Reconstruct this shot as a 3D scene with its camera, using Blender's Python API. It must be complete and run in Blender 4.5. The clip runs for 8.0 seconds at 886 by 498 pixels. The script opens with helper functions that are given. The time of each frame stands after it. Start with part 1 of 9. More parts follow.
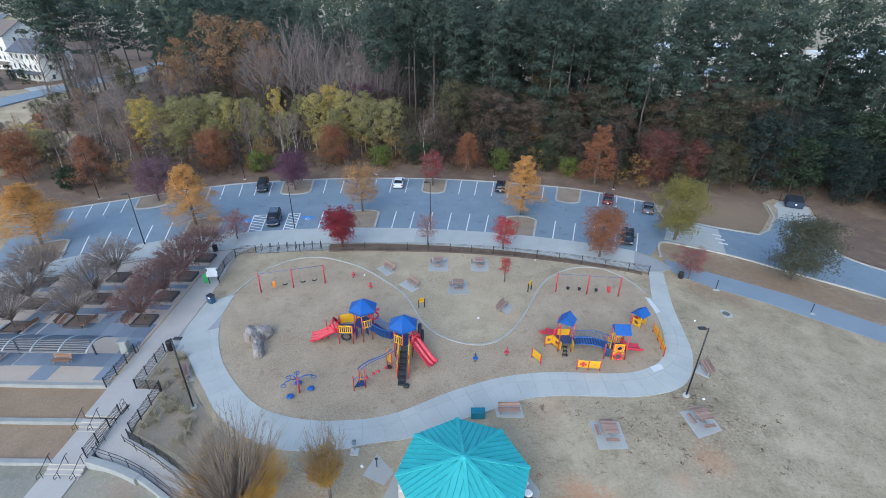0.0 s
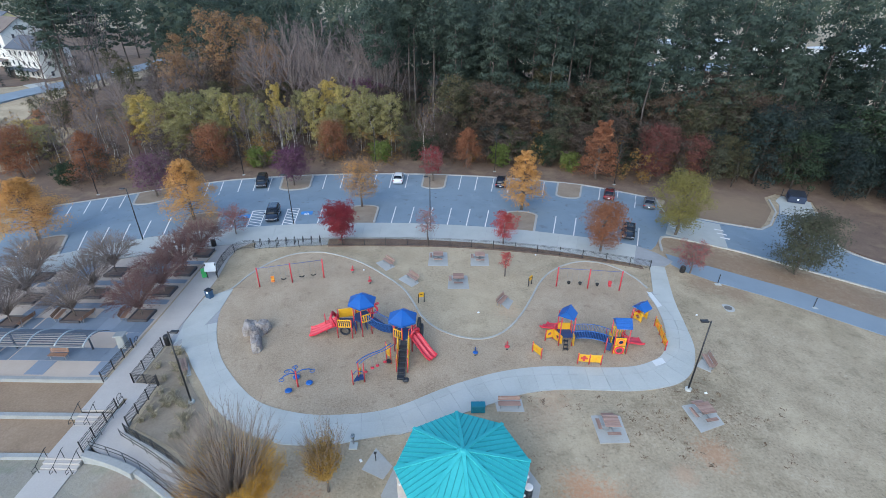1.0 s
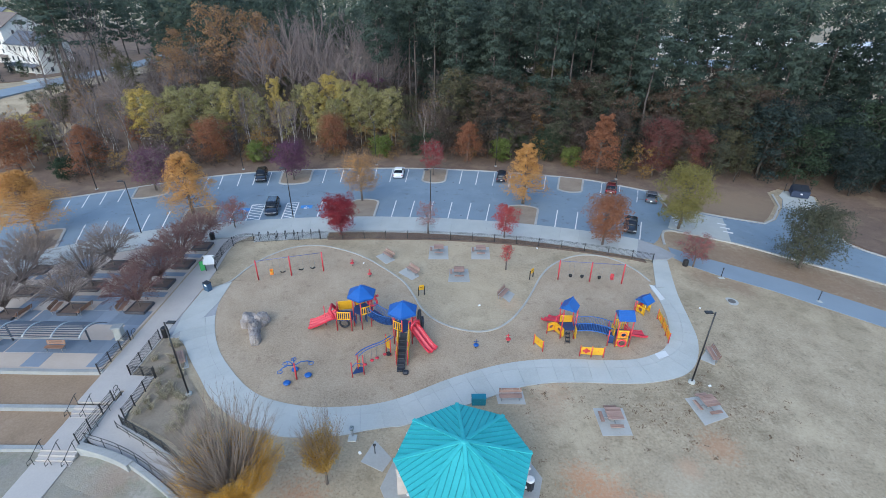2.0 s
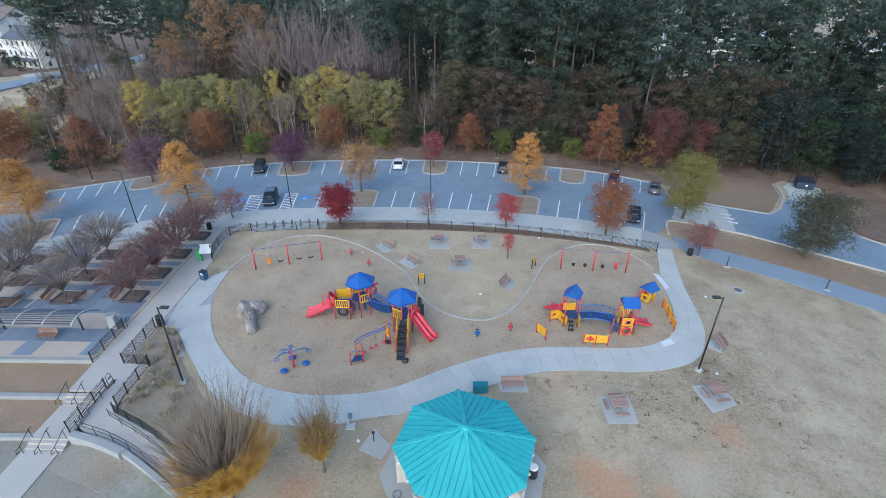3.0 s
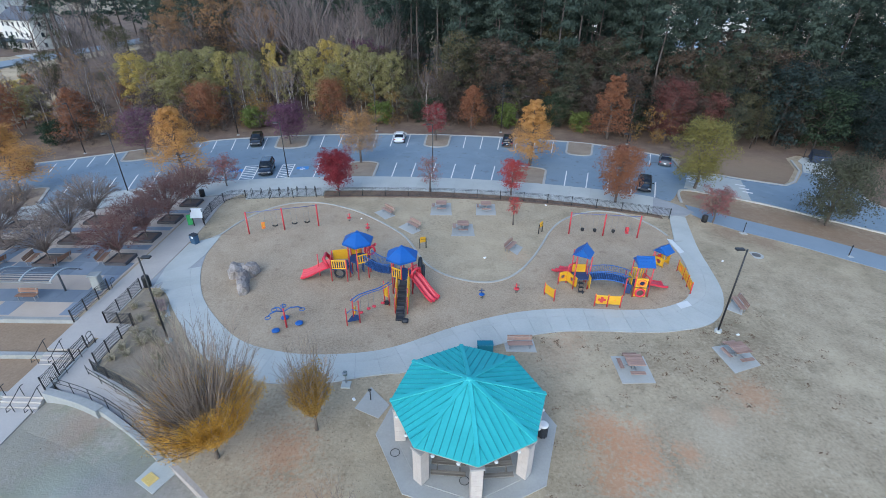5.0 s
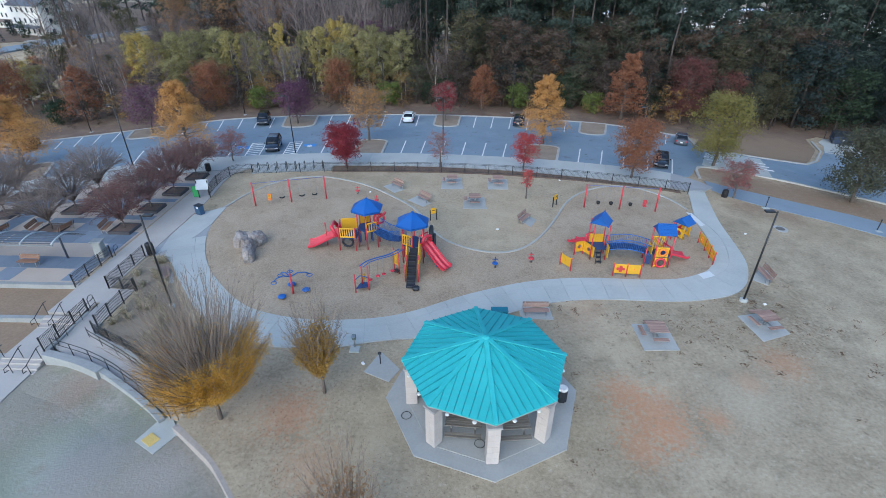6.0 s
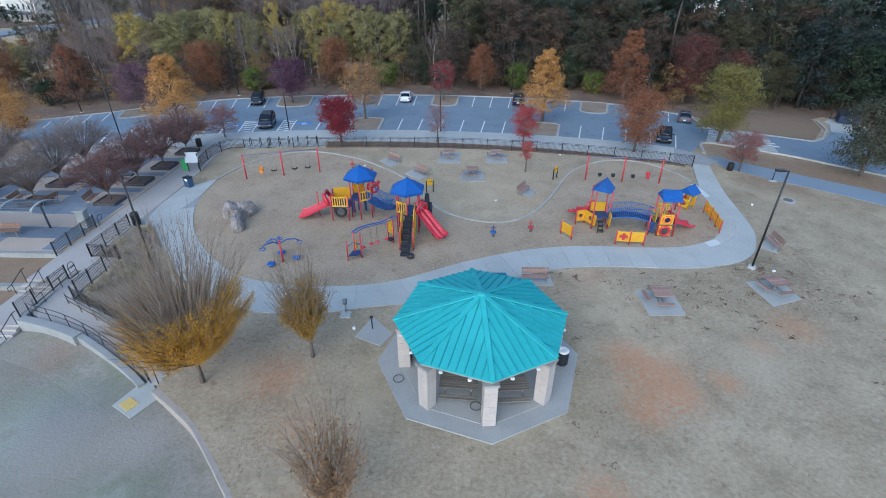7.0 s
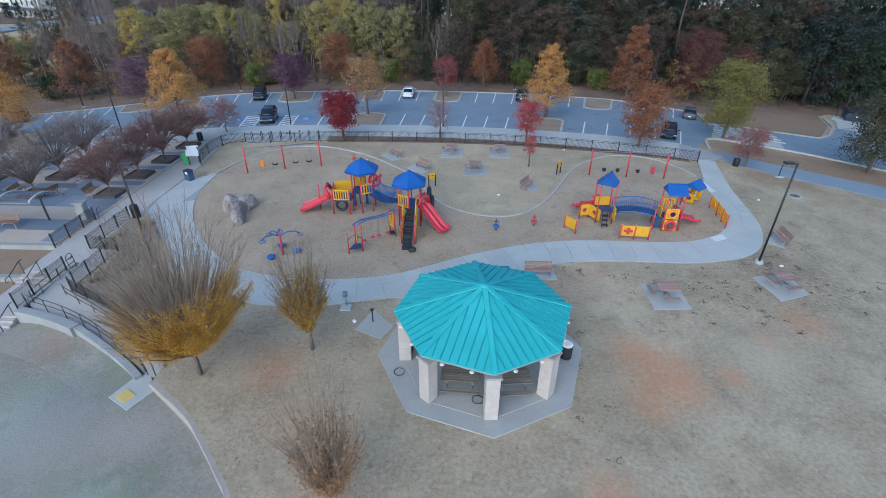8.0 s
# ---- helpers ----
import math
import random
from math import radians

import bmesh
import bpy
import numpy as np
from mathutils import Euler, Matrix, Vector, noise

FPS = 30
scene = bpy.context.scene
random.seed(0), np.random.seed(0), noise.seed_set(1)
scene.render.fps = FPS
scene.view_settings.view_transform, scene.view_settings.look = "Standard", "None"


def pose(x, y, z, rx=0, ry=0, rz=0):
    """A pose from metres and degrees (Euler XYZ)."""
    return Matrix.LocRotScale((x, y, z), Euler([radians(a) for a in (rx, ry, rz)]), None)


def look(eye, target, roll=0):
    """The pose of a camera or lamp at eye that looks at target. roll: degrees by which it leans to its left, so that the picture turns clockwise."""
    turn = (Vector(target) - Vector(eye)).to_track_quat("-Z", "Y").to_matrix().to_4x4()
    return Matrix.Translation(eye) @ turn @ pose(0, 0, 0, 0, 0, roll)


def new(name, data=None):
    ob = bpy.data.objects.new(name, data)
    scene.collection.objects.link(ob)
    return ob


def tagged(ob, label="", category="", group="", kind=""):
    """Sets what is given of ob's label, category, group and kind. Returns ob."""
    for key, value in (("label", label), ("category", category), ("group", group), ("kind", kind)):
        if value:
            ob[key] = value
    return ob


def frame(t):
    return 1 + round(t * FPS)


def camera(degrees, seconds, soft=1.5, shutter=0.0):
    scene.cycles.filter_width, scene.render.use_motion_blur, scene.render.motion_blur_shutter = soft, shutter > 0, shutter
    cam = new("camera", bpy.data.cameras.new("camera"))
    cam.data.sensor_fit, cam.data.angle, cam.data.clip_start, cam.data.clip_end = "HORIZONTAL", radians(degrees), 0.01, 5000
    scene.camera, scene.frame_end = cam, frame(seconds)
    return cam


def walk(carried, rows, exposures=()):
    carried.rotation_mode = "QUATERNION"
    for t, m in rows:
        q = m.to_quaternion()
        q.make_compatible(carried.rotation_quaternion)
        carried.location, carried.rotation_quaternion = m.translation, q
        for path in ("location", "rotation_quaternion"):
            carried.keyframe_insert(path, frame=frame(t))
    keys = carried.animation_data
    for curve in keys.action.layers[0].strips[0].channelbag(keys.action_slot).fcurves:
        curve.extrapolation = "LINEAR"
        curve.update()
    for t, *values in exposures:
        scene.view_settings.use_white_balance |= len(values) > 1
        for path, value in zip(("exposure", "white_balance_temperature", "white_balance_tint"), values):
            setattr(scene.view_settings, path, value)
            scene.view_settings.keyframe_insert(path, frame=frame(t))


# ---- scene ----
cam = camera(85.4, 8.0, soft=0.7)
PATH = [
    (0, (0.232, -0.609, 30.565), (0.206, 1.145, 29.605), 0.5),
    (0.5, (0.31, -0.528, 30.323), (0.282, 1.224, 29.359), 0.4),
    (1, (0.316, -0.477, 29.957), (0.288, 1.274, 28.991), 0.4),
    (1.5, (0.349, -0.433, 29.554), (0.319, 1.317, 28.586), 0.4),
    (1.7, (0.354, -0.396, 29.409), (0.323, 1.353, 28.440), 0.4),
    (2.8, (0.349, -0.120, 28.019), (0.317, 1.626, 27.043), 0.3),
    (3, (0.345, -0.059, 27.664), (0.312, 1.687, 26.689), 0.3),
    (3.5, (0.344, 0.06, 26.921), (0.31, 1.805, 25.944), 0.3),
    (4, (0.324, 0.167, 26.102), (0.288, 1.91, 25.121), 0.2),
    (4.5, (0.315, 0.336, 24.979), (0.277, 2.075, 23.993), 0.2),
    (4.7, (0.386, 0.441, 24.446), (0.346, 2.179, 23.457), 0.2),
    (5.8, (0.015, 0.514, 21.332), (-0.046, 2.246, 20.335), 0.2),
    (6, (-0.08, 0.533, 20.833), (-0.149, 2.261, 19.829), 0.1),
    (6.5, (0.033, 0.532, 19.479), (-0.039, 2.256, 18.467), 0.0),
    (7, (0.224, 0.697, 18.288), (0.155, 2.416, 17.268), -0.0),
    (7.5, (0.228, 0.853, 17.898), (0.16, 2.571, 16.876), -0.0),
    (8, (0.229, 0.858, 17.702), (0.151, 2.575, 16.68), 0.1),
]
walk(cam, [(t, look(eye, target, roll)) for t, eye, target, roll in PATH], exposures=[(0.0, 1.16, 6260, 5.0), (4.5, 1.10, 6100, 5.0), (8.0, 0.87, 5930, 5.0)])

# ---- sky and sun: an overcast late-autumn afternoon ----
SUN_ELEVATION, SUN_AZIMUTH = radians(32), radians(200)
world = bpy.data.worlds.new("overcast_sky")
scene.world = world
world.use_nodes = True
nt = world.node_tree
sky = nt.nodes.new("ShaderNodeTexSky")
sky.sky_type = "NISHITA"
sky.sun_disc = False
sky.sun_elevation, sky.sun_rotation = SUN_ELEVATION, SUN_AZIMUTH
sky.air_density, sky.dust_density, sky.ozone_density = 1.0, 1.0, 2.0
nt.links.new(sky.outputs["Color"], nt.nodes["Background"].inputs["Color"])
nt.nodes["Background"].inputs["Strength"].default_value = 0.15
sun_data = bpy.data.lights.new("sun", "SUN")
sun_data.energy, sun_data.angle, sun_data.color = 0.9, radians(75), (1.0, 0.97, 0.94)
sun = new("sun", sun_data)
sun.matrix_world = look((0, 0, 60), Vector((0, 0, 60)) - Vector((math.sin(SUN_AZIMUTH) * math.cos(SUN_ELEVATION), math.cos(SUN_AZIMUTH) * math.cos(SUN_ELEVATION), math.sin(SUN_ELEVATION))))

# ---- materials ----
def material(name, colors, scale=1.0, fine=12.0, rough=0.85, metal=0.0, bump=0.3, bump_scale=None, island=0.0, per_object=0.0, spread=0.5, fine_mix=0.35):
    """A surface whose colour wanders between the given colours at two sizes; scale and fine are marks per metre."""
    m = bpy.data.materials.new(name)
    m.use_nodes = True
    n, l = m.node_tree.nodes, m.node_tree.links
    b = n["Principled BSDF"]
    b.inputs["Roughness"].default_value, b.inputs["Metallic"].default_value = rough, metal
    geo = n.new("ShaderNodeNewGeometry")
    big, small = n.new("ShaderNodeTexNoise"), n.new("ShaderNodeTexNoise")
    for tex, s, d in ((big, scale, 4.0), (small, fine, 3.0)):
        tex.inputs["Scale"].default_value, tex.inputs["Detail"].default_value = s, d
        l.new(geo.outputs["Position"], tex.inputs["Vector"])
    blend = n.new("ShaderNodeMix")
    blend.data_type = "FLOAT"
    blend.inputs["Factor"].default_value = fine_mix
    l.new(big.outputs["Fac"], blend.inputs["A"])
    l.new(small.outputs["Fac"], blend.inputs["B"])
    value = blend.outputs["Result"]
    for amount, source in ((island, geo.outputs["Random Per Island"]), (per_object, None)):
        if amount:
            if source is None:
                source = n.new("ShaderNodeObjectInfo").outputs["Random"]
            mix = n.new("ShaderNodeMix")
            mix.data_type = "FLOAT"
            mix.inputs["Factor"].default_value = amount
            l.new(value, mix.inputs["A"])
            l.new(source, mix.inputs["B"])
            value = mix.outputs["Result"]
    ramp = n.new("ShaderNodeValToRGB")
    els = ramp.color_ramp.elements
    lo, hi = 0.5 - spread / 2, 0.5 + spread / 2
    while len(els) < len(colors):
        els.new(0.5)
    for i, c in enumerate(colors):
        els[i].position = lo + (hi - lo) * i / max(1, len(colors) - 1)
        els[i].color = (*c, 1)
    l.new(value, ramp.inputs["Fac"])
    l.new(ramp.outputs["Color"], b.inputs["Base Color"])
    if bump:
        bp = n.new("ShaderNodeBump")
        bp.inputs["Strength"].default_value, bp.inputs["Distance"].default_value = bump, 0.03
        tex = small
        if bump_scale:
            tex = n.new("ShaderNodeTexNoise")
            tex.inputs["Scale"].default_value, tex.inputs["Detail"].default_value = bump_scale, 4.0
            l.new(geo.outputs["Position"], tex.inputs["Vector"])
        l.new(tex.outputs["Fac"], bp.inputs["Height"])
        l.new(bp.outputs["Normal"], b.inputs["Normal"])
    return m


def overlay(m, color, scale, low, high, seed=0.0, amount=1.0, stretch=None):
    """Lays patches of another colour over a material where a noise of that scale is high."""
    n, l = m.node_tree.nodes, m.node_tree.links
    b = n["Principled BSDF"]
    old = b.inputs["Base Color"].links[0].from_socket
    geo = n.new("ShaderNodeNewGeometry")
    mapping = n.new("ShaderNodeMapping")
    mapping.inputs["Location"].default_value = (seed * 7.3, seed * 3.1, seed)
    if stretch:
        mapping.inputs["Scale"].default_value = stretch
    tex = n.new("ShaderNodeTexNoise")
    tex.inputs["Scale"].default_value, tex.inputs["Detail"].default_value, tex.inputs["Roughness"].default_value = scale, 6.0, 0.6
    ramp = n.new("ShaderNodeMapRange")
    ramp.inputs["From Min"].default_value, ramp.inputs["From Max"].default_value, ramp.inputs["To Max"].default_value = low, high, amount
    mix = n.new("ShaderNodeMix")
    mix.data_type = "RGBA"
    l.new(geo.outputs["Position"], mapping.inputs["Vector"])
    l.new(mapping.outputs["Vector"], tex.inputs["Vector"])
    l.new(tex.outputs["Fac"], ramp.inputs["Value"])
    l.new(ramp.outputs["Result"], mix.inputs["Factor"])
    l.new(old, mix.inputs["A"])
    mix.inputs["B"].default_value = (*color, 1)
    l.new(mix.outputs["Result"], b.inputs["Base Color"])
    return m


def patch(m, color, x, y, radius, amount=1.0, wobble=0.5, squash=1.0, grain=1.4):
    """A worn or stained spot of another colour round (x, y), with a ragged edge."""
    n, l = m.node_tree.nodes, m.node_tree.links
    b = n["Principled BSDF"]
    old = b.inputs["Base Color"].links[0].from_socket
    geo = n.new("ShaderNodeNewGeometry")
    mapping = n.new("ShaderNodeMapping")
    mapping.inputs["Location"].default_value = (-x / radius, -y / radius / squash, 0)
    mapping.inputs["Scale"].default_value = (1 / radius, 1 / radius / squash, 0)
    l.new(geo.outputs["Position"], mapping.inputs["Vector"])
    length = n.new("ShaderNodeVectorMath")
    length.operation = "LENGTH"
    l.new(mapping.outputs["Vector"], length.inputs[0])
    tex = n.new("ShaderNodeTexNoise")
    tex.inputs["Scale"].default_value, tex.inputs["Detail"].default_value, tex.inputs["Roughness"].default_value = grain, 8.0, 0.7
    l.new(geo.outputs["Position"], tex.inputs["Vector"])
    add = n.new("ShaderNodeMath")
    add.operation = "MULTIPLY_ADD"
    add.inputs[1].default_value = 4 * wobble
    l.new(tex.outputs["Fac"], add.inputs[0])
    l.new(length.outputs["Value"], add.inputs[2])
    ramp = n.new("ShaderNodeMapRange")
    ramp.inputs["From Min"].default_value, ramp.inputs["From Max"].default_value = 1.25 + 2 * wobble, 0.35 + 2 * wobble
    ramp.inputs["To Min"].default_value, ramp.inputs["To Max"].default_value = 0.0, amount
    l.new(add.outputs["Value"], ramp.inputs["Value"])
    mix = n.new("ShaderNodeMix")
    mix.data_type = "RGBA"
    l.new(ramp.outputs["Result"], mix.inputs["Factor"])
    l.new(old, mix.inputs["A"])
    mix.inputs["B"].default_value = (*color, 1)
    l.new(mix.outputs["Result"], b.inputs["Base Color"])
    return m


def shades(c, k=0.25):
    return [tuple(max(0.0, v * (1 - k)) for v in c), c, tuple(min(0.95, v * (1 + k)) for v in c)]


GRASS = material("dry_lawn", [(0.258, 0.203, 0.135), (0.358, 0.289, 0.197), (0.443, 0.365, 0.257)], 0.35, 5.0, rough=0.95, bump=0.6, bump_scale=9.0, fine_mix=0.55, spread=0.36)
overlay(GRASS, (0.25, 0.205, 0.13), 0.12, 0.50, 0.68, 1.0, 0.5)
overlay(GRASS, (0.48, 0.395, 0.27), 0.22, 0.50, 0.66, 2.0, 0.6)
overlay(GRASS, (0.185, 0.155, 0.098), 0.5, 0.53, 0.66, 6.0, 0.45)
overlay(GRASS, (0.13, 0.098, 0.062), 1.9, 0.61, 0.70, 3.0, 0.5)
overlay(GRASS, (0.50, 0.43, 0.33), 3.1, 0.62, 0.70, 5.0, 0.5)
WOODFLOOR = material("leaf_litter", [(0.095, 0.062, 0.045), (0.15, 0.10, 0.072), (0.215, 0.148, 0.105)], 0.5, 6.0, rough=0.95, bump=0.6, bump_scale=8.0, fine_mix=0.5)
overlay(GRASS, (0.17, 0.14, 0.095), 5.5, 0.58, 0.68, 8.0, 0.55)
overlay(GRASS, (0.14, 0.11, 0.075), 13.0, 0.60, 0.68, 19.0, 0.6)
overlay(GRASS, (0.50, 0.44, 0.345), 7.5, 0.60, 0.72, 9.0, 0.5)
overlay(WOODFLOOR, (0.235, 0.17, 0.11), 0.3, 0.52, 0.64, 11.0, 0.6)
overlay(WOODFLOOR, (0.34, 0.25, 0.17), 3.5, 0.60, 0.70, 12.0, 0.5)
LOWLAWN = material("sparse_low_lawn", [(0.215, 0.20, 0.17), (0.275, 0.255, 0.22), (0.34, 0.315, 0.275)], 0.25, 5.0, rough=0.95, bump=0.7, bump_scale=9.0, fine_mix=0.5, spread=0.36)
MULCH = material("wood_mulch", [(0.27, 0.203, 0.136), (0.362, 0.282, 0.197), (0.442, 0.356, 0.255)], 0.3, 8.0, rough=0.95, bump=0.7, bump_scale=11.0, fine_mix=0.62, spread=0.34)
overlay(LOWLAWN, (0.16, 0.155, 0.12), 2.2, 0.56, 0.70, 13.0, 0.5)
overlay(LOWLAWN, (0.13, 0.12, 0.095), 12.0, 0.60, 0.68, 20.0, 0.5)
overlay(LOWLAWN, (0.37, 0.34, 0.30), 6.0, 0.60, 0.72, 14.0, 0.5)
overlay(LOWLAWN, (0.15, 0.175, 0.11), 0.22, 0.52, 0.60, 15.0, 0.5)
overlay(MULCH, (0.21, 0.145, 0.10), 1.2, 0.56, 0.70, 16.0, 0.5)
overlay(MULCH, (0.47, 0.375, 0.285), 4.5, 0.60, 0.72, 17.0, 0.5)
overlay(MULCH, (0.16, 0.11, 0.08), 11.0, 0.60, 0.68, 18.0, 0.5)
CONCRETE = material("broomed_concrete", [(0.345, 0.362, 0.345), (0.41, 0.426, 0.408), (0.46, 0.476, 0.455)], 0.5, 8.0, rough=0.85, bump=0.15, per_object=0.14)
PADCONCRETE = material("grey_aged_concrete", [(0.29, 0.295, 0.285), (0.36, 0.365, 0.35), (0.42, 0.42, 0.405)], 0.6, 8.0, rough=0.88, bump=0.15, per_object=0.2)
CONCRETE_WARM = material("tan_concrete", [(0.365, 0.335, 0.312), (0.425, 0.395, 0.368), (0.475, 0.445, 0.413)], 0.5, 8.0, rough=0.85, bump=0.15, per_object=0.15)
WALLSTONE = material("cast_concrete_wall", [(0.225, 0.235, 0.233), (0.295, 0.305, 0.30), (0.355, 0.365, 0.36)], 0.8, 8.0, rough=0.85, bump=0.2)
ASPHALT = material("worn_asphalt", [(0.155, 0.207, 0.255), (0.184, 0.244, 0.298), (0.213, 0.277, 0.336)], 0.25, 14.0, rough=0.8, bump=0.25, bump_scale=40.0)
overlay(ASPHALT, (0.10, 0.11, 0.125), 0.6, 0.60, 0.72, 4.0, 0.6)
overlay(ASPHALT, (0.06, 0.075, 0.092), 1.5, 0.655, 0.70, 21.0, 0.75)
overlay(ASPHALT, (0.26, 0.32, 0.375), 0.35, 0.58, 0.70, 22.0, 0.4)
PATHASPHALT = material("smooth_asphalt_path", [(0.18, 0.228, 0.275), (0.21, 0.263, 0.315), (0.232, 0.288, 0.34)], 0.3, 14.0, rough=0.8, bump=0.2, bump_scale=40.0)
SLATE = material("blue_slate_pavers", [(0.14, 0.178, 0.23), (0.18, 0.222, 0.28), (0.215, 0.258, 0.322)], 0.8, 6.0, rough=0.8, bump=0.25, per_object=0.4)
TAN = material("tan_pavers", [(0.37, 0.30, 0.255), (0.43, 0.36, 0.305), (0.48, 0.41, 0.35)], 0.8, 6.0, rough=0.85, bump=0.25, per_object=0.4)
ROADPAINT = material("worn_white_road_paint", [(0.5, 0.5, 0.5), (0.68, 0.68, 0.67), (0.76, 0.76, 0.75)], 1.5, 14.0, rough=0.7, bump=0.1)
BLUEPAINT = material("blue_road_paint", shades((0.05, 0.22, 0.52), 0.2), 1.5, 12.0, rough=0.7, bump=0.1)
TACTILE = material("yellow_tactile_plate", shades((0.62, 0.46, 0.16), 0.15), 1.5, 12.0, rough=0.7, bump=0.3)
RED = material("red_powder_coat", shades((0.50, 0.045, 0.055), 0.12), 1.5, 9.0, rough=0.42, bump=0.0)
REDPL = material("red_moulded_plastic", shades((0.55, 0.035, 0.06), 0.12), 1.2, 9.0, rough=0.35, bump=0.0)
BLUEPL = material("blue_roof_plastic", shades((0.013, 0.095, 0.35), 0.14), 1.2, 9.0, rough=0.4, bump=0.0)
BLUEDECK = material("dark_blue_vinyl_deck", shades((0.02, 0.05, 0.15), 0.2), 1.5, 14.0, rough=0.6, bump=0.1)
BLUEPOLE = material("blue_powder_coat", shades((0.027, 0.105, 0.32), 0.12), 1.5, 9.0, rough=0.42, bump=0.0)
YELLOW = material("yellow_moulded_plastic", shades((0.63, 0.345, 0.02), 0.12), 1.2, 9.0, rough=0.42, bump=0.0)
ORANGE = material("orange_plastic", shades((0.75, 0.22, 0.03), 0.12), 1.2, 9.0, rough=0.42, bump=0.0)
BLACKMETAL = material("black_powder_coat", shades((0.018, 0.018, 0.02), 0.3), 2.0, 14.0, rough=0.45, bump=0.05)
DARKPL = material("dark_rubber_plastic", shades((0.02, 0.024, 0.032), 0.3), 2.0, 14.0, rough=0.55, bump=0.05)
GREYMETAL = material("galvanised_grey_metal", shades((0.33, 0.34, 0.35), 0.15), 2.0, 14.0, rough=0.45, metal=0.6, bump=0.05)
CHAIN = material("galvanised_chain", shades((0.28, 0.28, 0.28), 0.2), 2.0, 14.0, rough=0.5, metal=0.5, bump=0.0)
TEAL = material("teal_standing_seam_metal", [(0.028, 0.335, 0.35), (0.039, 0.39, 0.405), (0.052, 0.44, 0.455)], 0.5, 5.0, rough=0.6, metal=0.0, bump=0.06)
# roof teal darkened to paint in the shadow lines along the seams
TEALSEAM = material("shadow_dark_teal_seams", shades((0.022, 0.285, 0.30), 0.2), 1.0, 8.0, rough=0.6, bump=0.06)
TEALPL = material("teal_green_coated_steel", shades((0.008, 0.15, 0.215), 0.15), 1.0, 8.0, rough=0.5, bump=0.05)
TEALGREY = material("grey_green_enamel", shades((0.13, 0.17, 0.16), 0.15), 1.0, 8.0, rough=0.5, bump=0.05)
TRIM = material("white_painted_trim", shades((0.66, 0.66, 0.64), 0.08), 1.0, 8.0, rough=0.6, bump=0.05)
SOFFIT = material("stained_timber_soffit", shades((0.22, 0.15, 0.10), 0.25), 1.0, 9.0, rough=0.7, bump=0.15)
STONE = material("pale_limestone_block", [(0.43, 0.385, 0.365), (0.49, 0.445, 0.42), (0.54, 0.495, 0.465)], 1.2, 10.0, rough=0.9, bump=0.6, per_object=0.2)
CAPSTONE = material("grey_cast_cap", shades((0.33, 0.325, 0.32), 0.15), 1.0, 9.0, rough=0.85, bump=0.15)
WOOD = material("weathered_reddish_boards", [(0.22, 0.135, 0.105), (0.31, 0.20, 0.16), (0.37, 0.25, 0.20)], 1.2, 14.0, rough=0.75, bump=0.2, per_object=0.4)
GREYWOOD = material("grey_weathered_boards", [(0.15, 0.135, 0.115), (0.20, 0.183, 0.157), (0.25, 0.23, 0.20)], 1.2, 14.0, rough=0.8, bump=0.2, per_object=0.4)
BENCHWOOD = material("orange_brown_bench_slats", [(0.19, 0.105, 0.07), (0.26, 0.145, 0.095), (0.32, 0.185, 0.125)], 1.2, 14.0, rough=0.7, bump=0.2, per_object=0.4)
ROCK = material("grey_granite_boulder", [(0.13, 0.105, 0.09), (0.24, 0.21, 0.195), (0.37, 0.345, 0.33)], 0.9, 7.0, rough=0.92, bump=0.8, bump_scale=5.0, spread=0.35)
# bark tones lowered so trunks inside the wood read as shaded
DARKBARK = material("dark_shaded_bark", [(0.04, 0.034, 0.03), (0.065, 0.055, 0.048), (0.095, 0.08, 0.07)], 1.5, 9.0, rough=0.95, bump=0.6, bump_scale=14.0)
BARK = material("grey_brown_bark", [(0.085, 0.065, 0.055), (0.13, 0.105, 0.09), (0.18, 0.15, 0.13)], 1.5, 9.0, rough=0.95, bump=0.6, bump_scale=14.0)
PALEBARK = material("pale_birch_bark", [(0.26, 0.24, 0.21), (0.36, 0.34, 0.30), (0.45, 0.43, 0.39)], 1.5, 9.0, rough=0.9, bump=0.3, bump_scale=14.0)
PINEBARK = material("pine_bark", [(0.06, 0.05, 0.046), (0.088, 0.075, 0.069), (0.125, 0.107, 0.10)], 1.5, 9.0, rough=0.95, bump=0.6, bump_scale=10.0)
TWIG = material("bare_grey_twigs", [(0.13, 0.10, 0.088), (0.19, 0.15, 0.13), (0.24, 0.19, 0.17)], 1.5, 6.0, rough=0.95, bump=0.0, island=0.3)
LAWNTWIG = material("tan_grey_twigs", [(0.135, 0.104, 0.084), (0.20, 0.158, 0.128), (0.265, 0.215, 0.175)], 1.5, 6.0, rough=0.95, bump=0.0, island=0.3)
THICKET = material("mauve_grey_twigs", [(0.11, 0.087, 0.087), (0.16, 0.13, 0.127), (0.215, 0.178, 0.172)], 1.5, 6.0, rough=0.95, bump=0.0, island=0.3)
TWIGRED = material("reddish_bare_twigs", [(0.13, 0.08, 0.075), (0.175, 0.11, 0.10), (0.22, 0.148, 0.135)], 1.5, 6.0, rough=0.95, bump=0.0, island=0.3)
PLANTERSOIL = material("dark_planter_mulch", shades((0.14, 0.10, 0.082), 0.3), 1.5, 9.0, rough=0.95, bump=0.6)
RUBBER = material("black_rubber", shades((0.018, 0.018, 0.018), 0.3), 2.0, 14.0, rough=0.8, bump=0.1)
RIM = material("silver_wheel_rim", shades((0.45, 0.45, 0.46), 0.1), 2.0, 14.0, rough=0.3, metal=0.8, bump=0.0)
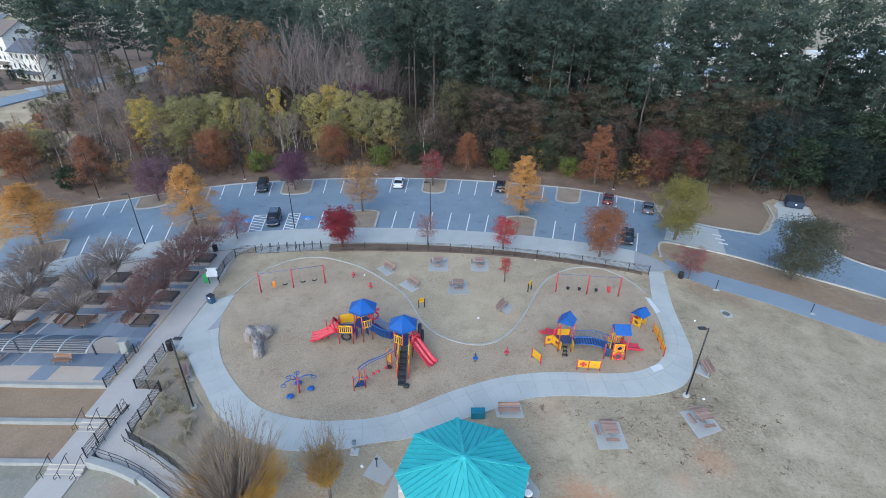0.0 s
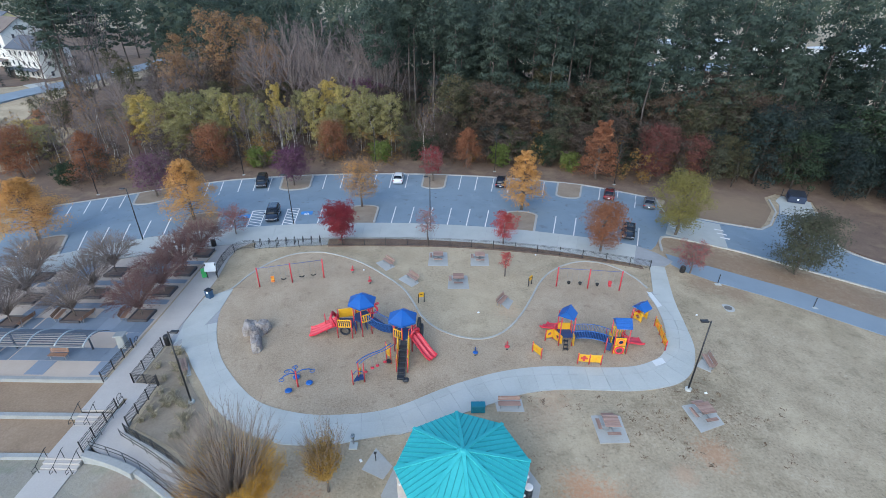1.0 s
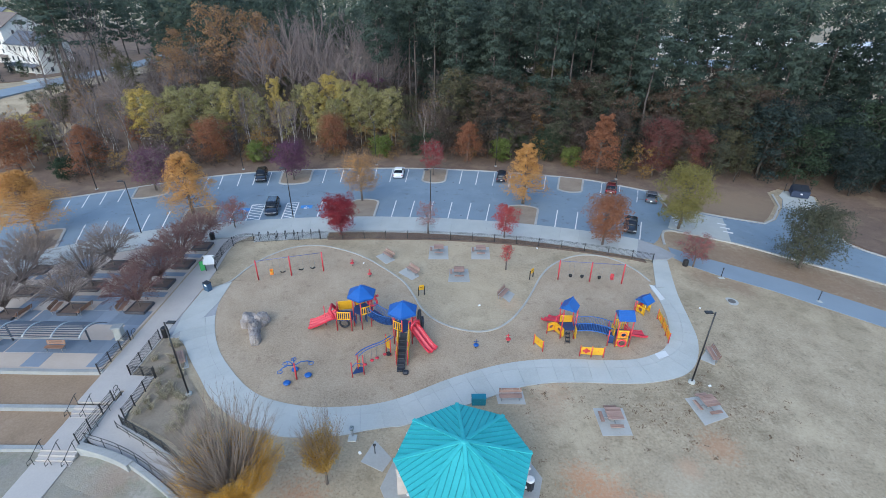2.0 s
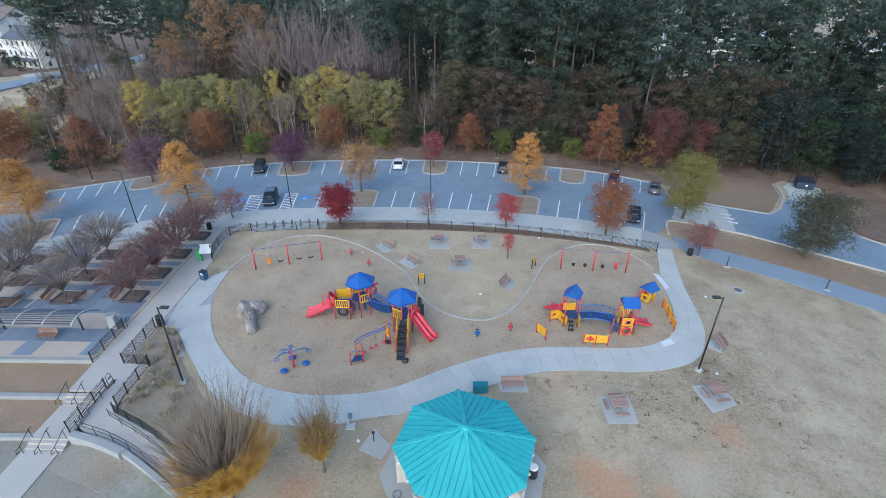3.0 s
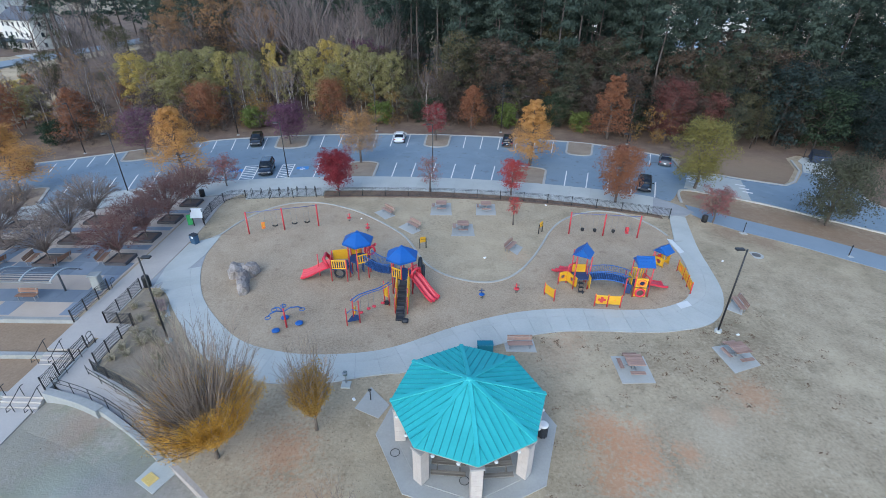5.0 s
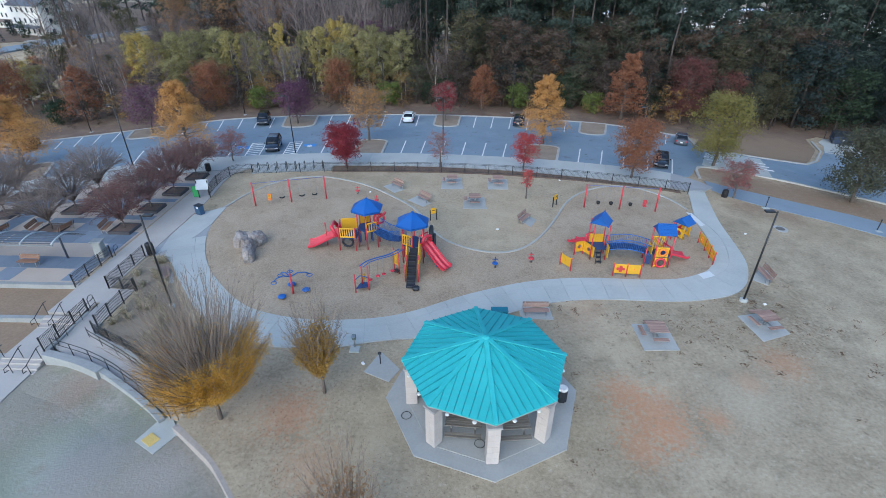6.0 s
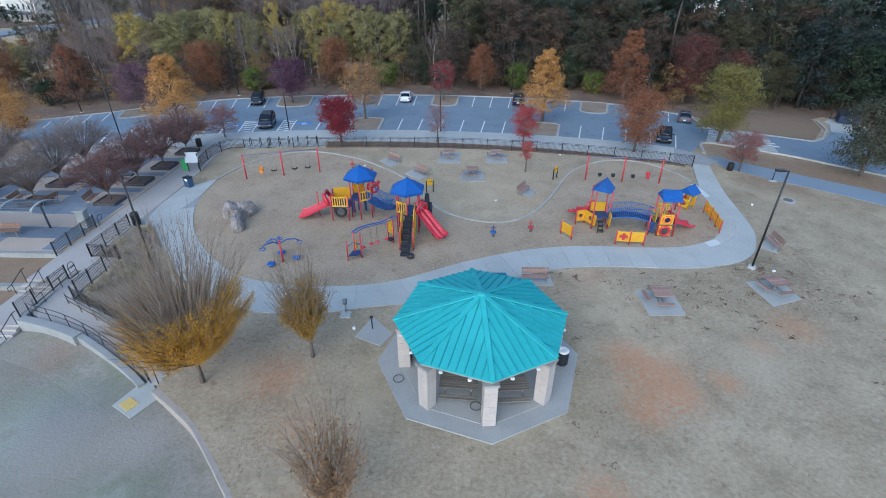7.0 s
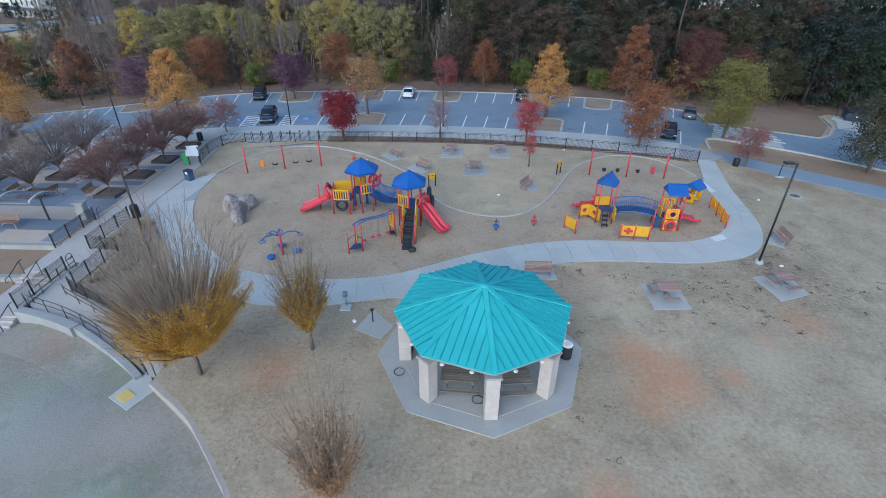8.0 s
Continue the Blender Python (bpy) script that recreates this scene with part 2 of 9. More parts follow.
LENS = material("clear_headlight", shades((0.30, 0.31, 0.33), 0.06), 2.0, 14.0, rough=0.15, bump=0.0)
TAIL = material("red_tail_light", shades((0.42, 0.02, 0.02), 0.1), 2.0, 14.0, rough=0.2, bump=0.0)
CARGLASS = material("dark_car_glass", shades((0.012, 0.015, 0.02), 0.2), 1.0, 9.0, rough=0.16, bump=0.0)
WINGLASS = material("dark_window_glass", shades((0.04, 0.05, 0.065), 0.2), 1.0, 9.0, rough=0.08, bump=0.0)
SIDING = material("pale_house_siding", shades((0.66, 0.65, 0.62), 0.08), 0.4, 6.0, rough=0.75, bump=0.1)
SIDINGYELLOW = material("cream_yellow_siding", shades((0.68, 0.60, 0.33), 0.08), 0.4, 6.0, rough=0.75, bump=0.1)
SHINGLE = material("grey_blue_shingles", shades((0.10, 0.115, 0.145), 0.2), 0.6, 9.0, rough=0.9, bump=0.3)
SHINGLEBROWN = material("brown_shingles", shades((0.16, 0.13, 0.115), 0.2), 0.6, 9.0, rough=0.9, bump=0.3)
WHITEROOF = material("pale_flat_roof", shades((0.62, 0.66, 0.72), 0.12), 0.2, 6.0, rough=0.8, bump=0.1)
BOARDWHITE = material("white_sign_board", shades((0.44, 0.49, 0.53), 0.05), 1.0, 9.0, rough=0.5, bump=0.0)
SIGNGREEN = material("green_sign_panel", shades((0.05, 0.33, 0.10), 0.15), 1.0, 9.0, rough=0.5, bump=0.0)
BINBLUE = material("blue_bin_plastic", shades((0.035, 0.085, 0.16), 0.2), 1.0, 9.0, rough=0.5, bump=0.0)
DUMPBLUE = material("navy_steel_container", shades((0.03, 0.045, 0.085), 0.25), 1.0, 9.0, rough=0.55, bump=0.1)
WHITEPLASTIC = material("white_plastic", shades((0.75, 0.75, 0.75), 0.05), 1.0, 9.0, rough=0.5, bump=0.0)
GRASSBLADE = material("ornamental_grass", [(0.19, 0.165, 0.105), (0.28, 0.245, 0.165), (0.37, 0.325, 0.235)], 0.6, 5.0, rough=0.9, bump=0.0, island=0.5)


def paint(name, c):
    m = material(name, shades(c, 0.08), 1.0, 9.0, rough=0.22, bump=0.0)
    m.node_tree.nodes["Principled BSDF"].inputs["Coat Weight"].default_value = 0.6
    return m


def foliage(name, colors):
    m = material(name, [tuple(1.28 * v for v in c) for c in colors], 0.5, 2.5, rough=0.8, bump=0.0, island=0.24, spread=0.62, per_object=0.14)
    n, l = m.node_tree.nodes, m.node_tree.links
    b = n["Principled BSDF"]
    b.inputs["Specular IOR Level"].default_value = 0.2
    # thin leaves let part of the light through
    thin, mix = n.new("ShaderNodeBsdfTranslucent"), n.new("ShaderNodeMixShader")
    mix.inputs["Fac"].default_value = 0.38
    l.new(b.inputs["Base Color"].links[0].from_socket, thin.inputs["Color"])
    l.new(b.outputs["BSDF"], mix.inputs[1])
    l.new(thin.outputs["BSDF"], mix.inputs[2])
    l.new(mix.outputs["Shader"], n["Material Output"].inputs["Surface"])
    return m


LEAF = dict(
    orange=foliage("orange_leaves", [(0.26, 0.13, 0.045), (0.41, 0.222, 0.078), (0.53, 0.312, 0.122)]),
    golden=foliage("golden_leaves", [(0.27, 0.132, 0.027), (0.44, 0.245, 0.044), (0.57, 0.35, 0.076)]),
    bronze=foliage("brown_gold_leaves", [(0.13, 0.075, 0.028), (0.23, 0.14, 0.05), (0.36, 0.235, 0.09)]),
    orangedull=foliage("orange_brown_leaves", [(0.15, 0.085, 0.045), (0.25, 0.145, 0.075), (0.37, 0.225, 0.12)]),
    limeyellow=foliage("yellow_green_turning_leaves", [(0.10, 0.09, 0.032), (0.175, 0.155, 0.052), (0.28, 0.242, 0.085)]),
    sage=foliage("grey_green_turning_leaves", [(0.045, 0.05, 0.035), (0.08, 0.082, 0.055), (0.13, 0.122, 0.078)]),
    amber=foliage("brown_amber_leaves", [(0.16, 0.092, 0.028), (0.29, 0.178, 0.05), (0.43, 0.28, 0.085)]),
    maroondull=foliage("dull_red_leaves", [(0.08, 0.032, 0.030), (0.135, 0.056, 0.05), (0.21, 0.10, 0.085)]),
    maroon=foliage("maroon_leaves", [(0.10, 0.015, 0.02), (0.21, 0.03, 0.04), (0.32, 0.07, 0.07)]),
    scarlet=foliage("scarlet_leaves", [(0.20, 0.03, 0.03), (0.34, 0.06, 0.06), (0.45, 0.13, 0.10)]),
    purple=foliage("purple_plum_leaves", [(0.065, 0.03, 0.055), (0.12, 0.055, 0.09), (0.19, 0.10, 0.14)]),
    rust=foliage("rust_oak_leaves", [(0.125, 0.055, 0.032), (0.22, 0.098, 0.055), (0.33, 0.165, 0.095)]),
    brown=foliage("brown_dry_leaves", [(0.045, 0.036, 0.031), (0.075, 0.058, 0.048), (0.122, 0.096, 0.076)]),
    olive=foliage("yellow_green_leaves", [(0.15, 0.138, 0.062), (0.245, 0.222, 0.10), (0.36, 0.32, 0.15)]),
    yellow=foliage("bright_yellow_leaves", [(0.18, 0.155, 0.058), (0.285, 0.24, 0.088), (0.42, 0.35, 0.13)]),
    green=foliage("green_leaves", [(0.016, 0.028, 0.018), (0.031, 0.05, 0.03), (0.062, 0.09, 0.05)]),
    lime=foliage("light_green_leaves", [(0.06, 0.08, 0.023), (0.115, 0.145, 0.04), (0.20, 0.235, 0.08)]),
    olivebrown=foliage("olive_brown_leaves", [(0.036, 0.04, 0.028), (0.056, 0.059, 0.04), (0.098, 0.096, 0.06)]),
    russet=foliage("dull_russet_leaves", [(0.05, 0.038, 0.03), (0.08, 0.058, 0.044), (0.128, 0.09, 0.064)]),
    khaki=foliage("grey_khaki_leaves", [(0.125, 0.118, 0.058), (0.20, 0.187, 0.086), (0.285, 0.262, 0.122)]),
    gold=foliage("golden_yellow_leaves", [(0.23, 0.17, 0.05), (0.36, 0.27, 0.078), (0.50, 0.38, 0.12)]),
    # blue aerial haze over the wood is mixed into these two leaf colours
    pine=foliage("hazed_pine_needles", [(0.029, 0.043, 0.036), (0.05, 0.071, 0.058), (0.09, 0.116, 0.092)]),
    dark=foliage("hazed_dark_evergreen_leaves", [(0.012, 0.021, 0.021), (0.025, 0.038, 0.036), (0.053, 0.071, 0.065)]),
    mixed=foliage("green_turning_brown_leaves", [(0.035, 0.038, 0.022), (0.07, 0.068, 0.038), (0.135, 0.112, 0.062)]),
    pink=foliage("dusty_pink_leaves", [(0.16, 0.055, 0.055), (0.26, 0.10, 0.095), (0.35, 0.17, 0.15)]),
)


# ---- mesh helpers ----
class Build:
    """Gathers simple solids into one mesh."""

    def __init__(self):
        self.bm = bmesh.new()

    def box(self, c, s, rz=0.0, rx=0.0, ry=0.0, taper=1.0, bevel=0.0):
        m = pose(*c, rx, ry, rz)
        vs = []
        for dz in (-0.5, 0.5):
            k = taper if dz > 0 else 1.0
            for dx, dy in ((-0.5, -0.5), (0.5, -0.5), (0.5, 0.5), (-0.5, 0.5)):
                vs.append(self.bm.verts.new(m @ Vector((dx * s[0] * k, dy * s[1] * k, dz * s[2]))))
        faces = [self.bm.faces.new([vs[i] for i in f]) for f in ((3, 2, 1, 0), (4, 5, 6, 7), (0, 1, 5, 4), (1, 2, 6, 5), (2, 3, 7, 6), (3, 0, 4, 7))]
        if bevel:
            edges = list({e for f in faces for e in f.edges})
            bmesh.ops.bevel(self.bm, geom=edges, offset=bevel, segments=1, affect="EDGES")
        return self

    def tube(self, pts, radii, seg=6, closed=False, cap=True):
        pts = [Vector(p) for p in pts]
        if not isinstance(radii, (list, tuple)):
            radii = [radii] * len(pts)
        rings = []
        n = len(pts)
        side = None
        for i, p in enumerate(pts):
            if closed:
                d = pts[(i + 1) % n] - pts[i - 1]
            else:
                d = pts[min(i + 1, n - 1)] - pts[max(i - 1, 0)]
            d.normalize()
            if side is None:
                side = d.cross(Vector((0, 0, 1)) if abs(d.z) < 0.9 else Vector((1, 0, 0))).normalized()
            side = (side - d * side.dot(d))
            side = side.normalized() if side.length > 1e-6 else d.orthogonal().normalized()
            up = side.cross(d)
            rings.append([self.bm.verts.new(p + (side * math.cos(a) + up * math.sin(a)) * radii[i]) for a in (2 * math.pi * k / seg for k in range(seg))])
        for i in range(n if closed else n - 1):
            a, b = rings[i], rings[(i + 1) % n]
            for k in range(seg):
                f = self.bm.faces.new((a[k], a[(k + 1) % seg], b[(k + 1) % seg], b[k]))
                f.smooth = seg > 5
        if cap and not closed:
            self.bm.faces.new(rings[0])
            self.bm.faces.new(rings[-1][::-1])
        return self

    def cyl(self, p0, p1, r0, r1=None, seg=10):
        return self.tube([p0, p1], [r0, r0 if r1 is None else r1], seg)

    def lathe(self, c, profile, seg=16):
        rings = []
        for r, z in profile:
            rings.append([self.bm.verts.new((c[0] + r * math.cos(2 * math.pi * k / seg), c[1] + r * math.sin(2 * math.pi * k / seg), c[2] + z)) for k in range(seg)])
        for a, b in zip(rings, rings[1:]):
            for k in range(seg):
                f = self.bm.faces.new((a[k], a[(k + 1) % seg], b[(k + 1) % seg], b[k]))
                f.smooth = True
        self.bm.faces.new(rings[0][::-1])
        self.bm.faces.new(rings[-1])
        return self

    def prism(self, pts, vec):
        """A flat polygon pushed along vec."""
        vec = Vector(vec)
        a = [self.bm.verts.new(Vector(p)) for p in pts]
        b = [self.bm.verts.new(Vector(p) + vec) for p in pts]
        self.bm.faces.new(a[::-1])
        self.bm.faces.new(b)
        n = len(a)
        for i in range(n):
            self.bm.faces.new((a[i], a[(i + 1) % n], b[(i + 1) % n], b[i]))
        return self

    def sweep(self, pts, section, close_ends=True):
        """A cross-section (offset to the right, height) drawn along a way of 3D points."""
        pts = [Vector(p) for p in pts]
        rings = []
        for i, p in enumerate(pts):
            d = pts[min(i + 1, len(pts) - 1)] - pts[max(i - 1, 0)]
            d.z = 0
            d.normalize()
            right = Vector((d.y, -d.x, 0))
            rings.append([self.bm.verts.new(p + right * u + Vector((0, 0, v))) for u, v in section])
        n = len(section)
        for a, b in zip(rings, rings[1:]):
            for k in range(n):
                self.bm.faces.new((a[k], b[k], b[(k + 1) % n], a[(k + 1) % n]))
        if close_ends:
            self.bm.faces.new(rings[0][::-1])
            self.bm.faces.new(rings[-1])
        return self


def finish(bm, name, mat_, normals=True):
    me = bpy.data.meshes.new(name)
    if normals:
        bmesh.ops.recalc_face_normals(bm, faces=bm.faces)
    bm.to_mesh(me)
    bm.free()
    me.materials.append(mat_)
    return me


def part(name, b, mat_, parent, label=""):
    ob = new(name, finish(b.bm, name, mat_))
    ob.parent = parent
    if label:
        ob["label"] = label
    return ob


def share(name, me, parent, m=None):
    ob = new(name, me)
    ob.parent = parent
    if m is not None:
        ob.matrix_basis = m
    return ob


def thing(name, m, label, category, group="", kind=""):
    ob = new(name)
    ob.matrix_basis = m
    ob.empty_display_size = 0.3
    return tagged(ob, label, category, group, kind)


# ---- the lie of the land ----
def soft(v, w=6.0):
    return 0.0 if v <= 0 else (v * v / (2 * w) if v < w else v - w / 2)


def land(x, y):
    z = -0.05 * min(soft(y - 54), 17.0)
    z -= 0.075 * min(soft(x - 21), 45.0)
    z -= 0.05 * min(soft(-36 - x), 22.0)
    k = min(1.0, soft(y - 92, 8) / 25) * min(1.0, soft(-40 - x, 8) / 30)
    return z + 5.0 * k


def at(x, y, dz=0.0, rz=0.0):
    return pose(x, y, land(x, y) + dz, 0, 0, rz)


def sheet(name, outline, mat_, lift, kind="structure", step=2.0, skirt=0.25, label="", category="", holes=(), level=None):
    """A slab with that outline, laid on the land (or at a level), with sides that reach down into it."""
    bm = bmesh.new()
    vs = [bm.verts.new((x, y, 0)) for x, y in outline]
    f = bm.faces.new(vs)
    if f.normal.z < 0:
        f.normal_flip()
    xs, ys = [p[0] for p in outline], [p[1] for p in outline]
    if level is None:
        for lo, hi, no in ((min(xs), max(xs), (1, 0, 0)), (min(ys), max(ys), (0, 1, 0))):
            v = math.floor(lo / step) * step + step
            while v < hi - 1e-3:
                bmesh.ops.bisect_plane(bm, geom=bm.verts[:] + bm.edges[:] + bm.faces[:], plane_co=tuple(v * k for k in no), plane_no=no)
                v += step
    rim = [e for e in bm.edges if len(e.link_faces) == 1]
    if skirt:
        made = bmesh.ops.extrude_edge_only(bm, edges=rim)["geom"]
        low = {g for g in made if isinstance(g, bmesh.types.BMVert)}
    else:
        low = set()
    for v in bm.verts:
        base = land(v.co.x, v.co.y) if level is None else level
        v.co.z = base + lift - (skirt if v in low else 0)
    me = finish(bm, name, mat_)
    ob = new(name, me)
    return tagged(ob, label, category, "", kind)


def curve(pts, n=8, closed=False):
    """A smooth line through the points."""
    pts = [Vector((*p, 0)) if len(p) == 2 else Vector(p) for p in pts]
    out = []
    m = len(pts)
    for i in range(m if closed else m - 1):
        if closed:
            p0, p1, p2, p3 = pts[i - 1], pts[i], pts[(i + 1) % m], pts[(i + 2) % m]
        else:
            p0, p1, p2, p3 = pts[max(i - 1, 0)], pts[i], pts[i + 1], pts[min(i + 2, m - 1)]
        for k in range(n):
            t = k / n
            out.append(0.5 * (2 * p1 + (p2 - p0) * t + (2 * p0 - 5 * p1 + 4 * p2 - p3) * t * t + (3 * p1 - p0 - 3 * p2 + p3) * t ** 3))
    if not closed:
        out.append(pts[-1])
    return out


def flat(pts):
    return [(p[0], p[1]) for p in pts]


def on_land(pts, dz=0.0):
    return [Vector((p[0], p[1], land(p[0], p[1]) + dz)) for p in pts]


def spaced(pts, gap):
    """Points at even gaps along a line, with the way's heading in degrees at each."""
    pts = [Vector(p) if len(p) == 3 else Vector((*p, 0)) for p in pts]
    out, left = [], 0.0
    for a, b in zip(pts, pts[1:]):
        d = b - a
        n = d.length
        while n > 1e-9 and left <= n:
            out.append((a + d * (left / n), math.degrees(math.atan2(d.y, d.x))))
            left += gap
        left -= n
    return out


LOT = (-8.0, -30.0)


def polar(deg, r):
    """A place in the car park, which curves round LOT."""
    return LOT[0] + r * math.sin(radians(deg)), LOT[1] + r * math.cos(radians(deg))


def arc(a, b, r, n=24):
    return [polar(a + (b - a) * k / n, r) for k in range(n + 1)]

# ---- ground ----
RAMP_IN = [(-24.3, 25.2), (-24.0, 24.2), (-22.7, 23.5), (-20.8, 22.6), (-18.5, 21.3), (-16.4, 19.7), (-14.8, 18.0)]
WALL_LINE = [(-26.0, 22.4), (-23.5, 21.75), (-21.5, 21.0), (-19.9, 20.2), (-18.3, 19.3), (-17.0, 18.5), (-16.3, 18.0)]
KERB_LINE = [(-15.2, 17.6), (-13.9, 16.7), (-12.0, 15.3), (-10.5, 13.8), (-9.3, 12.5), (-8.6, 11.7), (-7.0, 9.2), (-5.6, 6.0), (-4.8, 2.0), (-4.5, -6.0)]
LOW = -0.82

kerb_top = curve(KERB_LINE, 6)
ramp_in = curve(RAMP_IN, 6)
edge = [(-90, 29.6), (-28.9, 29.6), (-28.9, 26.4), (-26.1, 26.4), (-26.1, 27.5), (-24.3, 27.5)] + flat(ramp_in) + flat(kerb_top)[2:] + [(-4.5, -60), (90, -60), (90, 110), (-90, 110)]


def ground_sheet():
    bm = bmesh.new()
    bm.faces.new([bm.verts.new((x, y, 0)) for x, y in edge])
    for lo, hi, no in ((-90, 90, (1, 0, 0)), (-60, 110, (0, 1, 0))):
        v = lo + 2.5
        while v < hi - 0.01:
            bmesh.ops.bisect_plane(bm, geom=bm.verts[:] + bm.edges[:] + bm.faces[:], plane_co=tuple(v * k for k in no), plane_no=no)
            v += 2.5
    # far sheet, out to the horizon
    xs = [-3500, -1500, -700, -400, -250, -170, -130, -110, -90] + [-90 + 15 * k for k in range(1, 13)] + [110, 130, 170, 250, 400, 700, 1500, 3500]
    ys = [-3000, -900, -300, -120, -60, -20, 29.6, 70, 110, 120, 130, 145, 160, 180, 210, 260, 330, 450, 700, 1200, 3500]
    grid = {(x, y): bm.verts.new((x, y, 0)) for x in xs for y in ys}
    for x0, x1 in zip(xs, xs[1:]):
        for y0, y1 in zip(ys, ys[1:]):
            if x0 >= -90 and x1 <= 90 and y0 >= -60 and y1 <= 110:
                continue
            bm.faces.new((grid[x0, y0], grid[x1, y0], grid[x1, y1], grid[x0, y1]))
    for v in list(bm.verts):
        if not v.link_faces:
            bm.verts.remove(v)
        else:
            v.co.z = land(v.co.x, v.co.y)
    me = finish(bm, "ground", GRASS)
    for f in me.polygons:
        f.use_smooth = True
    return tagged(new("ground", me), "dry tan winter lawn with worn clay patches", "ground", "", "structure")


# worn clay, thin turf and leaf drifts
for c, x, y, r, a in (((0.50, 0.245, 0.13), 9.4, 20.5, 1.0, 0.9), ((0.50, 0.245, 0.13), 10.7, 19.2, 1.4, 1.0), ((0.50, 0.245, 0.13), 11.2, 17.8, 0.9, 0.9), ((0.50, 0.245, 0.13), 9.3, 16.8, 0.9, 1.0), ((0.50, 0.245, 0.13), 9.6, 18.2, 1.2, 0.6), ((0.50, 0.245, 0.13), 13.9, 18.8, 0.6, 0.9), ((0.50, 0.245, 0.13), 19.9, 23.4, 1.1, 0.8), ((0.50, 0.245, 0.13), 17.0, 21.6, 0.7, 0.7), ((0.50, 0.245, 0.13), 6.2, 12.4, 0.8, 0.8), ((0.50, 0.245, 0.13), 9.2, 28.6, 1.0, 0.3), ((0.46, 0.39, 0.29), 16.5, 20.5, 1.6, 0.6), ((0.45, 0.36, 0.24), 3.0, 43.0, 5.5, 0.7), ((0.45, 0.36, 0.24), 4.0, 49.5, 4.0, 0.5), ((0.45, 0.36, 0.24), -4.0, 52.0, 4.5, 0.5), ((0.50, 0.245, 0.13), -9.1, 18.3, 1.2, 0.9),
                      ((0.42, 0.21, 0.11), -7.0, 15.2, 1.3, 0.6), ((0.40, 0.21, 0.12), -5.0, 11.0, 1.6, 0.5), ((0.46, 0.25, 0.14), 6.6, 40.6, 1.0, 0.4), ((0.27, 0.16, 0.095), -11.5, 19.5, 2.6, 0.5),
                      ((0.15, 0.12, 0.06), 7.8, 18.0, 2.4, 0.35), ((0.16, 0.13, 0.07), -4.0, 17.0, 2.5, 0.3), ((0.13, 0.10, 0.055), 17.5, 27.0, 4.0, 0.4), ((0.12, 0.09, 0.055), 23.0, 29.5, 2.5, 0.5),
                      ((0.38, 0.22, 0.14), 8.0, 27.0, 1.5, 0.35), ((0.27, 0.20, 0.12), 34.0, 46.0, 5.5, 0.5)):
    patch(GRASS, c, x, y, r * 1.3, a * 0.58, 1.3, grain=3.6)
for x, y, r in ((31.0, 56.0, 3.2), (35.0, 53.8, 3.4), (39.5, 51.3, 3.4), (44.0, 48.6, 3.6), (49.0, 45.5, 3.6), (30.0, 47.3, 1.3), (33.0, 45.6, 1.2)):
    patch(GRASS, (0.22, 0.14, 0.09), x, y, r * 1.6, 0.62, 0.5, grain=1.6)
for x, y, r in ((45.0, 70.5, 5.0), (50.0, 73.5, 5.0), (40.0, 71.5, 4.0)):
    patch(WOODFLOOR, (0.27, 0.19, 0.12), x, y, r * 1.6, 0.6, 0.3, grain=1.0)
ground_sheet()

# the wood's floor: leaf litter from the car park's back kerb outward
sheet("leaf_litter_ground", flat(arc(-29.5, 23.0, 114.1, 40)) + [(33.0, 68.6), (37.5, 68.3), (42, 66.8), (47.2, 65.6), (49.6, 68.2), (54.2, 74.2), (56.5, 80.5), (60.0, 83.0), (65.2, 80.3), (63.1, 75.3), (60.3, 70.4), (57.7, 64.3), (56.1, 60.5), (58.0, 56.9), (68.2, 50.0), (89, 38.8), (89, 108), (-85, 108), (-85, 76), (-68, 68)], WOODFLOOR, 0.13, label="brown leaf litter under the trees", category="ground", step=3.0)

# lower lawn and amphitheatre
sheet("lawn_lower", [(-88, -55), (0, -55), (0, 32), (-88, 32)], LOWLAWN, 0.0, level=LOW, skirt=0, label="sparse grey-green lawn below the retaining wall", category="lawn")
for c, x, y, r, a in (((0.165, 0.185, 0.125), -20.2, 14.9, 3.3, 0.85), ((0.30, 0.315, 0.265), -20.9, 14.7, 2.7, 0.95), ((0.165, 0.185, 0.12), -14.4, 11.6, 2.4, 0.8), ((0.28, 0.295, 0.245), -14.6, 11.0, 1.7, 0.8), ((0.165, 0.185, 0.12), -24.5, 12.0, 3.5, 0.7), ((0.34, 0.315, 0.285), -18.6, 14.3, 1.7, 0.7), ((0.33, 0.30, 0.27), -14.6, 14.6, 1.6, 0.6), ((0.21, 0.215, 0.22), -18.5, 16.0, 2.0, 0.5), ((0.30, 0.27, 0.235), -17.5, 14.0, 3.0, 0.5), ((0.24, 0.155, 0.11), -22.5, 19.8, 1.6, 0.5), ((0.25, 0.23, 0.17), -27, 17, 5, 0.5)):
    patch(LOWLAWN, c, x, y, r * 1.1, min(1.0, a * 1.15), 0.55, grain=1.5)
TERRACE = material("bare_terrace_turf", [(0.20, 0.14, 0.09), (0.27, 0.19, 0.125), (0.33, 0.24, 0.165)], 0.5, 6.0, rough=0.95, bump=0.5, bump_scale=9.0, fine_mix=0.5)


def arc_wall(y, x_end):
    return [(x, y + 0.0015 * (x + 36) ** 2 - 0.08) for x in (-88, -70, -60, -52, -46, -41, -37, -33, x_end)]


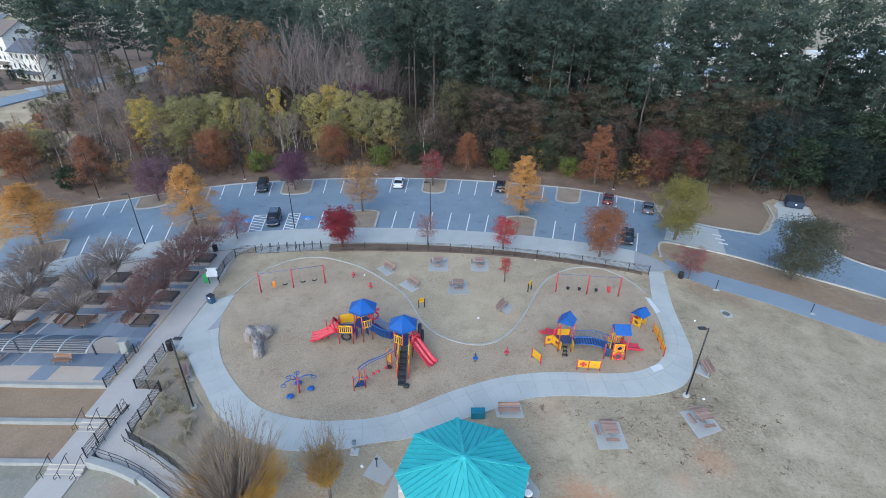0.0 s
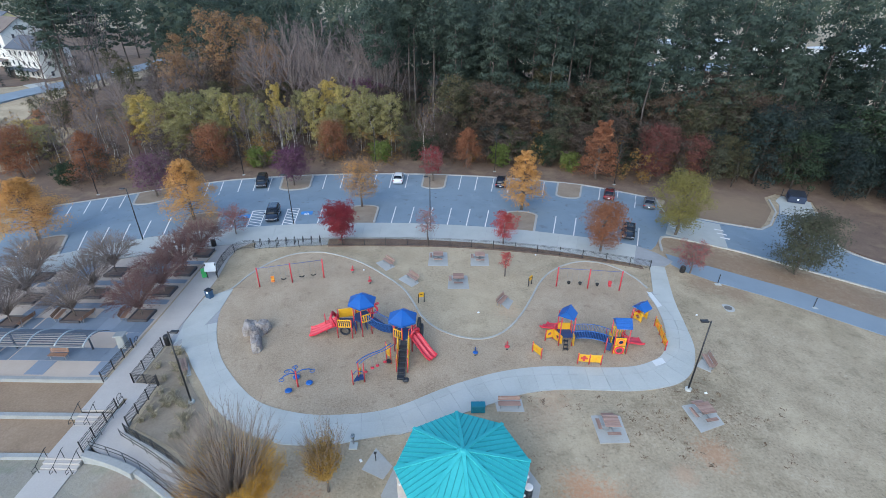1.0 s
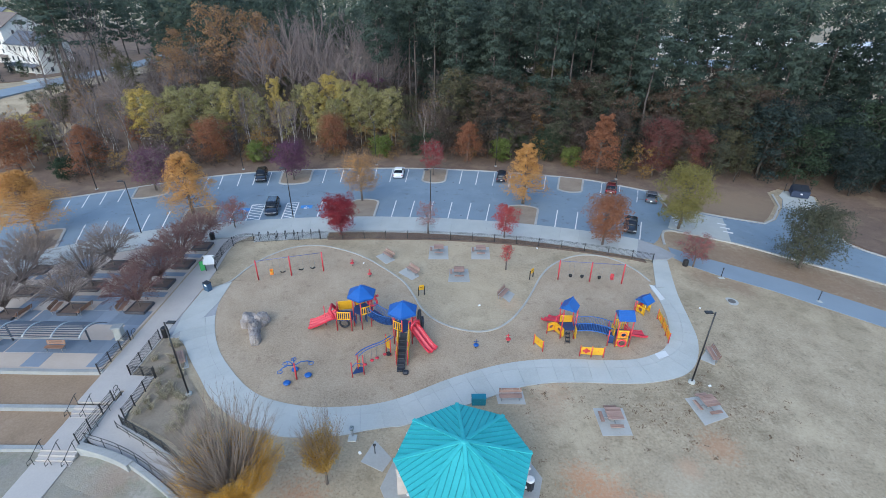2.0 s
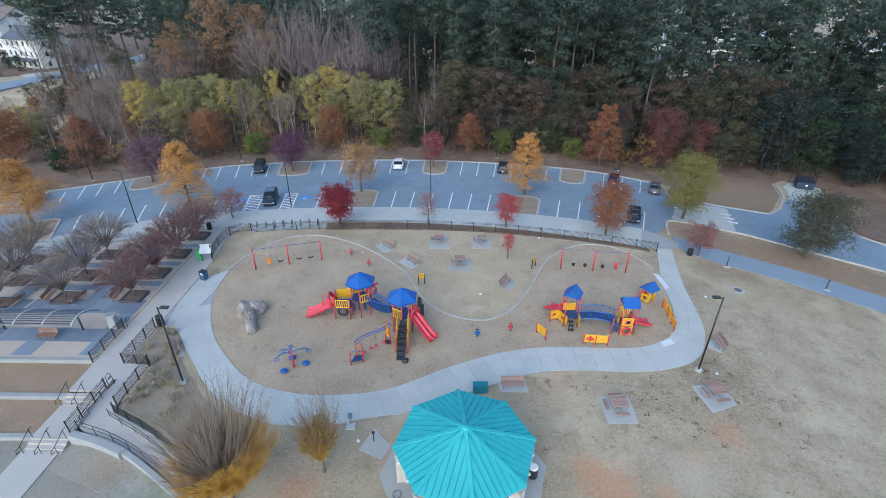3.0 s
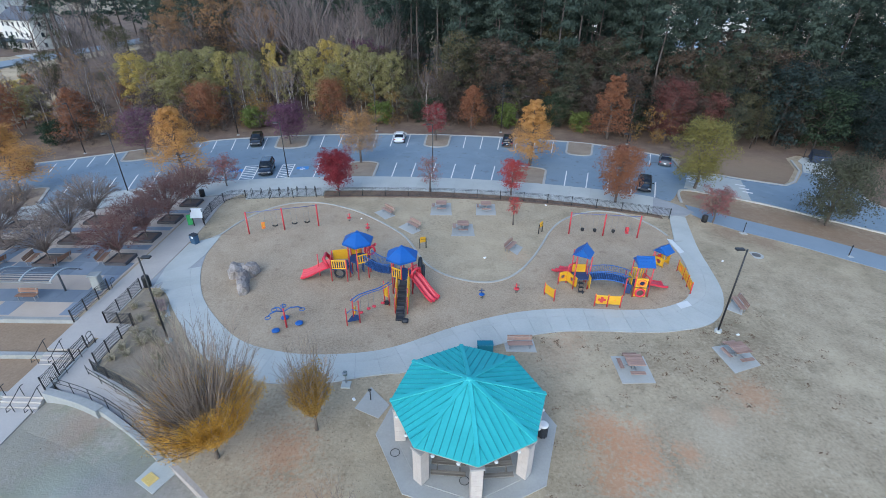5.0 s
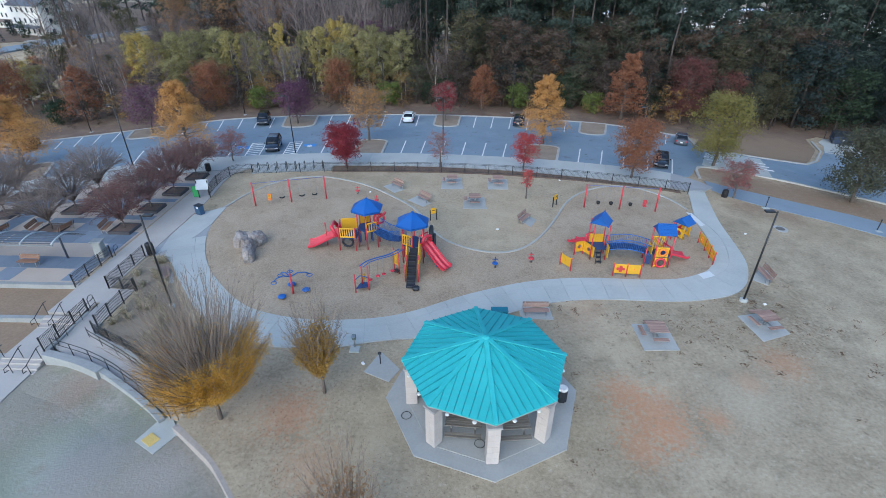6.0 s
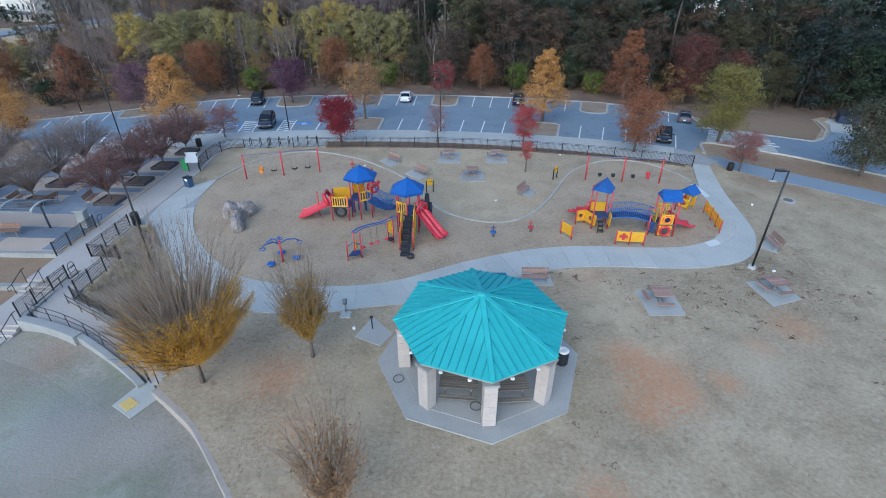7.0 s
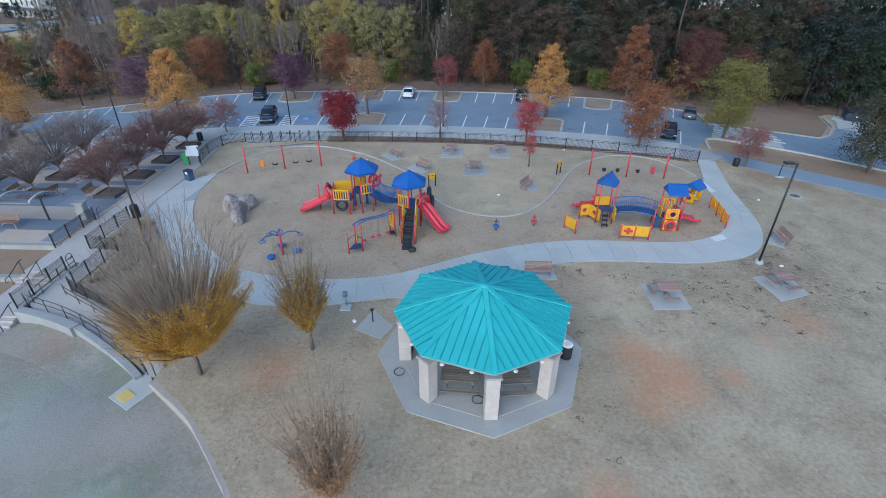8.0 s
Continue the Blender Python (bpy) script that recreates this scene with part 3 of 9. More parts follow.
for name, y, y2, z in (("terrace_upper", 29.7, 26.0, -0.30), ("terrace_middle", 26.0, 22.5, -0.58)):
    up, lo = arc_wall(y, -29.0), arc_wall(y2, -29.0)
    sheet(name, [(x, v - 0.1) for x, v in up] + [(x, v) for x, v in lo][::-1], TERRACE, 0.0, level=z, skirt=0.6, label="bare brown turf terrace between seat walls", category="terrace")
for name, y, z, x_end in (("seat_wall_upper", 29.75, 0.08, -29.0), ("seat_wall_middle", 26.05, -0.20, -29.0), ("seat_wall_lower", 22.5, -0.48, -29.0)):
    b = Build()
    b.sweep([(x, v, 0) for x, v in arc_wall(y, x_end)], [(-0.18, z), (0.18, z), (0.17, z - 0.6), (-0.18, z - 0.6)])
    ob = new(name, finish(b.bm, name, WALLSTONE))
    tagged(ob, "low pale concrete seat wall", "seat wall", "", "structure")

# ---- planting bed and lawn edges ----
BED = material("shrub_bed_mulch", [(0.18, 0.145, 0.105), (0.25, 0.205, 0.152), (0.32, 0.268, 0.205)], 0.6, 7.0, rough=0.95, bump=0.6)
sheet("planting_bed", [(-26.0, 34.0), (-25.2, 34.0), (-24.2, 33.4), (-23.1, 32.2), (-22.4, 30.3), (-20.4, 28.0), (-18.3, 25.8), (-15.6, 23.9), (-13.5, 22.8), (-14.0, 20.5), (-15.8, 20.2), (-18.0, 21.9), (-20.4, 23.2), (-22.4, 24.1), (-23.6, 24.6), (-23.85, 26.0), (-23.9, 29.2), (-26.0, 29.4)], BED, 0.05, label="mulched planting bed on the slope", category="planting bed")

# ---- playground surface ----
M_TOP = [(-23.8, 44.2), (-23.0, 47.0), (-21.4, 49.9), (-19.1, 51.9), (-16.1, 52.4), (-13.2, 51.5), (-10.2, 49.8), (-7.2, 47.1), (-4.8, 44.4), (-3.4, 41.6), (-2.5, 39.5), (-1.2, 37.75), (0.35, 36.65), (2.1, 36.0), (3.7, 35.95), (5.3, 36.7), (6.7, 38.2), (8.1, 40.5), (9.3, 43.0), (10.7, 46.1), (12.35, 48.5), (14.6, 50.3), (16.8, 51.05), (19.0, 50.7), (20.8, 49.3), (22.05, 47.3), (22.7, 45.3)]
M_LOW = [(22.25, 44.0), (22.4, 41.7), (22.05, 38.7), (21.2, 35.9), (20.0, 34.0), (18.4, 33.0), (16.8, 32.45), (14.5, 32.25), (12.15, 32.3), (9.8, 32.3), (7.4, 32.05), (5.0, 31.5), (2.7, 30.65), (0.4, 29.6), (-1.3, 28.65), (-3.0, 27.65), (-4.6, 26.95), (-6.2, 26.55), (-7.8, 26.35), (-9.9, 26.25), (-12.0, 26.5), (-14.3, 27.15), (-16.1, 28.2), (-18.2, 30.15), (-20.1, 32.3), (-21.6, 34.7), (-22.8, 37.4), (-23.5, 39.9), (-23.7, 42.1)]
LINE = [(-23.75, 37.4), (-22.5, 34.7), (-19.9, 30.8), (-16.7, 27.55), (-14.4, 26.1), (-12.55, 25.6), (-10.0, 25.3), (-6.05, 25.6), (-3.7, 26.4), (0.4, 28.65), (4.95, 30.6), (9.6, 31.25), (14.15, 31.25), (18.0, 31.85), (21.15, 33.85), (22.5, 36.0), (23.4, 39.75), (22.95, 44.0)]
OUTER = [(-25.0, 34.2), (-23.8, 33.2), (-22.5, 31.5), (-20.6, 29.3), (-18.5, 26.9), (-15.5, 24.7), (-12.65, 23.6), (-11.4, 23.4), (-9.5, 23.4), (-7.6, 23.6), (-5.8, 24.1), (-3.9, 24.5), (-2.9, 24.65), (0.5, 26.2), (4.2, 27.9), (6.05, 28.7), (7.4, 29.1), (9.2, 29.4), (11.45, 29.5), (13.6, 29.45), (15.8, 29.45), (17.65, 29.7), (19.7, 30.25), (21.2, 31.15), (22.5, 32.75), (23.65, 35.4), (24.25, 38.9), (24.6, 41.5), (25.15, 44.4), (26.6, 50.4)]

sheet("mulch_bed", flat(curve(M_TOP, 3)) + flat(curve(M_LOW, 3)), MULCH, 0.03, label="tan wood-mulch safety surface of the playground", category="mulch")
JOINT = material("shaded_joint_concrete", shades((0.30, 0.31, 0.32), 0.15), 0.8, 9.0, rough=0.9)


def resample(pts, n):
    pts = [Vector((p[0], p[1], 0)) for p in pts]
    total = [0.0]
    for a, b in zip(pts, pts[1:]):
        total.append(total[-1] + (b - a).length)
    out, i = [], 0
    for k in range(n + 1):
        d = total[-1] * k / n
        while i < len(pts) - 2 and total[i + 1] < d:
            i += 1
        span = total[i + 1] - total[i]
        out.append(pts[i].lerp(pts[i + 1], (d - total[i]) / span if span else 0))
    return out


path_base = sheet("concrete_path", flat(curve(OUTER, 4)) + [(24.8, 50.5), (24.4, 48.9), (23.2, 44.8)] + flat(curve(M_LOW, 4)) + [(-24.0, 44.0), (-25.9, 42.0), (-26.3, 38.0), (-26.3, 34.2)], JOINT, 0.045, label="pale broomed concrete path round the playground", category="path")


def slabs(inner, outer, n, parent, mat_, lift, name="slab", gap=0.009, sub=4, paired=False):
    a, b = (inner, outer) if paired else (resample(inner, n * sub), resample(outer, n * sub))
    for k in range(n):
        bm = bmesh.new()
        tops, lows = [], []
        for s in range(sub + 1):
            i = k * sub + s
            p, q = a[i], b[i]
            if s in (0, sub):
                nxt = 1 if s == 0 else -1
                p = p + (a[i + nxt] - p).normalized() * gap
                q = q + (b[i + nxt] - q).normalized() * gap
            w = (q - p).normalized() * gap
            p, q = p + w, q - w
            row = [bm.verts.new((v.x, v.y, land(v.x, v.y) + lift)) for v in (p, p.lerp(q, 0.5), q)]
            tops.append(row)
            lows.append([bm.verts.new((v.co.x, v.co.y, v.co.z - 0.1)) for v in (row[0], row[2])])
        for r0, r1, l0, l1 in zip(tops, tops[1:], lows, lows[1:]):
            bm.faces.new((r0[0], r0[1], r1[1], r1[0]))
            bm.faces.new((r0[1], r0[2], r1[2], r1[1]))
            bm.faces.new((r0[0], r1[0], l1[0], l0[0]))
            bm.faces.new((r0[2], l0[1], l1[1], r1[2]))
        for r, l in ((tops[0], lows[0]), (tops[-1], lows[-1])):
            bm.faces.new((r[0], r[1], r[2], l[1], l[0]))
        ob = new(name, finish(bm, name, mat_))
        ob.parent = parent


def kerb(name, pts, width, height, mat_, label, dz=0.0):
    b = Build()
    pts = on_land(pts, dz)
    w = width / 2
    b.sweep(pts, [(-w, height - 0.02), (-w + 0.02, height), (w - 0.02, height), (w, height - 0.02), (w, -0.3), (-w, -0.3)])
    return tagged(new(name, finish(b.bm, name, mat_)), label, "kerb", "", "structure")


def ray_hit(p, n, line, reach=6.0):
    """Where the ray from p along n first meets a line."""
    best = None
    for a, b in zip(line, line[1:]):
        e = (b[0] - a[0], b[1] - a[1])
        det = n.x * -e[1] + n.y * e[0]
        if abs(det) < 1e-9:
            continue
        w = (a[0] - p.x, a[1] - p.y)
        t, u = (w[0] * -e[1] + w[1] * e[0]) / det, (n.x * w[1] - n.y * w[0]) / det
        if 0 <= u <= 1 and 0.2 < t < reach and (best is None or t < best):
            best = t
    return None if best is None else p + n * best


mid_line = resample(flat(curve(LINE, 6)), 41 * 4)
out_line, in_line = flat(curve(OUTER + [(26.9, 51.4)], 4)), flat(curve(M_LOW, 4))
outer_pts, inner_pts = [], []
for i, p in enumerate(mid_line):
    d = (mid_line[min(i + 1, len(mid_line) - 1)] - mid_line[max(i - 1, 0)]).normalized()
    n = Vector((d.y, -d.x, 0))
    o, q = ray_hit(p, n, out_line), ray_hit(p, -n, in_line)
    outer_pts.append(o or p + n * 2.2)
    inner_pts.append(q or p - n * 0.9)
slabs(inner_pts, mid_line, 41, path_base, CONCRETE, 0.07, paired=True)
slabs(mid_line, outer_pts, 41, path_base, CONCRETE, 0.075, paired=True)
slabs([(22.95, 44.1), (23.55, 46.2), (24.8, 50.4)], [(25.1, 44.15), (25.75, 46.9), (26.6, 50.3)], 4, path_base, CONCRETE, 0.075)
slabs([(-23.75, 43.8), (-23.55, 40.0), (-23.9, 37.6)], [(-26.2, 42.0), (-26.25, 38.0), (-25.6, 34.4)], 4, path_base, CONCRETE, 0.072)

PALEPATCH = material("fresh_pale_concrete", shades((0.58, 0.60, 0.60), 0.08), 0.8, 9.0, rough=0.85, bump=0.1)
part("patched_slab", Build().prism([(18.81, 33.18, land(18.8, 33.2) + 0.06), (19.92, 33.66, land(19.9, 33.7) + 0.06), (20.03, 32.99, land(20, 33) + 0.06), (18.98, 32.52, land(19, 32.5) + 0.06)], (0, 0, 0.024)), PALEPATCH, path_base, "newer pale concrete patch")
part("patched_slab", Build().prism([(22.35, 44.6, land(22.4, 44.6) + 0.06), (22.8, 44.4, land(22.8, 44.4) + 0.06), (23.05, 41.9, land(23.0, 41.9) + 0.06), (22.5, 41.6, land(22.5, 41.6) + 0.06)], (0, 0, 0.024)), PALEPATCH, path_base, "newer pale concrete patch")
EDGEPALE = material("tan_grey_kerb_concrete", [(0.30, 0.295, 0.27), (0.365, 0.36, 0.33), (0.42, 0.415, 0.385)], 0.7, 8.0, rough=0.88, bump=0.15)
kerb("mulch_kerb", curve([(-24.4, 43.3)] + M_TOP, 5), 0.2, 0.12, EDGEPALE, "thin pale concrete kerb edging the mulch")

# ---- walkway, stairs and ramp ----
sheet("walkway", [(-28.9, 26.3), (-26.2, 26.3), (-26.2, 27.6), (-24.35, 27.6), (-24.35, 29.2), (-26.35, 29.3), (-26.35, 42.0), (-26.5, 46.0), (-27.0, 50.5), (-27.0, 53.0), (-25.8, 54.6), polar(-12.2, 88.0), polar(-17, 88.0), (-33.0, 53.6), (-29.4, 52.5), (-29.1, 40.0)], CONCRETE_WARM, 0.05, step=3.0, label="grey-tan concrete walkway beside the plaza", category="walkway")
STEPS = thing("stairs", pose(0, 0, 0), "two short flights of concrete steps down to the lawn", "stairs", "", "structure")
for k in range(3):
    part("step", Build().box((-27.55, 25.95 - 0.33 * k, -0.35 - 0.13 * (k + 1)), (2.7, 0.36, 0.8), bevel=0.015), CONCRETE_WARM, STEPS)
part("landing", Build().box((-27.55, 23.75, -0.84), (2.7, 3.15, 0.9)), CONCRETE_WARM, STEPS)
for k in range(3):
    part("step", Build().box((-27.55, 22.05 - 0.33 * k, -0.85 - 0.135 * (k + 1)), (2.7, 0.36, 0.95), bevel=0.015), CONCRETE_WARM, STEPS)
part("lower_slab", Build().box((-27.7, 18.85, LOW + 0.0), (2.6, 5.3, 0.14), bevel=0.01), CONCRETE_WARM, STEPS)
part("cheek_wall", Build().box((-26.05, 24.45, -0.6), (0.3, 4.2, 1.3), bevel=0.02), WALLSTONE, STEPS)


def ramp():
    inner = resample(flat(curve([(-24.3, 27.6), (-24.35, 25.4)] + RAMP_IN[1:], 6)), 36)
    outer = resample(flat(curve([(-25.9, 27.6), (-25.9, 25.0), (-25.9, 23.0)] + [(x + 0.3, y + 0.25) for x, y in WALL_LINE[1:]], 6)), 36)
    bm = bmesh.new()
    rows = []
    for k, (p, q) in enumerate(zip(inner, outer)):
        z = 0.046 - 0.82 * max(0.0, (k - 5) / 31)
        rows.append([bm.verts.new((v.x, v.y, z + dz)) for dz in (0.0, -0.4) for v in ((p, q) if dz == 0 else (q, p))])
    for a, b in zip(rows, rows[1:]):
        for k in range(4):
            bm.faces.new((a[k], a[(k + 1) % 4], b[(k + 1) % 4], b[k]))
    bm.faces.new(rows[0])
    bm.faces.new(rows[-1][::-1])
    return tagged(new("ramp", finish(bm, "ramp", CONCRETE_WARM)), "curved concrete ramp littered with leaves", "ramp", "", "structure")


ramp()
wall_pts = curve(WALL_LINE, 6)
b = Build()
b.sweep([(p.x, p.y, 0.05 - 0.6 * max(0, (i - 12) / 24)) for i, p in enumerate(wall_pts)], [(-0.2, -0.06), (0.14, -0.06), (0.14, -1.4), (-0.2, -1.4)])
tagged(new("retaining_wall", finish(b.bm, "retaining_wall", WALLSTONE)), "pale concrete retaining wall curving along the ramp", "wall", "", "structure")
# the lower lawn rises gently to the wall's foot
bm = bmesh.new()
rows = []
for i, p in enumerate(wall_pts):
    d = (wall_pts[min(i + 1, len(wall_pts) - 1)] - wall_pts[max(i - 1, 0)]).normalized()
    out = Vector((d.y, -d.x, 0))
    rise = 0.4 * min(1.0, i / 4) * (1 - i / (len(wall_pts) - 1)) + 0.01
    rows.append([bm.verts.new((p.x + out.x * u, p.y + out.y * u, LOW + v)) for u, v in ((0.1, rise), (0.9, rise * 0.6), (1.9, rise * 0.2), (2.9, -0.05))])
for a, c in zip(rows, rows[1:]):
    for k in range(3):
        bm.faces.new((a[k], a[k + 1], c[k + 1], c[k]))
slope = finish(bm, "lawn_slope", LOWLAWN)
for f in slope.polygons:
    f.use_smooth = True
tagged(new("lawn_slope", slope), "gentle grassy slope up to the retaining wall", "lawn", "", "structure")
b = Build()
b.sweep([(p.x, p.y, 0.0) for p in wall_pts[:13]], [(-0.22, 0.0), (-0.2, 0.06), (0.3, 0.06), (0.32, 0.04), (0.32, -1.3), (0.15, -1.3), (0.15, 0.0)])
tagged(new("seat_block", finish(b.bm, "seat_block", WALLSTONE)), "broad pale concrete seat block on the retaining wall", "seat wall", "", "structure")
b = Build()
b.sweep([(p.x, p.y, 0) for p in ramp_in], [(-0.12, 0.16), (0.12, 0.16), (0.12, -1.2), (-0.12, -1.2)])
tagged(new("bed_wall", finish(b.bm, "bed_wall", WALLSTONE)), "low concrete wall holding the planting bed above the ramp", "wall", "", "structure")
EDGING = material("stained_edging_concrete", [(0.27, 0.235, 0.21), (0.35, 0.31, 0.28), (0.41, 0.37, 0.335)], 0.9, 7.0, rough=0.88, bump=0.2, fine_mix=0.5)
b = Build()
b.sweep([(p.x, p.y, 0) for p in kerb_top], [(-0.2, -0.42), (0.2, -0.42), (0.22, -0.44), (0.22, -1.2), (-0.22, -1.2), (-0.22, -0.44)])
for v in b.bm.verts:
    v.co.z += 0.36 * min(1.0, max(0.0, (v.co.x + 15.2) / 3.0))
tagged(new("lawn_wall", finish(b.bm, "lawn_wall", EDGING)), "long curved pale concrete edging wall above the lower lawn", "wall", "", "structure")
sheet("ramp_pad", [(-17.05, 16.75), (-15.65, 16.0), (-15.0, 17.3), (-15.9, 18.4), (-16.5, 18.2)], CONCRETE, 0.06, level=LOW, skirt=0.15, label="small concrete pad at the ramp's foot", category="pad")
b = Build()
b.box((-16.25, 16.85, LOW + 0.075), (0.78, 0.6, 0.03), rz=-30)
for i in range(6):
    for j in range(6):
        q = pose(-16.25, 16.85, 0, 0, 0, -30) @ Vector(((i - 2.5) * 0.12, (j - 2.5) * 0.09, 0))
        b.box((q.x, q.y, LOW + 0.095), (0.05, 0.05, 0.015), rz=-30)
tagged(new("tactile_plate", finish(b.bm, "tactile_plate", TACTILE)), "yellow tactile warning plate set in the concrete pad", "tactile plate")

# ---- car park, driveways and plaza ----
R_FENCE, R_WALK, R_KERB, R_FRONT, R_BACK, R_END = 84.6, 86.4, 91.6, 98.3, 106.9, 113.6
LOT_LEFT, LOT_RIGHT = -31.5, 22.2
sheet("parking_lot", flat(arc(LOT_LEFT, LOT_RIGHT, R_KERB - 0.1, 50)) + [(27.6, 56.0), (29.6, 59.4), (33.4, 58.6), (38.4, 56.7), (42.2, 54.6), (47.2, 51.7), (52, 49.0), (66, 40.5), (90, 26), (90, 38), (68, 49.5), (57.5, 56.5), (55.5, 60.5), (57.5, 64.5), (59.5, 70.8), (62.4, 75.4), (57.6, 77.6), (55.0, 73.4), (50.2, 67.3), (47.1, 64.9), (41.3, 66.4), (38.1, 67.6), (33.6, 67.5), (33.8, 71.0)] + flat(arc(LOT_RIGHT, LOT_LEFT, R_END, 50)), ASPHALT, 0.04, step=3.0, label="worn blue-grey asphalt car park and driveway", category="car park")
lot = bpy.data.objects["parking_lot"]


def stripe(p, q, width=0.11, mat_=None, lift=0.055, name="stall_line"):
    n = max(1, int((Vector(q) - Vector(p)).length / 1.5))
    pts = on_land([Vector((*p, 0)).lerp(Vector((*q, 0)), k / n) for k in range(n + 1)], lift)
    b = Build()
    b.sweep(pts, [(-width / 2, 0.0), (width / 2, 0.0), (width / 2, -0.03), (-width / 2, -0.03)])
    return part(name, b, mat_ or ROADPAINT, lot)


for a in (-29.9, -27.2, -25.6, -24.05, -22.5, -20.95, -19.4, -14.1, -6.7, -4.95, -0.1, 1.55, 3.25, 4.95, 6.65, 8.32, 14.25, 15.95, 17.6, 19.35, 21.1):
    stripe(polar(a, R_KERB + 0.1), polar(a, R_FRONT), 0.15)
for a in (-29.2, -27.9, -26.65, -25.4, -24.1, -19.0, -17.5, -16.3, -14.75, -13.45, -12.15, -7.3, -5.72, -4.2, -2.7, -1.2, 0.25, 5.2, 6.68, 8.2, 9.65, 11.2, 12.75, 17.6, 19.1, 20.6):
    stripe(polar(a, R_BACK), polar(a, R_END - 0.25), 0.15)
# hatched aisles beside the accessible bays
for a0, a1 in ((-12.75, -11.65), (-9.75, -8.75)):
    stripe(polar(a0, R_KERB + 0.1), polar(a0, R_FRONT - 0.3), 0.14)
    stripe(polar(a1, R_KERB + 0.1), polar(a1, R_FRONT - 0.3), 0.14)
    for k in range(6):
        r = R_KERB + 0.5 + k * 1.0
        stripe(polar(a0, r + 0.7), polar(a1, r - 0.3), 0.2)
    stripe(polar(a0, R_FRONT - 0.3), polar(a1, R_FRONT - 0.3), 0.14)
for a in (-13.3, -7.95):
    x, y = polar(a, 95.7)
    b = Build()
    b.box((x, y, land(x, y) + 0.045), (1.7, 1.7, 0.02), rz=-a)
    sym = part("accessible_bay_mark", b, BLUEPAINT, lot, "blue square of an accessible bay")
    b = Build()
    z = land(x, y) + 0.062
    b.tube([(x + 0.28 * math.cos(k * 0.5), y - 0.12 + 0.28 * math.sin(k * 0.5), z) for k in range(4, 12)], 0.045, 4)
    b.tube([(x - 0.05, y + 0.4, z), (x - 0.05, y + 0.1, z), (x + 0.25, y + 0.1, z), (x + 0.35, y - 0.3, z)], 0.045, 4)
    part("symbol", b, ROADPAINT, sym)
# crossing marks on the concrete apron
sheet("apron", [(30.6, 60.2), (33.6, 58.9), (37.9, 57.1), (41.2, 65.9), (38.0, 67.2), (34.0, 66.9)], CONCRETE, 0.06, skirt=0.1, label="pale concrete apron across the driveway", category="apron")
for k in range(3):
    stripe((38.6 + 0.3 * k, 60.6 + 1.5 * k), (39.8 + 0.3 * k, 60.25 + 1.5 * k), 0.4, lift=0.07, name="crossing_bar")
    stripe((32.2 + 0.3 * k, 61.6 + 1.5 * k), (33.2 + 0.3 * k, 61.3 + 1.5 * k), 0.4, lift=0.07, name="crossing_bar")
sheet("dumpster_pad", [(55.1, 73.3), (57.6, 77.5), (58.0, 79.4), (60.6, 82.2), (64.8, 80.2), (62.3, 75.3), (58.6, 71.9)], CONCRETE, 0.07, skirt=0.15, label="pale concrete pad under the waste container", category="pad")

KERBMAT = material("weathered_kerb_concrete", [(0.30, 0.295, 0.275), (0.37, 0.365, 0.345), (0.43, 0.425, 0.40)], 0.6, 7.0, rough=0.85, bump=0.15)
kerb("back_kerb", [Vector((*p, 0)) for p in arc(LOT_LEFT, LOT_RIGHT, R_END + 0.1, 50)] + [Vector((34.2, 71.0, 0)), Vector((33.9, 68.0, 0)), Vector((38.1, 67.8, 0)), Vector((41.3, 66.6, 0)), Vector((47.1, 65.1, 0)), Vector((50.0, 67.5, 0)), Vector((54.8, 73.9, 0)), Vector((56.9, 79.5, 0))], 0.3, 0.17, KERBMAT, "pale concrete kerb along the wood's edge")
kerb("drive_kerb", curve([(27.9, 54.6), (28.8, 57.6), (30.2, 59.2), (33.4, 58.4), (38.4, 56.5), (42.2, 54.4), (47.2, 51.5), (52, 48.8), (66, 40.3), (88, 27)], 6), 0.3, 0.17, KERBMAT, "pale concrete kerb of the driveway")
kerb("far_drive_kerb", curve([(62.7, 75.4), (60.0, 70.6), (57.4, 64.4), (55.8, 60.5), (57.7, 56.7), (68, 49.7), (88, 39)], 6), 0.3, 0.17, KERBMAT, "pale concrete kerb of the driveway's far side")

# sidewalk along the front kerb, slab by slab
walk_base = sheet("sidewalk", flat(arc(-32, 21.0, R_KERB - 0.05, 50)) + [(27.0, 53.6), (28.2, 51.8), (26.7, 50.5), (24.8, 50.3)] + flat(arc(20.6, -32, R_WALK, 50)), JOINT, 0.13, step=3.0, label="pale concrete sidewalk along the car park", category="sidewalk")
slabs(arc(-32, 21.0, R_WALK + 0.05, 80), arc(-32, 21.0, R_KERB - 0.1, 80), 34, walk_base, CONCRETE, 0.16, sub=2)


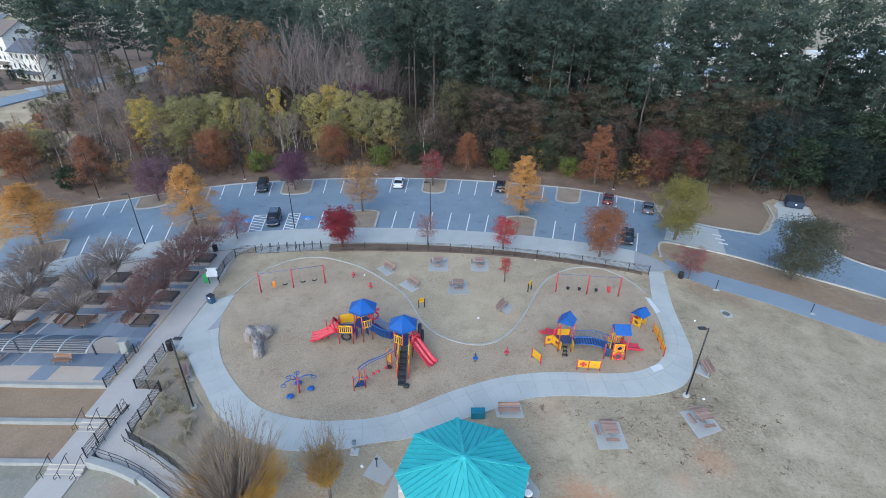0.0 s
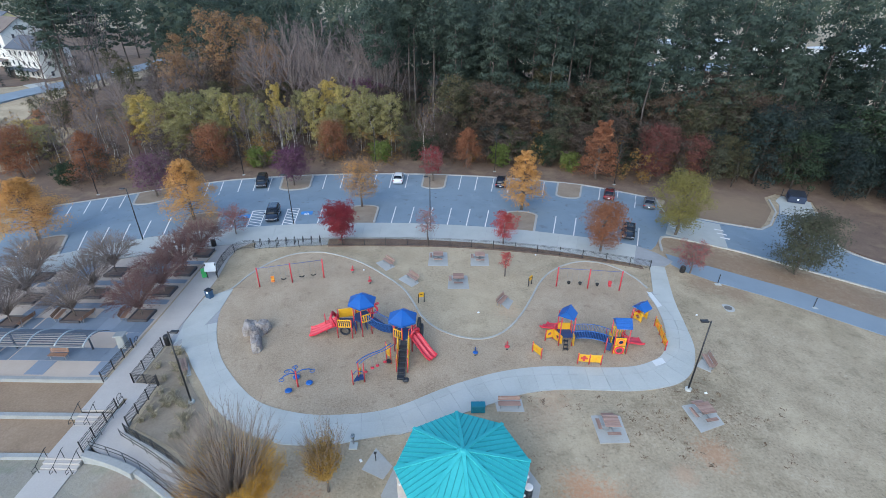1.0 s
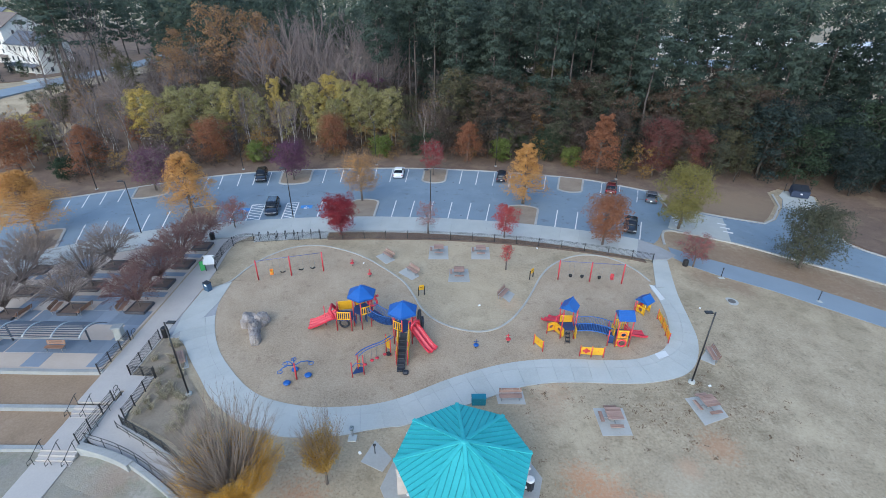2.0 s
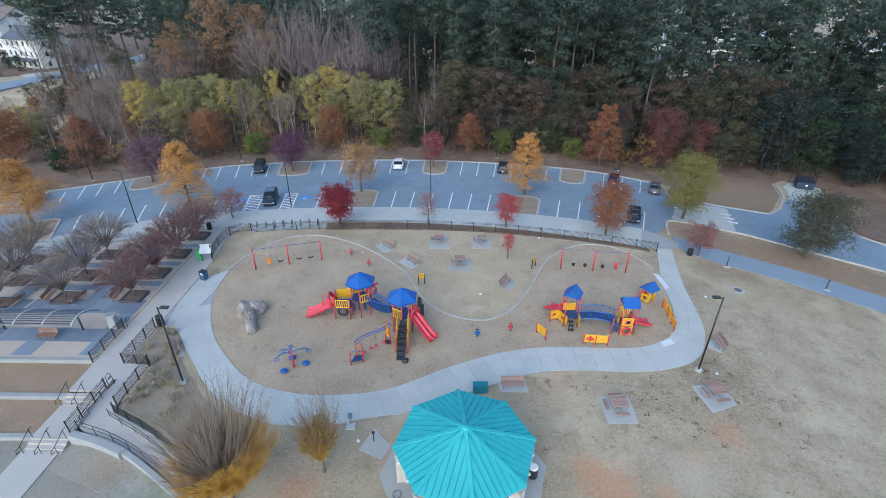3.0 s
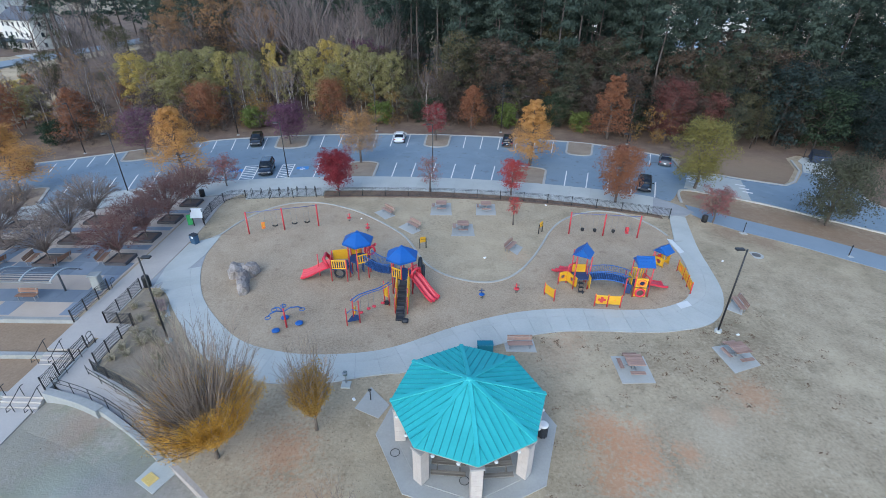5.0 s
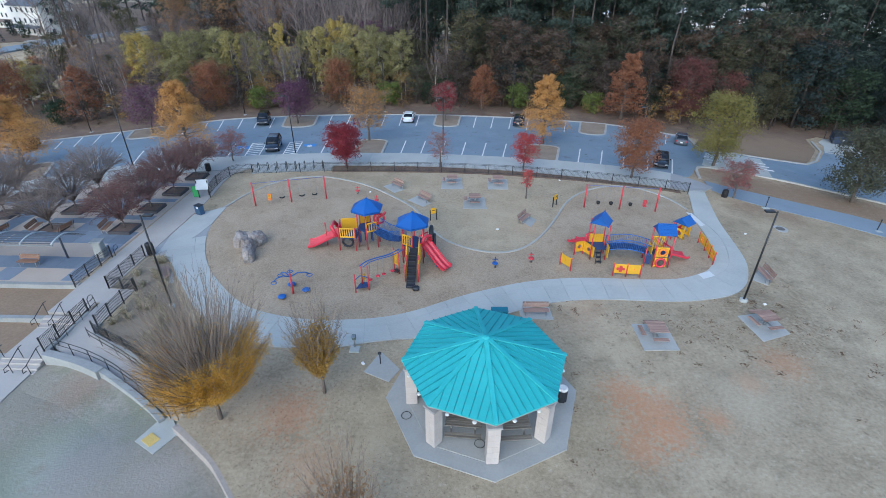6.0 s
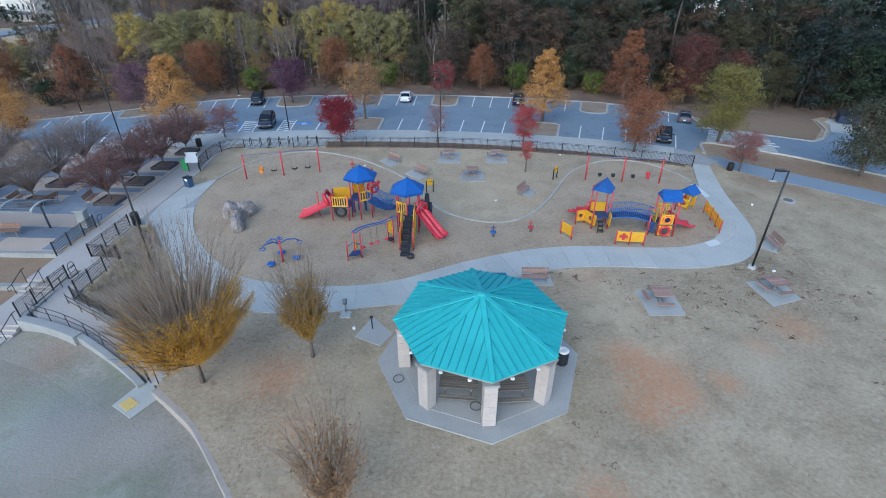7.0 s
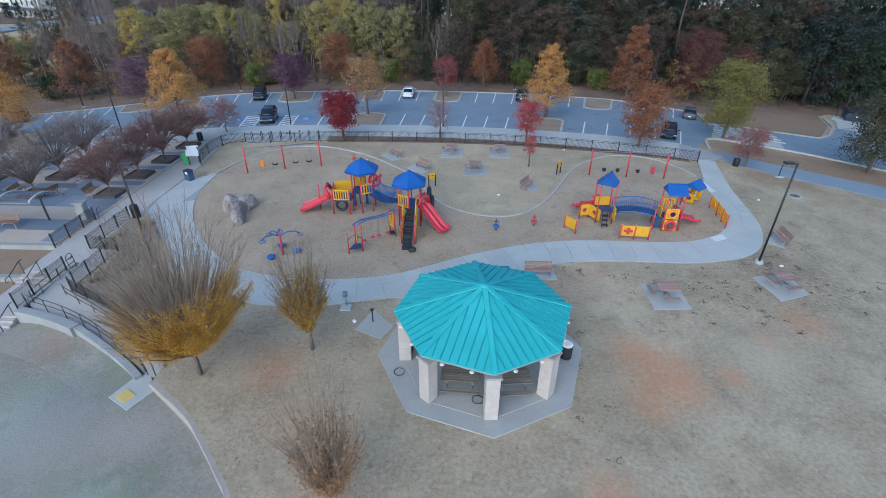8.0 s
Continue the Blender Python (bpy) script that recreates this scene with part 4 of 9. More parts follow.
def island(a0, a1, r0, r1, outward):
    """A kerbed planting island with rounded nose."""
    mid = (a0 + a1) / 2
    pts = [polar(a0, r0)] + [polar(mid + (a0 - mid) * math.cos(k * math.pi / 8), r1 + (1.0 if r1 > r0 else -1.0) * 1.2 * math.sin(k * math.pi / 8) - (1.2 if r1 > r0 else -1.2)) for k in range(9)] + [polar(a1, r0)]
    isl = sheet("planting_island", pts, ISLAND, 0.12, skirt=0.2, label="kerbed car-park island with bare brown soil", category="island", step=1.5)
    b = Build()
    b.sweep(on_land([Vector((*p, 0)) for p in pts]), [(-0.16, 0.17), (0.16, 0.17), (0.16, -0.2), (-0.16, -0.2)])
    part("island_kerb", b, KERBMAT, isl)


ISLAND = material("island_soil", [(0.21, 0.16, 0.115), (0.27, 0.21, 0.155), (0.33, 0.265, 0.20)], 0.6, 6.0, rough=0.95, bump=0.5)
for a0, a1 in ((-18.0, -15.3), (-4.1, -1.65), (9.95, 12.6), (-29.4, -26.9)):
    island(a0, a1, R_KERB, R_FRONT + 0.3, True)
for a0, a1 in ((-23.1, -20.4), (-11.15, -8.5), (1.75, 3.85), (13.95, 16.0)):
    island(a0, a1, R_END, R_BACK - 0.1, False)

sheet("asphalt_path", [(28.15, 54.0), (30.6, 52.5), (35.9, 49.85), (40.9, 47.35), (45.7, 44.1), (54, 38.4), (70, 27.5), (68, 24.5), (52, 35.2), (43.3, 40.9), (40.7, 42.6), (36.5, 45.35), (31.6, 47.75), (28.9, 49.6), (27.75, 51.2)], PATHASPHALT, 0.04, step=3.0, label="smooth blue-grey asphalt footpath across the lawn", category="path")

# plaza of tan and slate pavers
plaza = sheet("plaza", [(-88, 29.9), (-29.3, 29.9), (-29.3, 40.0), (-29.6, 52.4), (-33.4, 53.4)] + flat(arc(-17.6, -32, R_WALK - 0.05, 14)) + [(-88, 30)], TAN, 0.02, step=4.0, label="plaza paved in tan and slate-blue bands", category="plaza")


def bands(x0, x1, y0, y1):
    n = max(1, round((x1 - x0) / 1.6))
    m = max(1, round((y1 - y0) / 1.6))
    for i in range(n):
        for j in range(m):
            cx, cy = x0 + (i + 0.5) * (x1 - x0) / n, y0 + (j + 0.5) * (y1 - y0) / m
            b = Build()
            b.box((cx, cy, land(cx, cy) + 0.0), ((x1 - x0) / n - 0.012, (y1 - y0) / m - 0.012, 0.07))
            part("paver", b, SLATE, plaza)


for x0, x1, y0, y1 in ((-50, -29.5, 36.0, 38.2), (-46, -29.5, 31.9, 33.7), (-36.6, -34.9, 30.1, 31.88), (-30.9, -29.5, 30.2, 31.88), (-30.9, -29.5, 33.72, 35.98), (-35.6, -33.2, 38.22, 50.5), (-33.18, -29.7, 40.7, 41.6), (-33.18, -29.7, 44.8, 45.6), (-33.18, -29.7, 49.0, 49.8), (-48, -35.62, 44.2, 45.2), (-43.6, -41.2, 38.22, 44.18), (-43.6, -41.2, 45.22, 49.0), (-41.18, -35.62, 39.8, 40.8)):
    bands(x0, x1, y0, y1)

IRON = material("worn_cast_iron", shades((0.16, 0.15, 0.14), 0.25), 2.0, 14.0, rough=0.7, metal=0.3, bump=0.1)

# ---- picnic shelter ----
GX, GY = 1.36, 19.72


def octagon(r, z, turn=0.0):
    return [(r * math.cos(radians(-85 + turn + 45 * k)), r * math.sin(radians(-85 + turn + 45 * k)), z) for k in range(8)]


sheet("shelter_slab", [(GX + x, GY + 0.3 + y) for x, y, _ in octagon(5.42, 0)], PADCONCRETE, 0.08, skirt=0.3, label="eight-sided grey concrete slab under the picnic shelter", category="slab", step=20)
sheet("shelter_floor", [(GX + x, GY + y) for x, y, _ in octagon(4.2, 0)], PADCONCRETE, 0.115, skirt=0.06, label="inner concrete floor of the picnic shelter", category="slab", step=20)
shelter = thing("picnic_shelter", pose(GX, GY, 0.1), "eight-sided picnic shelter with a teal metal roof on stone piers", "shelter")
EAVE, TOP, RE = 3.0, 4.42, 4.38
corners = octagon(RE, EAVE)
ROOFV = [Vector(c) for c in corners]
apex = Vector((0, 0, TOP))
for k in range(8):
    a, c = ROOFV[k], ROOFV[(k + 1) % 8]
    b = Build()
    b.prism([a, c, apex], (0, 0, -0.06))
    panel = part("roof_panel", b, TEAL, shelter)
    mid = (a + c) / 2
    along = (c - a).normalized()
    half = (c - a).length / 2
    up = (apex - mid)
    nrm = along.cross(up).normalized()
    for s in range(-4, 5):
        off = s * 0.385
        if abs(off) > half - 0.1:
            continue
        f = 1 - abs(off) / half
        p0 = mid + along * off - nrm * 0.01 + up * 0.004
        p1 = p0 + up * (f * 0.985)
        bb = Build()
        bb.prism([p0 - along * 0.024, p0 + along * 0.024, p0 + along * 0.016 + nrm * 0.06, p0 - along * 0.016 + nrm * 0.06], p1 - p0)
        part("seam", bb, TEALSEAM, panel)
for k in range(8):
    a = ROOFV[k]
    d = (apex - a)
    side = d.cross(Vector((0, 0, 1))).normalized() * 0.13
    n2 = side.cross(d).normalized()
    n2 = n2 if n2.z > 0 else -n2
    b = Build()
    b.prism([a - side + n2 * 0.02, a + side + n2 * 0.02, a + side * 0.85 + n2 * 0.07, a - side * 0.85 + n2 * 0.07], d)
    part("hip_cap", b, TEAL, shelter)
    c = ROOFV[(k + 1) % 8]
    mid, along = (a + c) / 2, (c - a)
    b = Build()
    b.box((mid.x * 0.985, mid.y * 0.985, EAVE - 0.11), (along.length, 0.05, 0.1), rz=math.degrees(math.atan2(along.y, along.x)))
    part("fascia", b, CAPSTONE, shelter)
    for f in (0.3, 0.7):
        q = a.lerp(c, f)
        part("eave_light", Build().lathe((q.x * 1.0, q.y * 1.0, EAVE - 0.27), [(0.02, 0), (0.1, 0.02), (0.11, 0.06), (0.05, 0.09)], 10), TRIM, shelter)
part("soffit", Build().prism(octagon(RE * 0.97, EAVE - 0.2), (0, 0, 0.03)), SOFFIT, shelter)
part("finial", Build().lathe((0, 0, TOP - 0.03), [(0.26, 0), (0.22, 0.07), (0.06, 0.1), (0.02, 0.105)], 8), TEAL, shelter)
for k, (x, y, _) in enumerate(octagon(3.92, 0)):
    ang = -85 + 45 * k
    pier = part("pier", Build().box((x, y, 1.27), (0.56, 0.56, 2.5), rz=ang, bevel=0.02), CAPSTONE, shelter, "square pier of rough pale limestone")
    m = pose(x, y, 0, 0, 0, ang)
    for c in range(6):
        for s in range(4):
            n = m @ pose(0, 0, 0.02 + 0.413 * c + 0.2065, 0, 0, 90 * s)
            wide = 0.32 if (c + s) % 2 else 0.25
            for off, w in ((-0.3 + wide / 2, wide), (-0.3 + wide + (0.6 - wide) / 2, 0.6 - wide)):
                bb = Build()
                bb.box((0.288, off * 0.98, 0), (0.035, w - 0.006, 0.409), bevel=0.006)
                bb.bm.transform(n)
                part("stone", bb, STONE, pier)
    part("pier_cap", Build().box((x, y, 2.57), (0.74, 0.74, 0.12), rz=ang, bevel=0.02), CAPSTONE, shelter)
    part("post", Build().box((x, y, 2.76), (0.16, 0.16, 0.36), rz=ang), TRIM, shelter)


# ---- picnic tables and benches ----
def picnic_table(m, top, frame_, label, group, length=1.85):
    t = thing("picnic_table", m, label, "picnic table", group)
    for k in range(6):
        part("board", Build().box((0, (k - 2.5) * 0.155, 0.76), (length, 0.145, 0.04), bevel=0.006), top, t)
    for s in (-1, 1):
        for k in range(2):
            part("seat_board", Build().box((0, s * (0.66 + 0.15 * k), 0.45), (length, 0.14, 0.04), bevel=0.006), top, t)
        part("cross_beam", Build().box((s * length * 0.33, 0, 0.41), (0.07, 1.68, 0.05)), frame_, t)
        part("leg", Build().box((s * length * 0.33, 0.3, 0.37), (0.07, 0.07, 0.78), rx=22), frame_, t)
        part("leg", Build().box((s * length * 0.33, -0.3, 0.37), (0.07, 0.07, 0.78), rx=-22), frame_, t)
    return t


def square_table(m, top, frame_, label, group):
    """A square table on a pedestal, with a short bench on three of its sides."""
    t = thing("picnic_table", m, label, "picnic table", group)
    for k in range(7):
        part("board", Build().box((0, (k - 3) * 0.165, 0.76), (1.2, 0.15, 0.045), bevel=0.008), top, t)
    part("pedestal", Build().box((0, 0, 0.37), (0.16, 0.16, 0.74)), frame_, t)
    for s in (-1, 1):
        part("top_bearer", Build().box((s * 0.38, 0, 0.72), (0.06, 1.0, 0.05)), frame_, t)
    for x, y, turn in ((-0.92, 0, 90), (0, -0.92, 0), (0, 0.92, 0)):
        c, n = Vector((x, y, 0)), Vector((-y, x, 0)).normalized()
        for k in (-0.075, 0.075):
            p = c * (1 + k / 0.92)
            part("seat_board", Build().box((p.x, p.y, 0.45), (1.0, 0.135, 0.045), rz=turn, bevel=0.008), top, t)
        part("seat_arm", Build().tube([(x * 0.08, y * 0.08, 0.3), (x * 0.6, y * 0.6, 0.32), (x, y, 0.42)], 0.035, 6), frame_, t)
    return t


def park_bench(m, slat, label, group, length=1.8):
    t = thing("bench", m, label, "bench", group)
    for k in range(4):
        part("seat_slat", Build().box((0, -0.2 + 0.125 * k, 0.44), (length, 0.11, 0.035), bevel=0.005), slat, t)
    for k in range(3):
        part("back_slat", Build().box((0, 0.27 + 0.035 * k, 0.58 + 0.13 * k), (length, 0.03, 0.115), rx=-14, bevel=0.005), slat, t)
    for s in (-1, 1):
        part("leg", Build().box((s * length * 0.4, -0.15, 0.21), (0.05, 0.05, 0.44)), GREYMETAL, t)
        part("leg", Build().box((s * length * 0.4, 0.2, 0.21), (0.05, 0.05, 0.44)), GREYMETAL, t)
        part("back_support", Build().box((s * length * 0.4, 0.3, 0.66), (0.05, 0.04, 0.5), rx=-14), GREYMETAL, t)
    return t


def slab_pad(name, pts, label, mat_=None):
    return sheet(name, pts, mat_ or PADCONCRETE, 0.035, skirt=0.2, label=label, category="pad", step=20)


def rect(cx, cy, w, d, turn):
    m = pose(cx, cy, 0, 0, 0, turn)
    return [tuple((m @ Vector((x, y, 0)))[:2]) for x, y in ((-w / 2, -d / 2), (w / 2, -d / 2), (w / 2, d / 2), (-w / 2, d / 2))]


PAD_LABEL = "square pale concrete pad in the lawn"
TABLE_PADS = (((11.7, 26.75), (11.77, 24.11), (14.02, 24.22), (14.03, 26.8)), ((19.35, 27.95), (19.77, 25.28), (21.96, 26.15), (21.75, 28.5)), ((-2.3, 49.5), (0.14, 49.55), (0.0, 52.9), (-2.25, 52.8)), ((2.88, 49.65), (5.14, 49.7), (5.2, 52.7), (2.97, 52.65)), ((0.13, 44.55), (2.58, 44.6), (2.42, 47.4), (0.28, 47.35)))
for q in TABLE_PADS:
    slab_pad("table_pad", q, PAD_LABEL)
    cx, cy = sum(p[0] for p in q) / 4, sum(p[1] for p in q) / 4
    turn = 12 if cx > 18 else 1
    square_table(pose(cx, cy + 0.1, land(cx, cy) + 0.035, 0, 0, turn), WOOD, GREYMETAL, "square pedestal picnic table with weathered reddish boards on a concrete pad", "picnic tables on pads")
for q in (((-8.71, 50.0), (-7.23, 48.2), (-6.26, 49.2), (-7.72, 50.9)), ((-5.58, 46.4), (-3.9, 44.8), (-3.12, 45.7), (-4.63, 47.6)), ((5.5, 42.4), (6.57, 40.8), (7.3, 42.4), (6.2, 43.5)), ((22.65, 32.7), (23.63, 31.96), (25.0, 34.25), (24.15, 34.3)), ((4.2, 28.1), (4.3, 27.0), (6.5, 27.0), (6.4, 28.4)), ((-24.15, 32.2), (-22.75, 30.0), (-22.0, 30.4), (-23.5, 32.7))):
    slab_pad("bench_pad", q, "small pale concrete bench pad")
for cx, cy, turn in ((-7.15, 49.75, -47), (-3.95, 46.3, -47), (6.05, 42.0, 58), (23.75, 33.0, -93), (5.3, 27.45, 2), (-23.0, 31.2, 125)):
    park_bench(pose(cx, cy, land(cx, cy) + 0.035, 0, 0, turn), WOOD, "park bench with weathered reddish slats on a concrete pad", "lawn benches")
for x, y, turn in ((0.32, 17.5, -3), (2.75, 17.45, 6), (0.9, 21.0, 5)):
    picnic_table(pose(x, y, 0.118, 0, 0, turn), GREYWOOD, GREYWOOD, "grey weathered picnic table under the shelter", "shelter tables", 1.85)
# ground rings, grill and bin by the shelter
slab_pad("grill_pad", [(-5.65, 21.5), (-4.05, 20.75), (-3.5, 21.8), (-4.9, 23.3)], "concrete pad for the grill")
grill = thing("grill", pose(-4.75, 22.2, 0.035), "small black pedestal grill on a concrete pad", "grill")
part("pedestal", Build().cyl((0, 0, 0), (0, 0, 0.8), 0.035), BLACKMETAL, grill)
part("fire_box", Build().box((0, 0, 0.86), (0.2, 0.16, 0.12), bevel=0.02), BLACKMETAL, grill)
for x, y, z in ((-2.75, 18.3, 0.09), (1.15, 16.65, 0.125)):
    ring = Build()
    ring.tube([(0.26 * math.cos(k * math.pi / 10), 0.26 * math.sin(k * math.pi / 10), 0) for k in range(20)], 0.018, 5, closed=True)
    ob = new("cable_ring", finish(ring.bm, "cable_ring", BLACKMETAL))
    ob.matrix_basis = pose(x, y, z + 0.015)
    tagged(ob, "dark steel ring lying on the concrete", "ring", "steel rings")


def drum(m, body, label, lid=None, category="litter bin", r=0.29, h=0.85):
    t = thing("litter_bin", m, label, category)
    part("body", Build().lathe((0, 0, 0), [(r * 0.86, 0), (r, 0.06), (r, h * 0.96), (r * 0.95, h)], 14), body, t)
    for k in range(10):
        a = k * math.pi / 5
        part("slat", Build().box((r * 1.02 * math.cos(a), r * 1.02 * math.sin(a), h * 0.5), (0.02, 0.09, h * 0.9), rz=math.degrees(a)), body, t)
    part("lid", Build().lathe((0, 0, h), [(r * 1.02, 0), (r * 1.05, 0.05), (r * 0.6, 0.13), (r * 0.5, 0.1)], 14), lid or body, t)
    return t


drum(pose(5.75, 19.75, 0.1), DARKPL, "dark bin with a white liner beside a shelter pier", WHITEPLASTIC)
drum(pose(-2.5, 19.75, 0.12), DARKPL, "black bin in the shelter behind a pier")
drum(pose(-26.0, 34.3, 0.08), BLACKMETAL, "black slatted litter bin at the walkway's edge", h=1.0)
drum(at(28.4, 49.5, 0.0), BLACKMETAL, "black litter bin beside the asphalt path", h=0.72)
drum(pose(-30.2, 53.6, 0.08), BLACKMETAL, "black litter bin by the plaza")
bins = thing("recycling_bin", pose(-25.6, 42.1, 0.06, 0, 0, -25), "blue recycling bin with a dark lid at the path's corner", "recycling bin")
part("body", Build().box((0, 0, 0.46), (0.66, 0.54, 0.92), taper=1.08, bevel=0.04), BINBLUE, bins)
part("lid", Build().box((0, 0.02, 0.96), (0.76, 0.62, 0.09), bevel=0.03), DARKPL, bins)
part("liner", Build().box((0.12, -0.26, 0.78), (0.3, 0.12, 0.22), bevel=0.03), WHITEPLASTIC, bins)
bench_teal = thing("utility_cabinet", pose(2.75, 27.0, 0.03, 0, 0, 2), "dark teal steel cabinet beside the concrete path", "cabinet")
part("body", Build().box((0, 0, 0.36), (1.1, 0.5, 0.72), bevel=0.02), TEALPL, bench_teal)
part("lid", Build().box((0, 0, 0.75), (1.16, 0.55, 0.06), bevel=0.02), TEALPL, bench_teal)
for k in range(4):
    part("rib", Build().box((-0.42 + 0.28 * k, -0.26, 0.36), (0.04, 0.03, 0.6)), TEALPL, bench_teal)
fountain = thing("drinking_fountain", pose(-6.6, 23.55, 0.02), "grey-green drinking fountain on a small concrete foot", "drinking fountain")
part("foot", Build().box((0.02, -0.12, 0.0), (0.62, 0.6, 0.14), bevel=0.02), CONCRETE, fountain)
part("pedestal", Build().cyl((0, 0.05, 0), (0, 0.05, 0.95), 0.05, 0.045), GREYMETAL, fountain)
part("cabinet", Build().box((0, 0.05, 0.86), (0.24, 0.22, 0.34), taper=1.08, bevel=0.03), TEALGREY, fountain)
part("bowl", Build().lathe((0, -0.1, 0.94), [(0.06, 0), (0.14, 0.07), (0.15, 0.11), (0.09, 0.08)], 12), GREYMETAL, fountain)
manhole = thing("manhole_cover", at(30.4, 42.4, 0.0), "pale concrete manhole ring with an iron cover in the lawn", "manhole cover")
part("collar", Build().lathe((0, 0, -0.05), [(0.72, 0), (0.72, 0.07), (0.68, 0.08)], 20), PADCONCRETE, manhole)
part("cover", Build().lathe((0.05, 0, 0.05), [(0.4, 0), (0.4, 0.015), (0.36, 0.02)], 18), IRON, manhole)
for x, y in ((26.2, 40.6), (22.0, 29.4), (-9.9, 48.3), (3.4, 40.2), (11.2, 52.6), (-5.83, 22.2)):
    ob = new("valve_box", finish(Build().box((0, 0, 0.04), (0.24, 0.17, 0.1), bevel=0.02).bm, "valve_box", WHITEPLASTIC))
    ob.matrix_basis = at(x, y, 0.0, x * 9)
    tagged(ob, "small white plastic valve box lid in the ground", "valve box", "valve boxes")
for x, y in ((31.8, 47.5), (40.9, 44.0)):
    t = thing("path_bollard", at(x, y), "low dark path bollard on a concrete footing", "bollard", "path bollards")
    part("footing", Build().box((-0.1, -0.25, 0.02), (0.7, 0.4, 0.08)), CONCRETE, t)
    part("post", Build().cyl((0, 0, 0), (0, 0, 1.1), 0.045), BLACKMETAL, t)
    part("head", Build().lathe((0, 0, 1.1), [(0.07, 0), (0.07, 0.1), (0.03, 0.13)], 10), BLACKMETAL, t)

# ---- lamps ----
def lamp(x, y, h, turn, group, dz=0.0, label="tall black pole lamp with a flat box head"):
    t = thing("street_lamp", at(x, y, dz, turn), label, "street lamp", group)
    part("footing", Build().lathe((0, 0, -0.3), [(0.26, 0), (0.26, 0.5), (0.23, 0.53)], 12), CONCRETE, t)
    part("pole", Build().cyl((0, 0, 0.2), (0, 0, h), 0.075, 0.055, 8), BLACKMETAL, t)
    part("arm", Build().cyl((0, 0, h - 0.08), (0.3, 0, h - 0.02), 0.035, seg=6), BLACKMETAL, t)
    head = part("lamp_head", Build().box((0.52, 0, h), (0.6, 0.34, 0.13), bevel=0.03), BLACKMETAL, t)
    part("lens", Build().box((0.55, 0, h - 0.075), (0.42, 0.26, 0.02)), LENS, head)
    return t


lamp(20.65, 29.75, 7.25, 180, "lawn lamps")
lamp(-20.5, 27.3, 7.3, 0, "lawn lamps")
lamp(-40.3, 55.0, 7.4, 180, "car-park lamps")
lamp(-21.9, 60.6, 7.5, 180, "car-park lamps")
lamp(-2.5, 60.6, 7.5, 180, "car-park lamps")
lamp(21.2, 57.2, 7.4, 180, "car-park lamps")
for x, y in ((-59.5, 74.2), (-37.4, 82.0), (-13.7, 85.3), (8.5, 85.4), (29.4, 80.5)):
    lamp(x, y, 8.2, -90, "car-park lamps")

# ---- black fence along the sidewalk ----
def fence_run(pts, label, group, height=1.05, panel=2.4, pickets=True, dz=0.0, step=0.13, level=None, name="fence", handrail=False):
    t = thing(name, pose(0, 0, 0), label, "fence", group)
    line = [Vector(p) if len(p) == 3 else Vector((p[0], p[1], (land(p[0], p[1]) if level is None else level))) for p in pts]
    n_posts = spaced(line, panel)
    ends = [p for p, _ in n_posts] + [line[-1]]
    for p in ends:
        part("post", Build().box((p.x, p.y, p.z + height / 2 + dz), (0.07, 0.07, height + 0.12)), BLACKMETAL, t)
    for z in (0.12, height - 0.14, height):
        part("rail", Build().tube([(p.x, p.y, p.z + z + dz) for p in line], 0.018, 4), BLACKMETAL, t)
    if pickets:
        k = 0
        b = Build()
        for p, a in spaced(line, step):
            b.box((p.x, p.y, p.z + height / 2 + 0.02 + dz), (0.019, 0.019, height - 0.12))
            k += 1
        ob = part("picket_infill", b, BLACKMETAL, t)
        ob["kind"] = "stuff"
    return t


F_ARC = [Vector((*polar(a, R_FENCE + 0.062 * max(0.0, a)), 0)) for a in (-11.0 + 33.2 * k / 60 for k in range(61))]
fence_run(curve([(-26.85, 46.6), (-27.2, 49.0), (-27.2, 51.3), (-26.5, 52.9), (-25.0, 53.4)], 6)[:-1] + F_ARC, "long black picket fence between the playground and the sidewalk", "", 1.15, 2.8, True, 0.0)
SIGNM = Matrix.Translation((-27.0, 46.0, 0.05)) @ pose(0, 0, 0, 0, 0, 8)
sign = thing("notice_board", SIGNM, "white notice board on two posts beside the fence", "notice board")
for s in (-0.55, 0.55):
    part("post", Build().box((s, 0, 0.95), (0.08, 0.08, 1.9)), BLACKMETAL, sign)
part("board", Build().box((0, -0.06, 1.5), (1.25, 0.06, 1.05), rx=-28, bevel=0.01), BOARDWHITE, sign)
for k in range(4):
    part("text_bar", Build().box((-0.1, -0.28 + 0.115 * k, 1.08 + 0.2 * k), (0.9 - 0.15 * (k % 2), 0.02, 0.04), rx=-28), GREYMETAL, sign)
part("side_panel", Build().box((-0.85, -0.05, 0.75), (0.5, 0.06, 1.2), rz=20, bevel=0.01), SIGNGREEN, sign, "green side panel")

sheet("fence_litter_strip", [polar(a, R_FENCE - 0.3 + 0.062 * max(0.0, a)) for a in (-5.1 + 26.9 * k / 30 for k in range(31))] + flat(arc(21.6, -5.1, R_WALK + 0.02, 30)), WOODFLOOR, 0.04, skirt=0.15, label="strip of brown leaf litter between the fence and the sidewalk", category="ground")

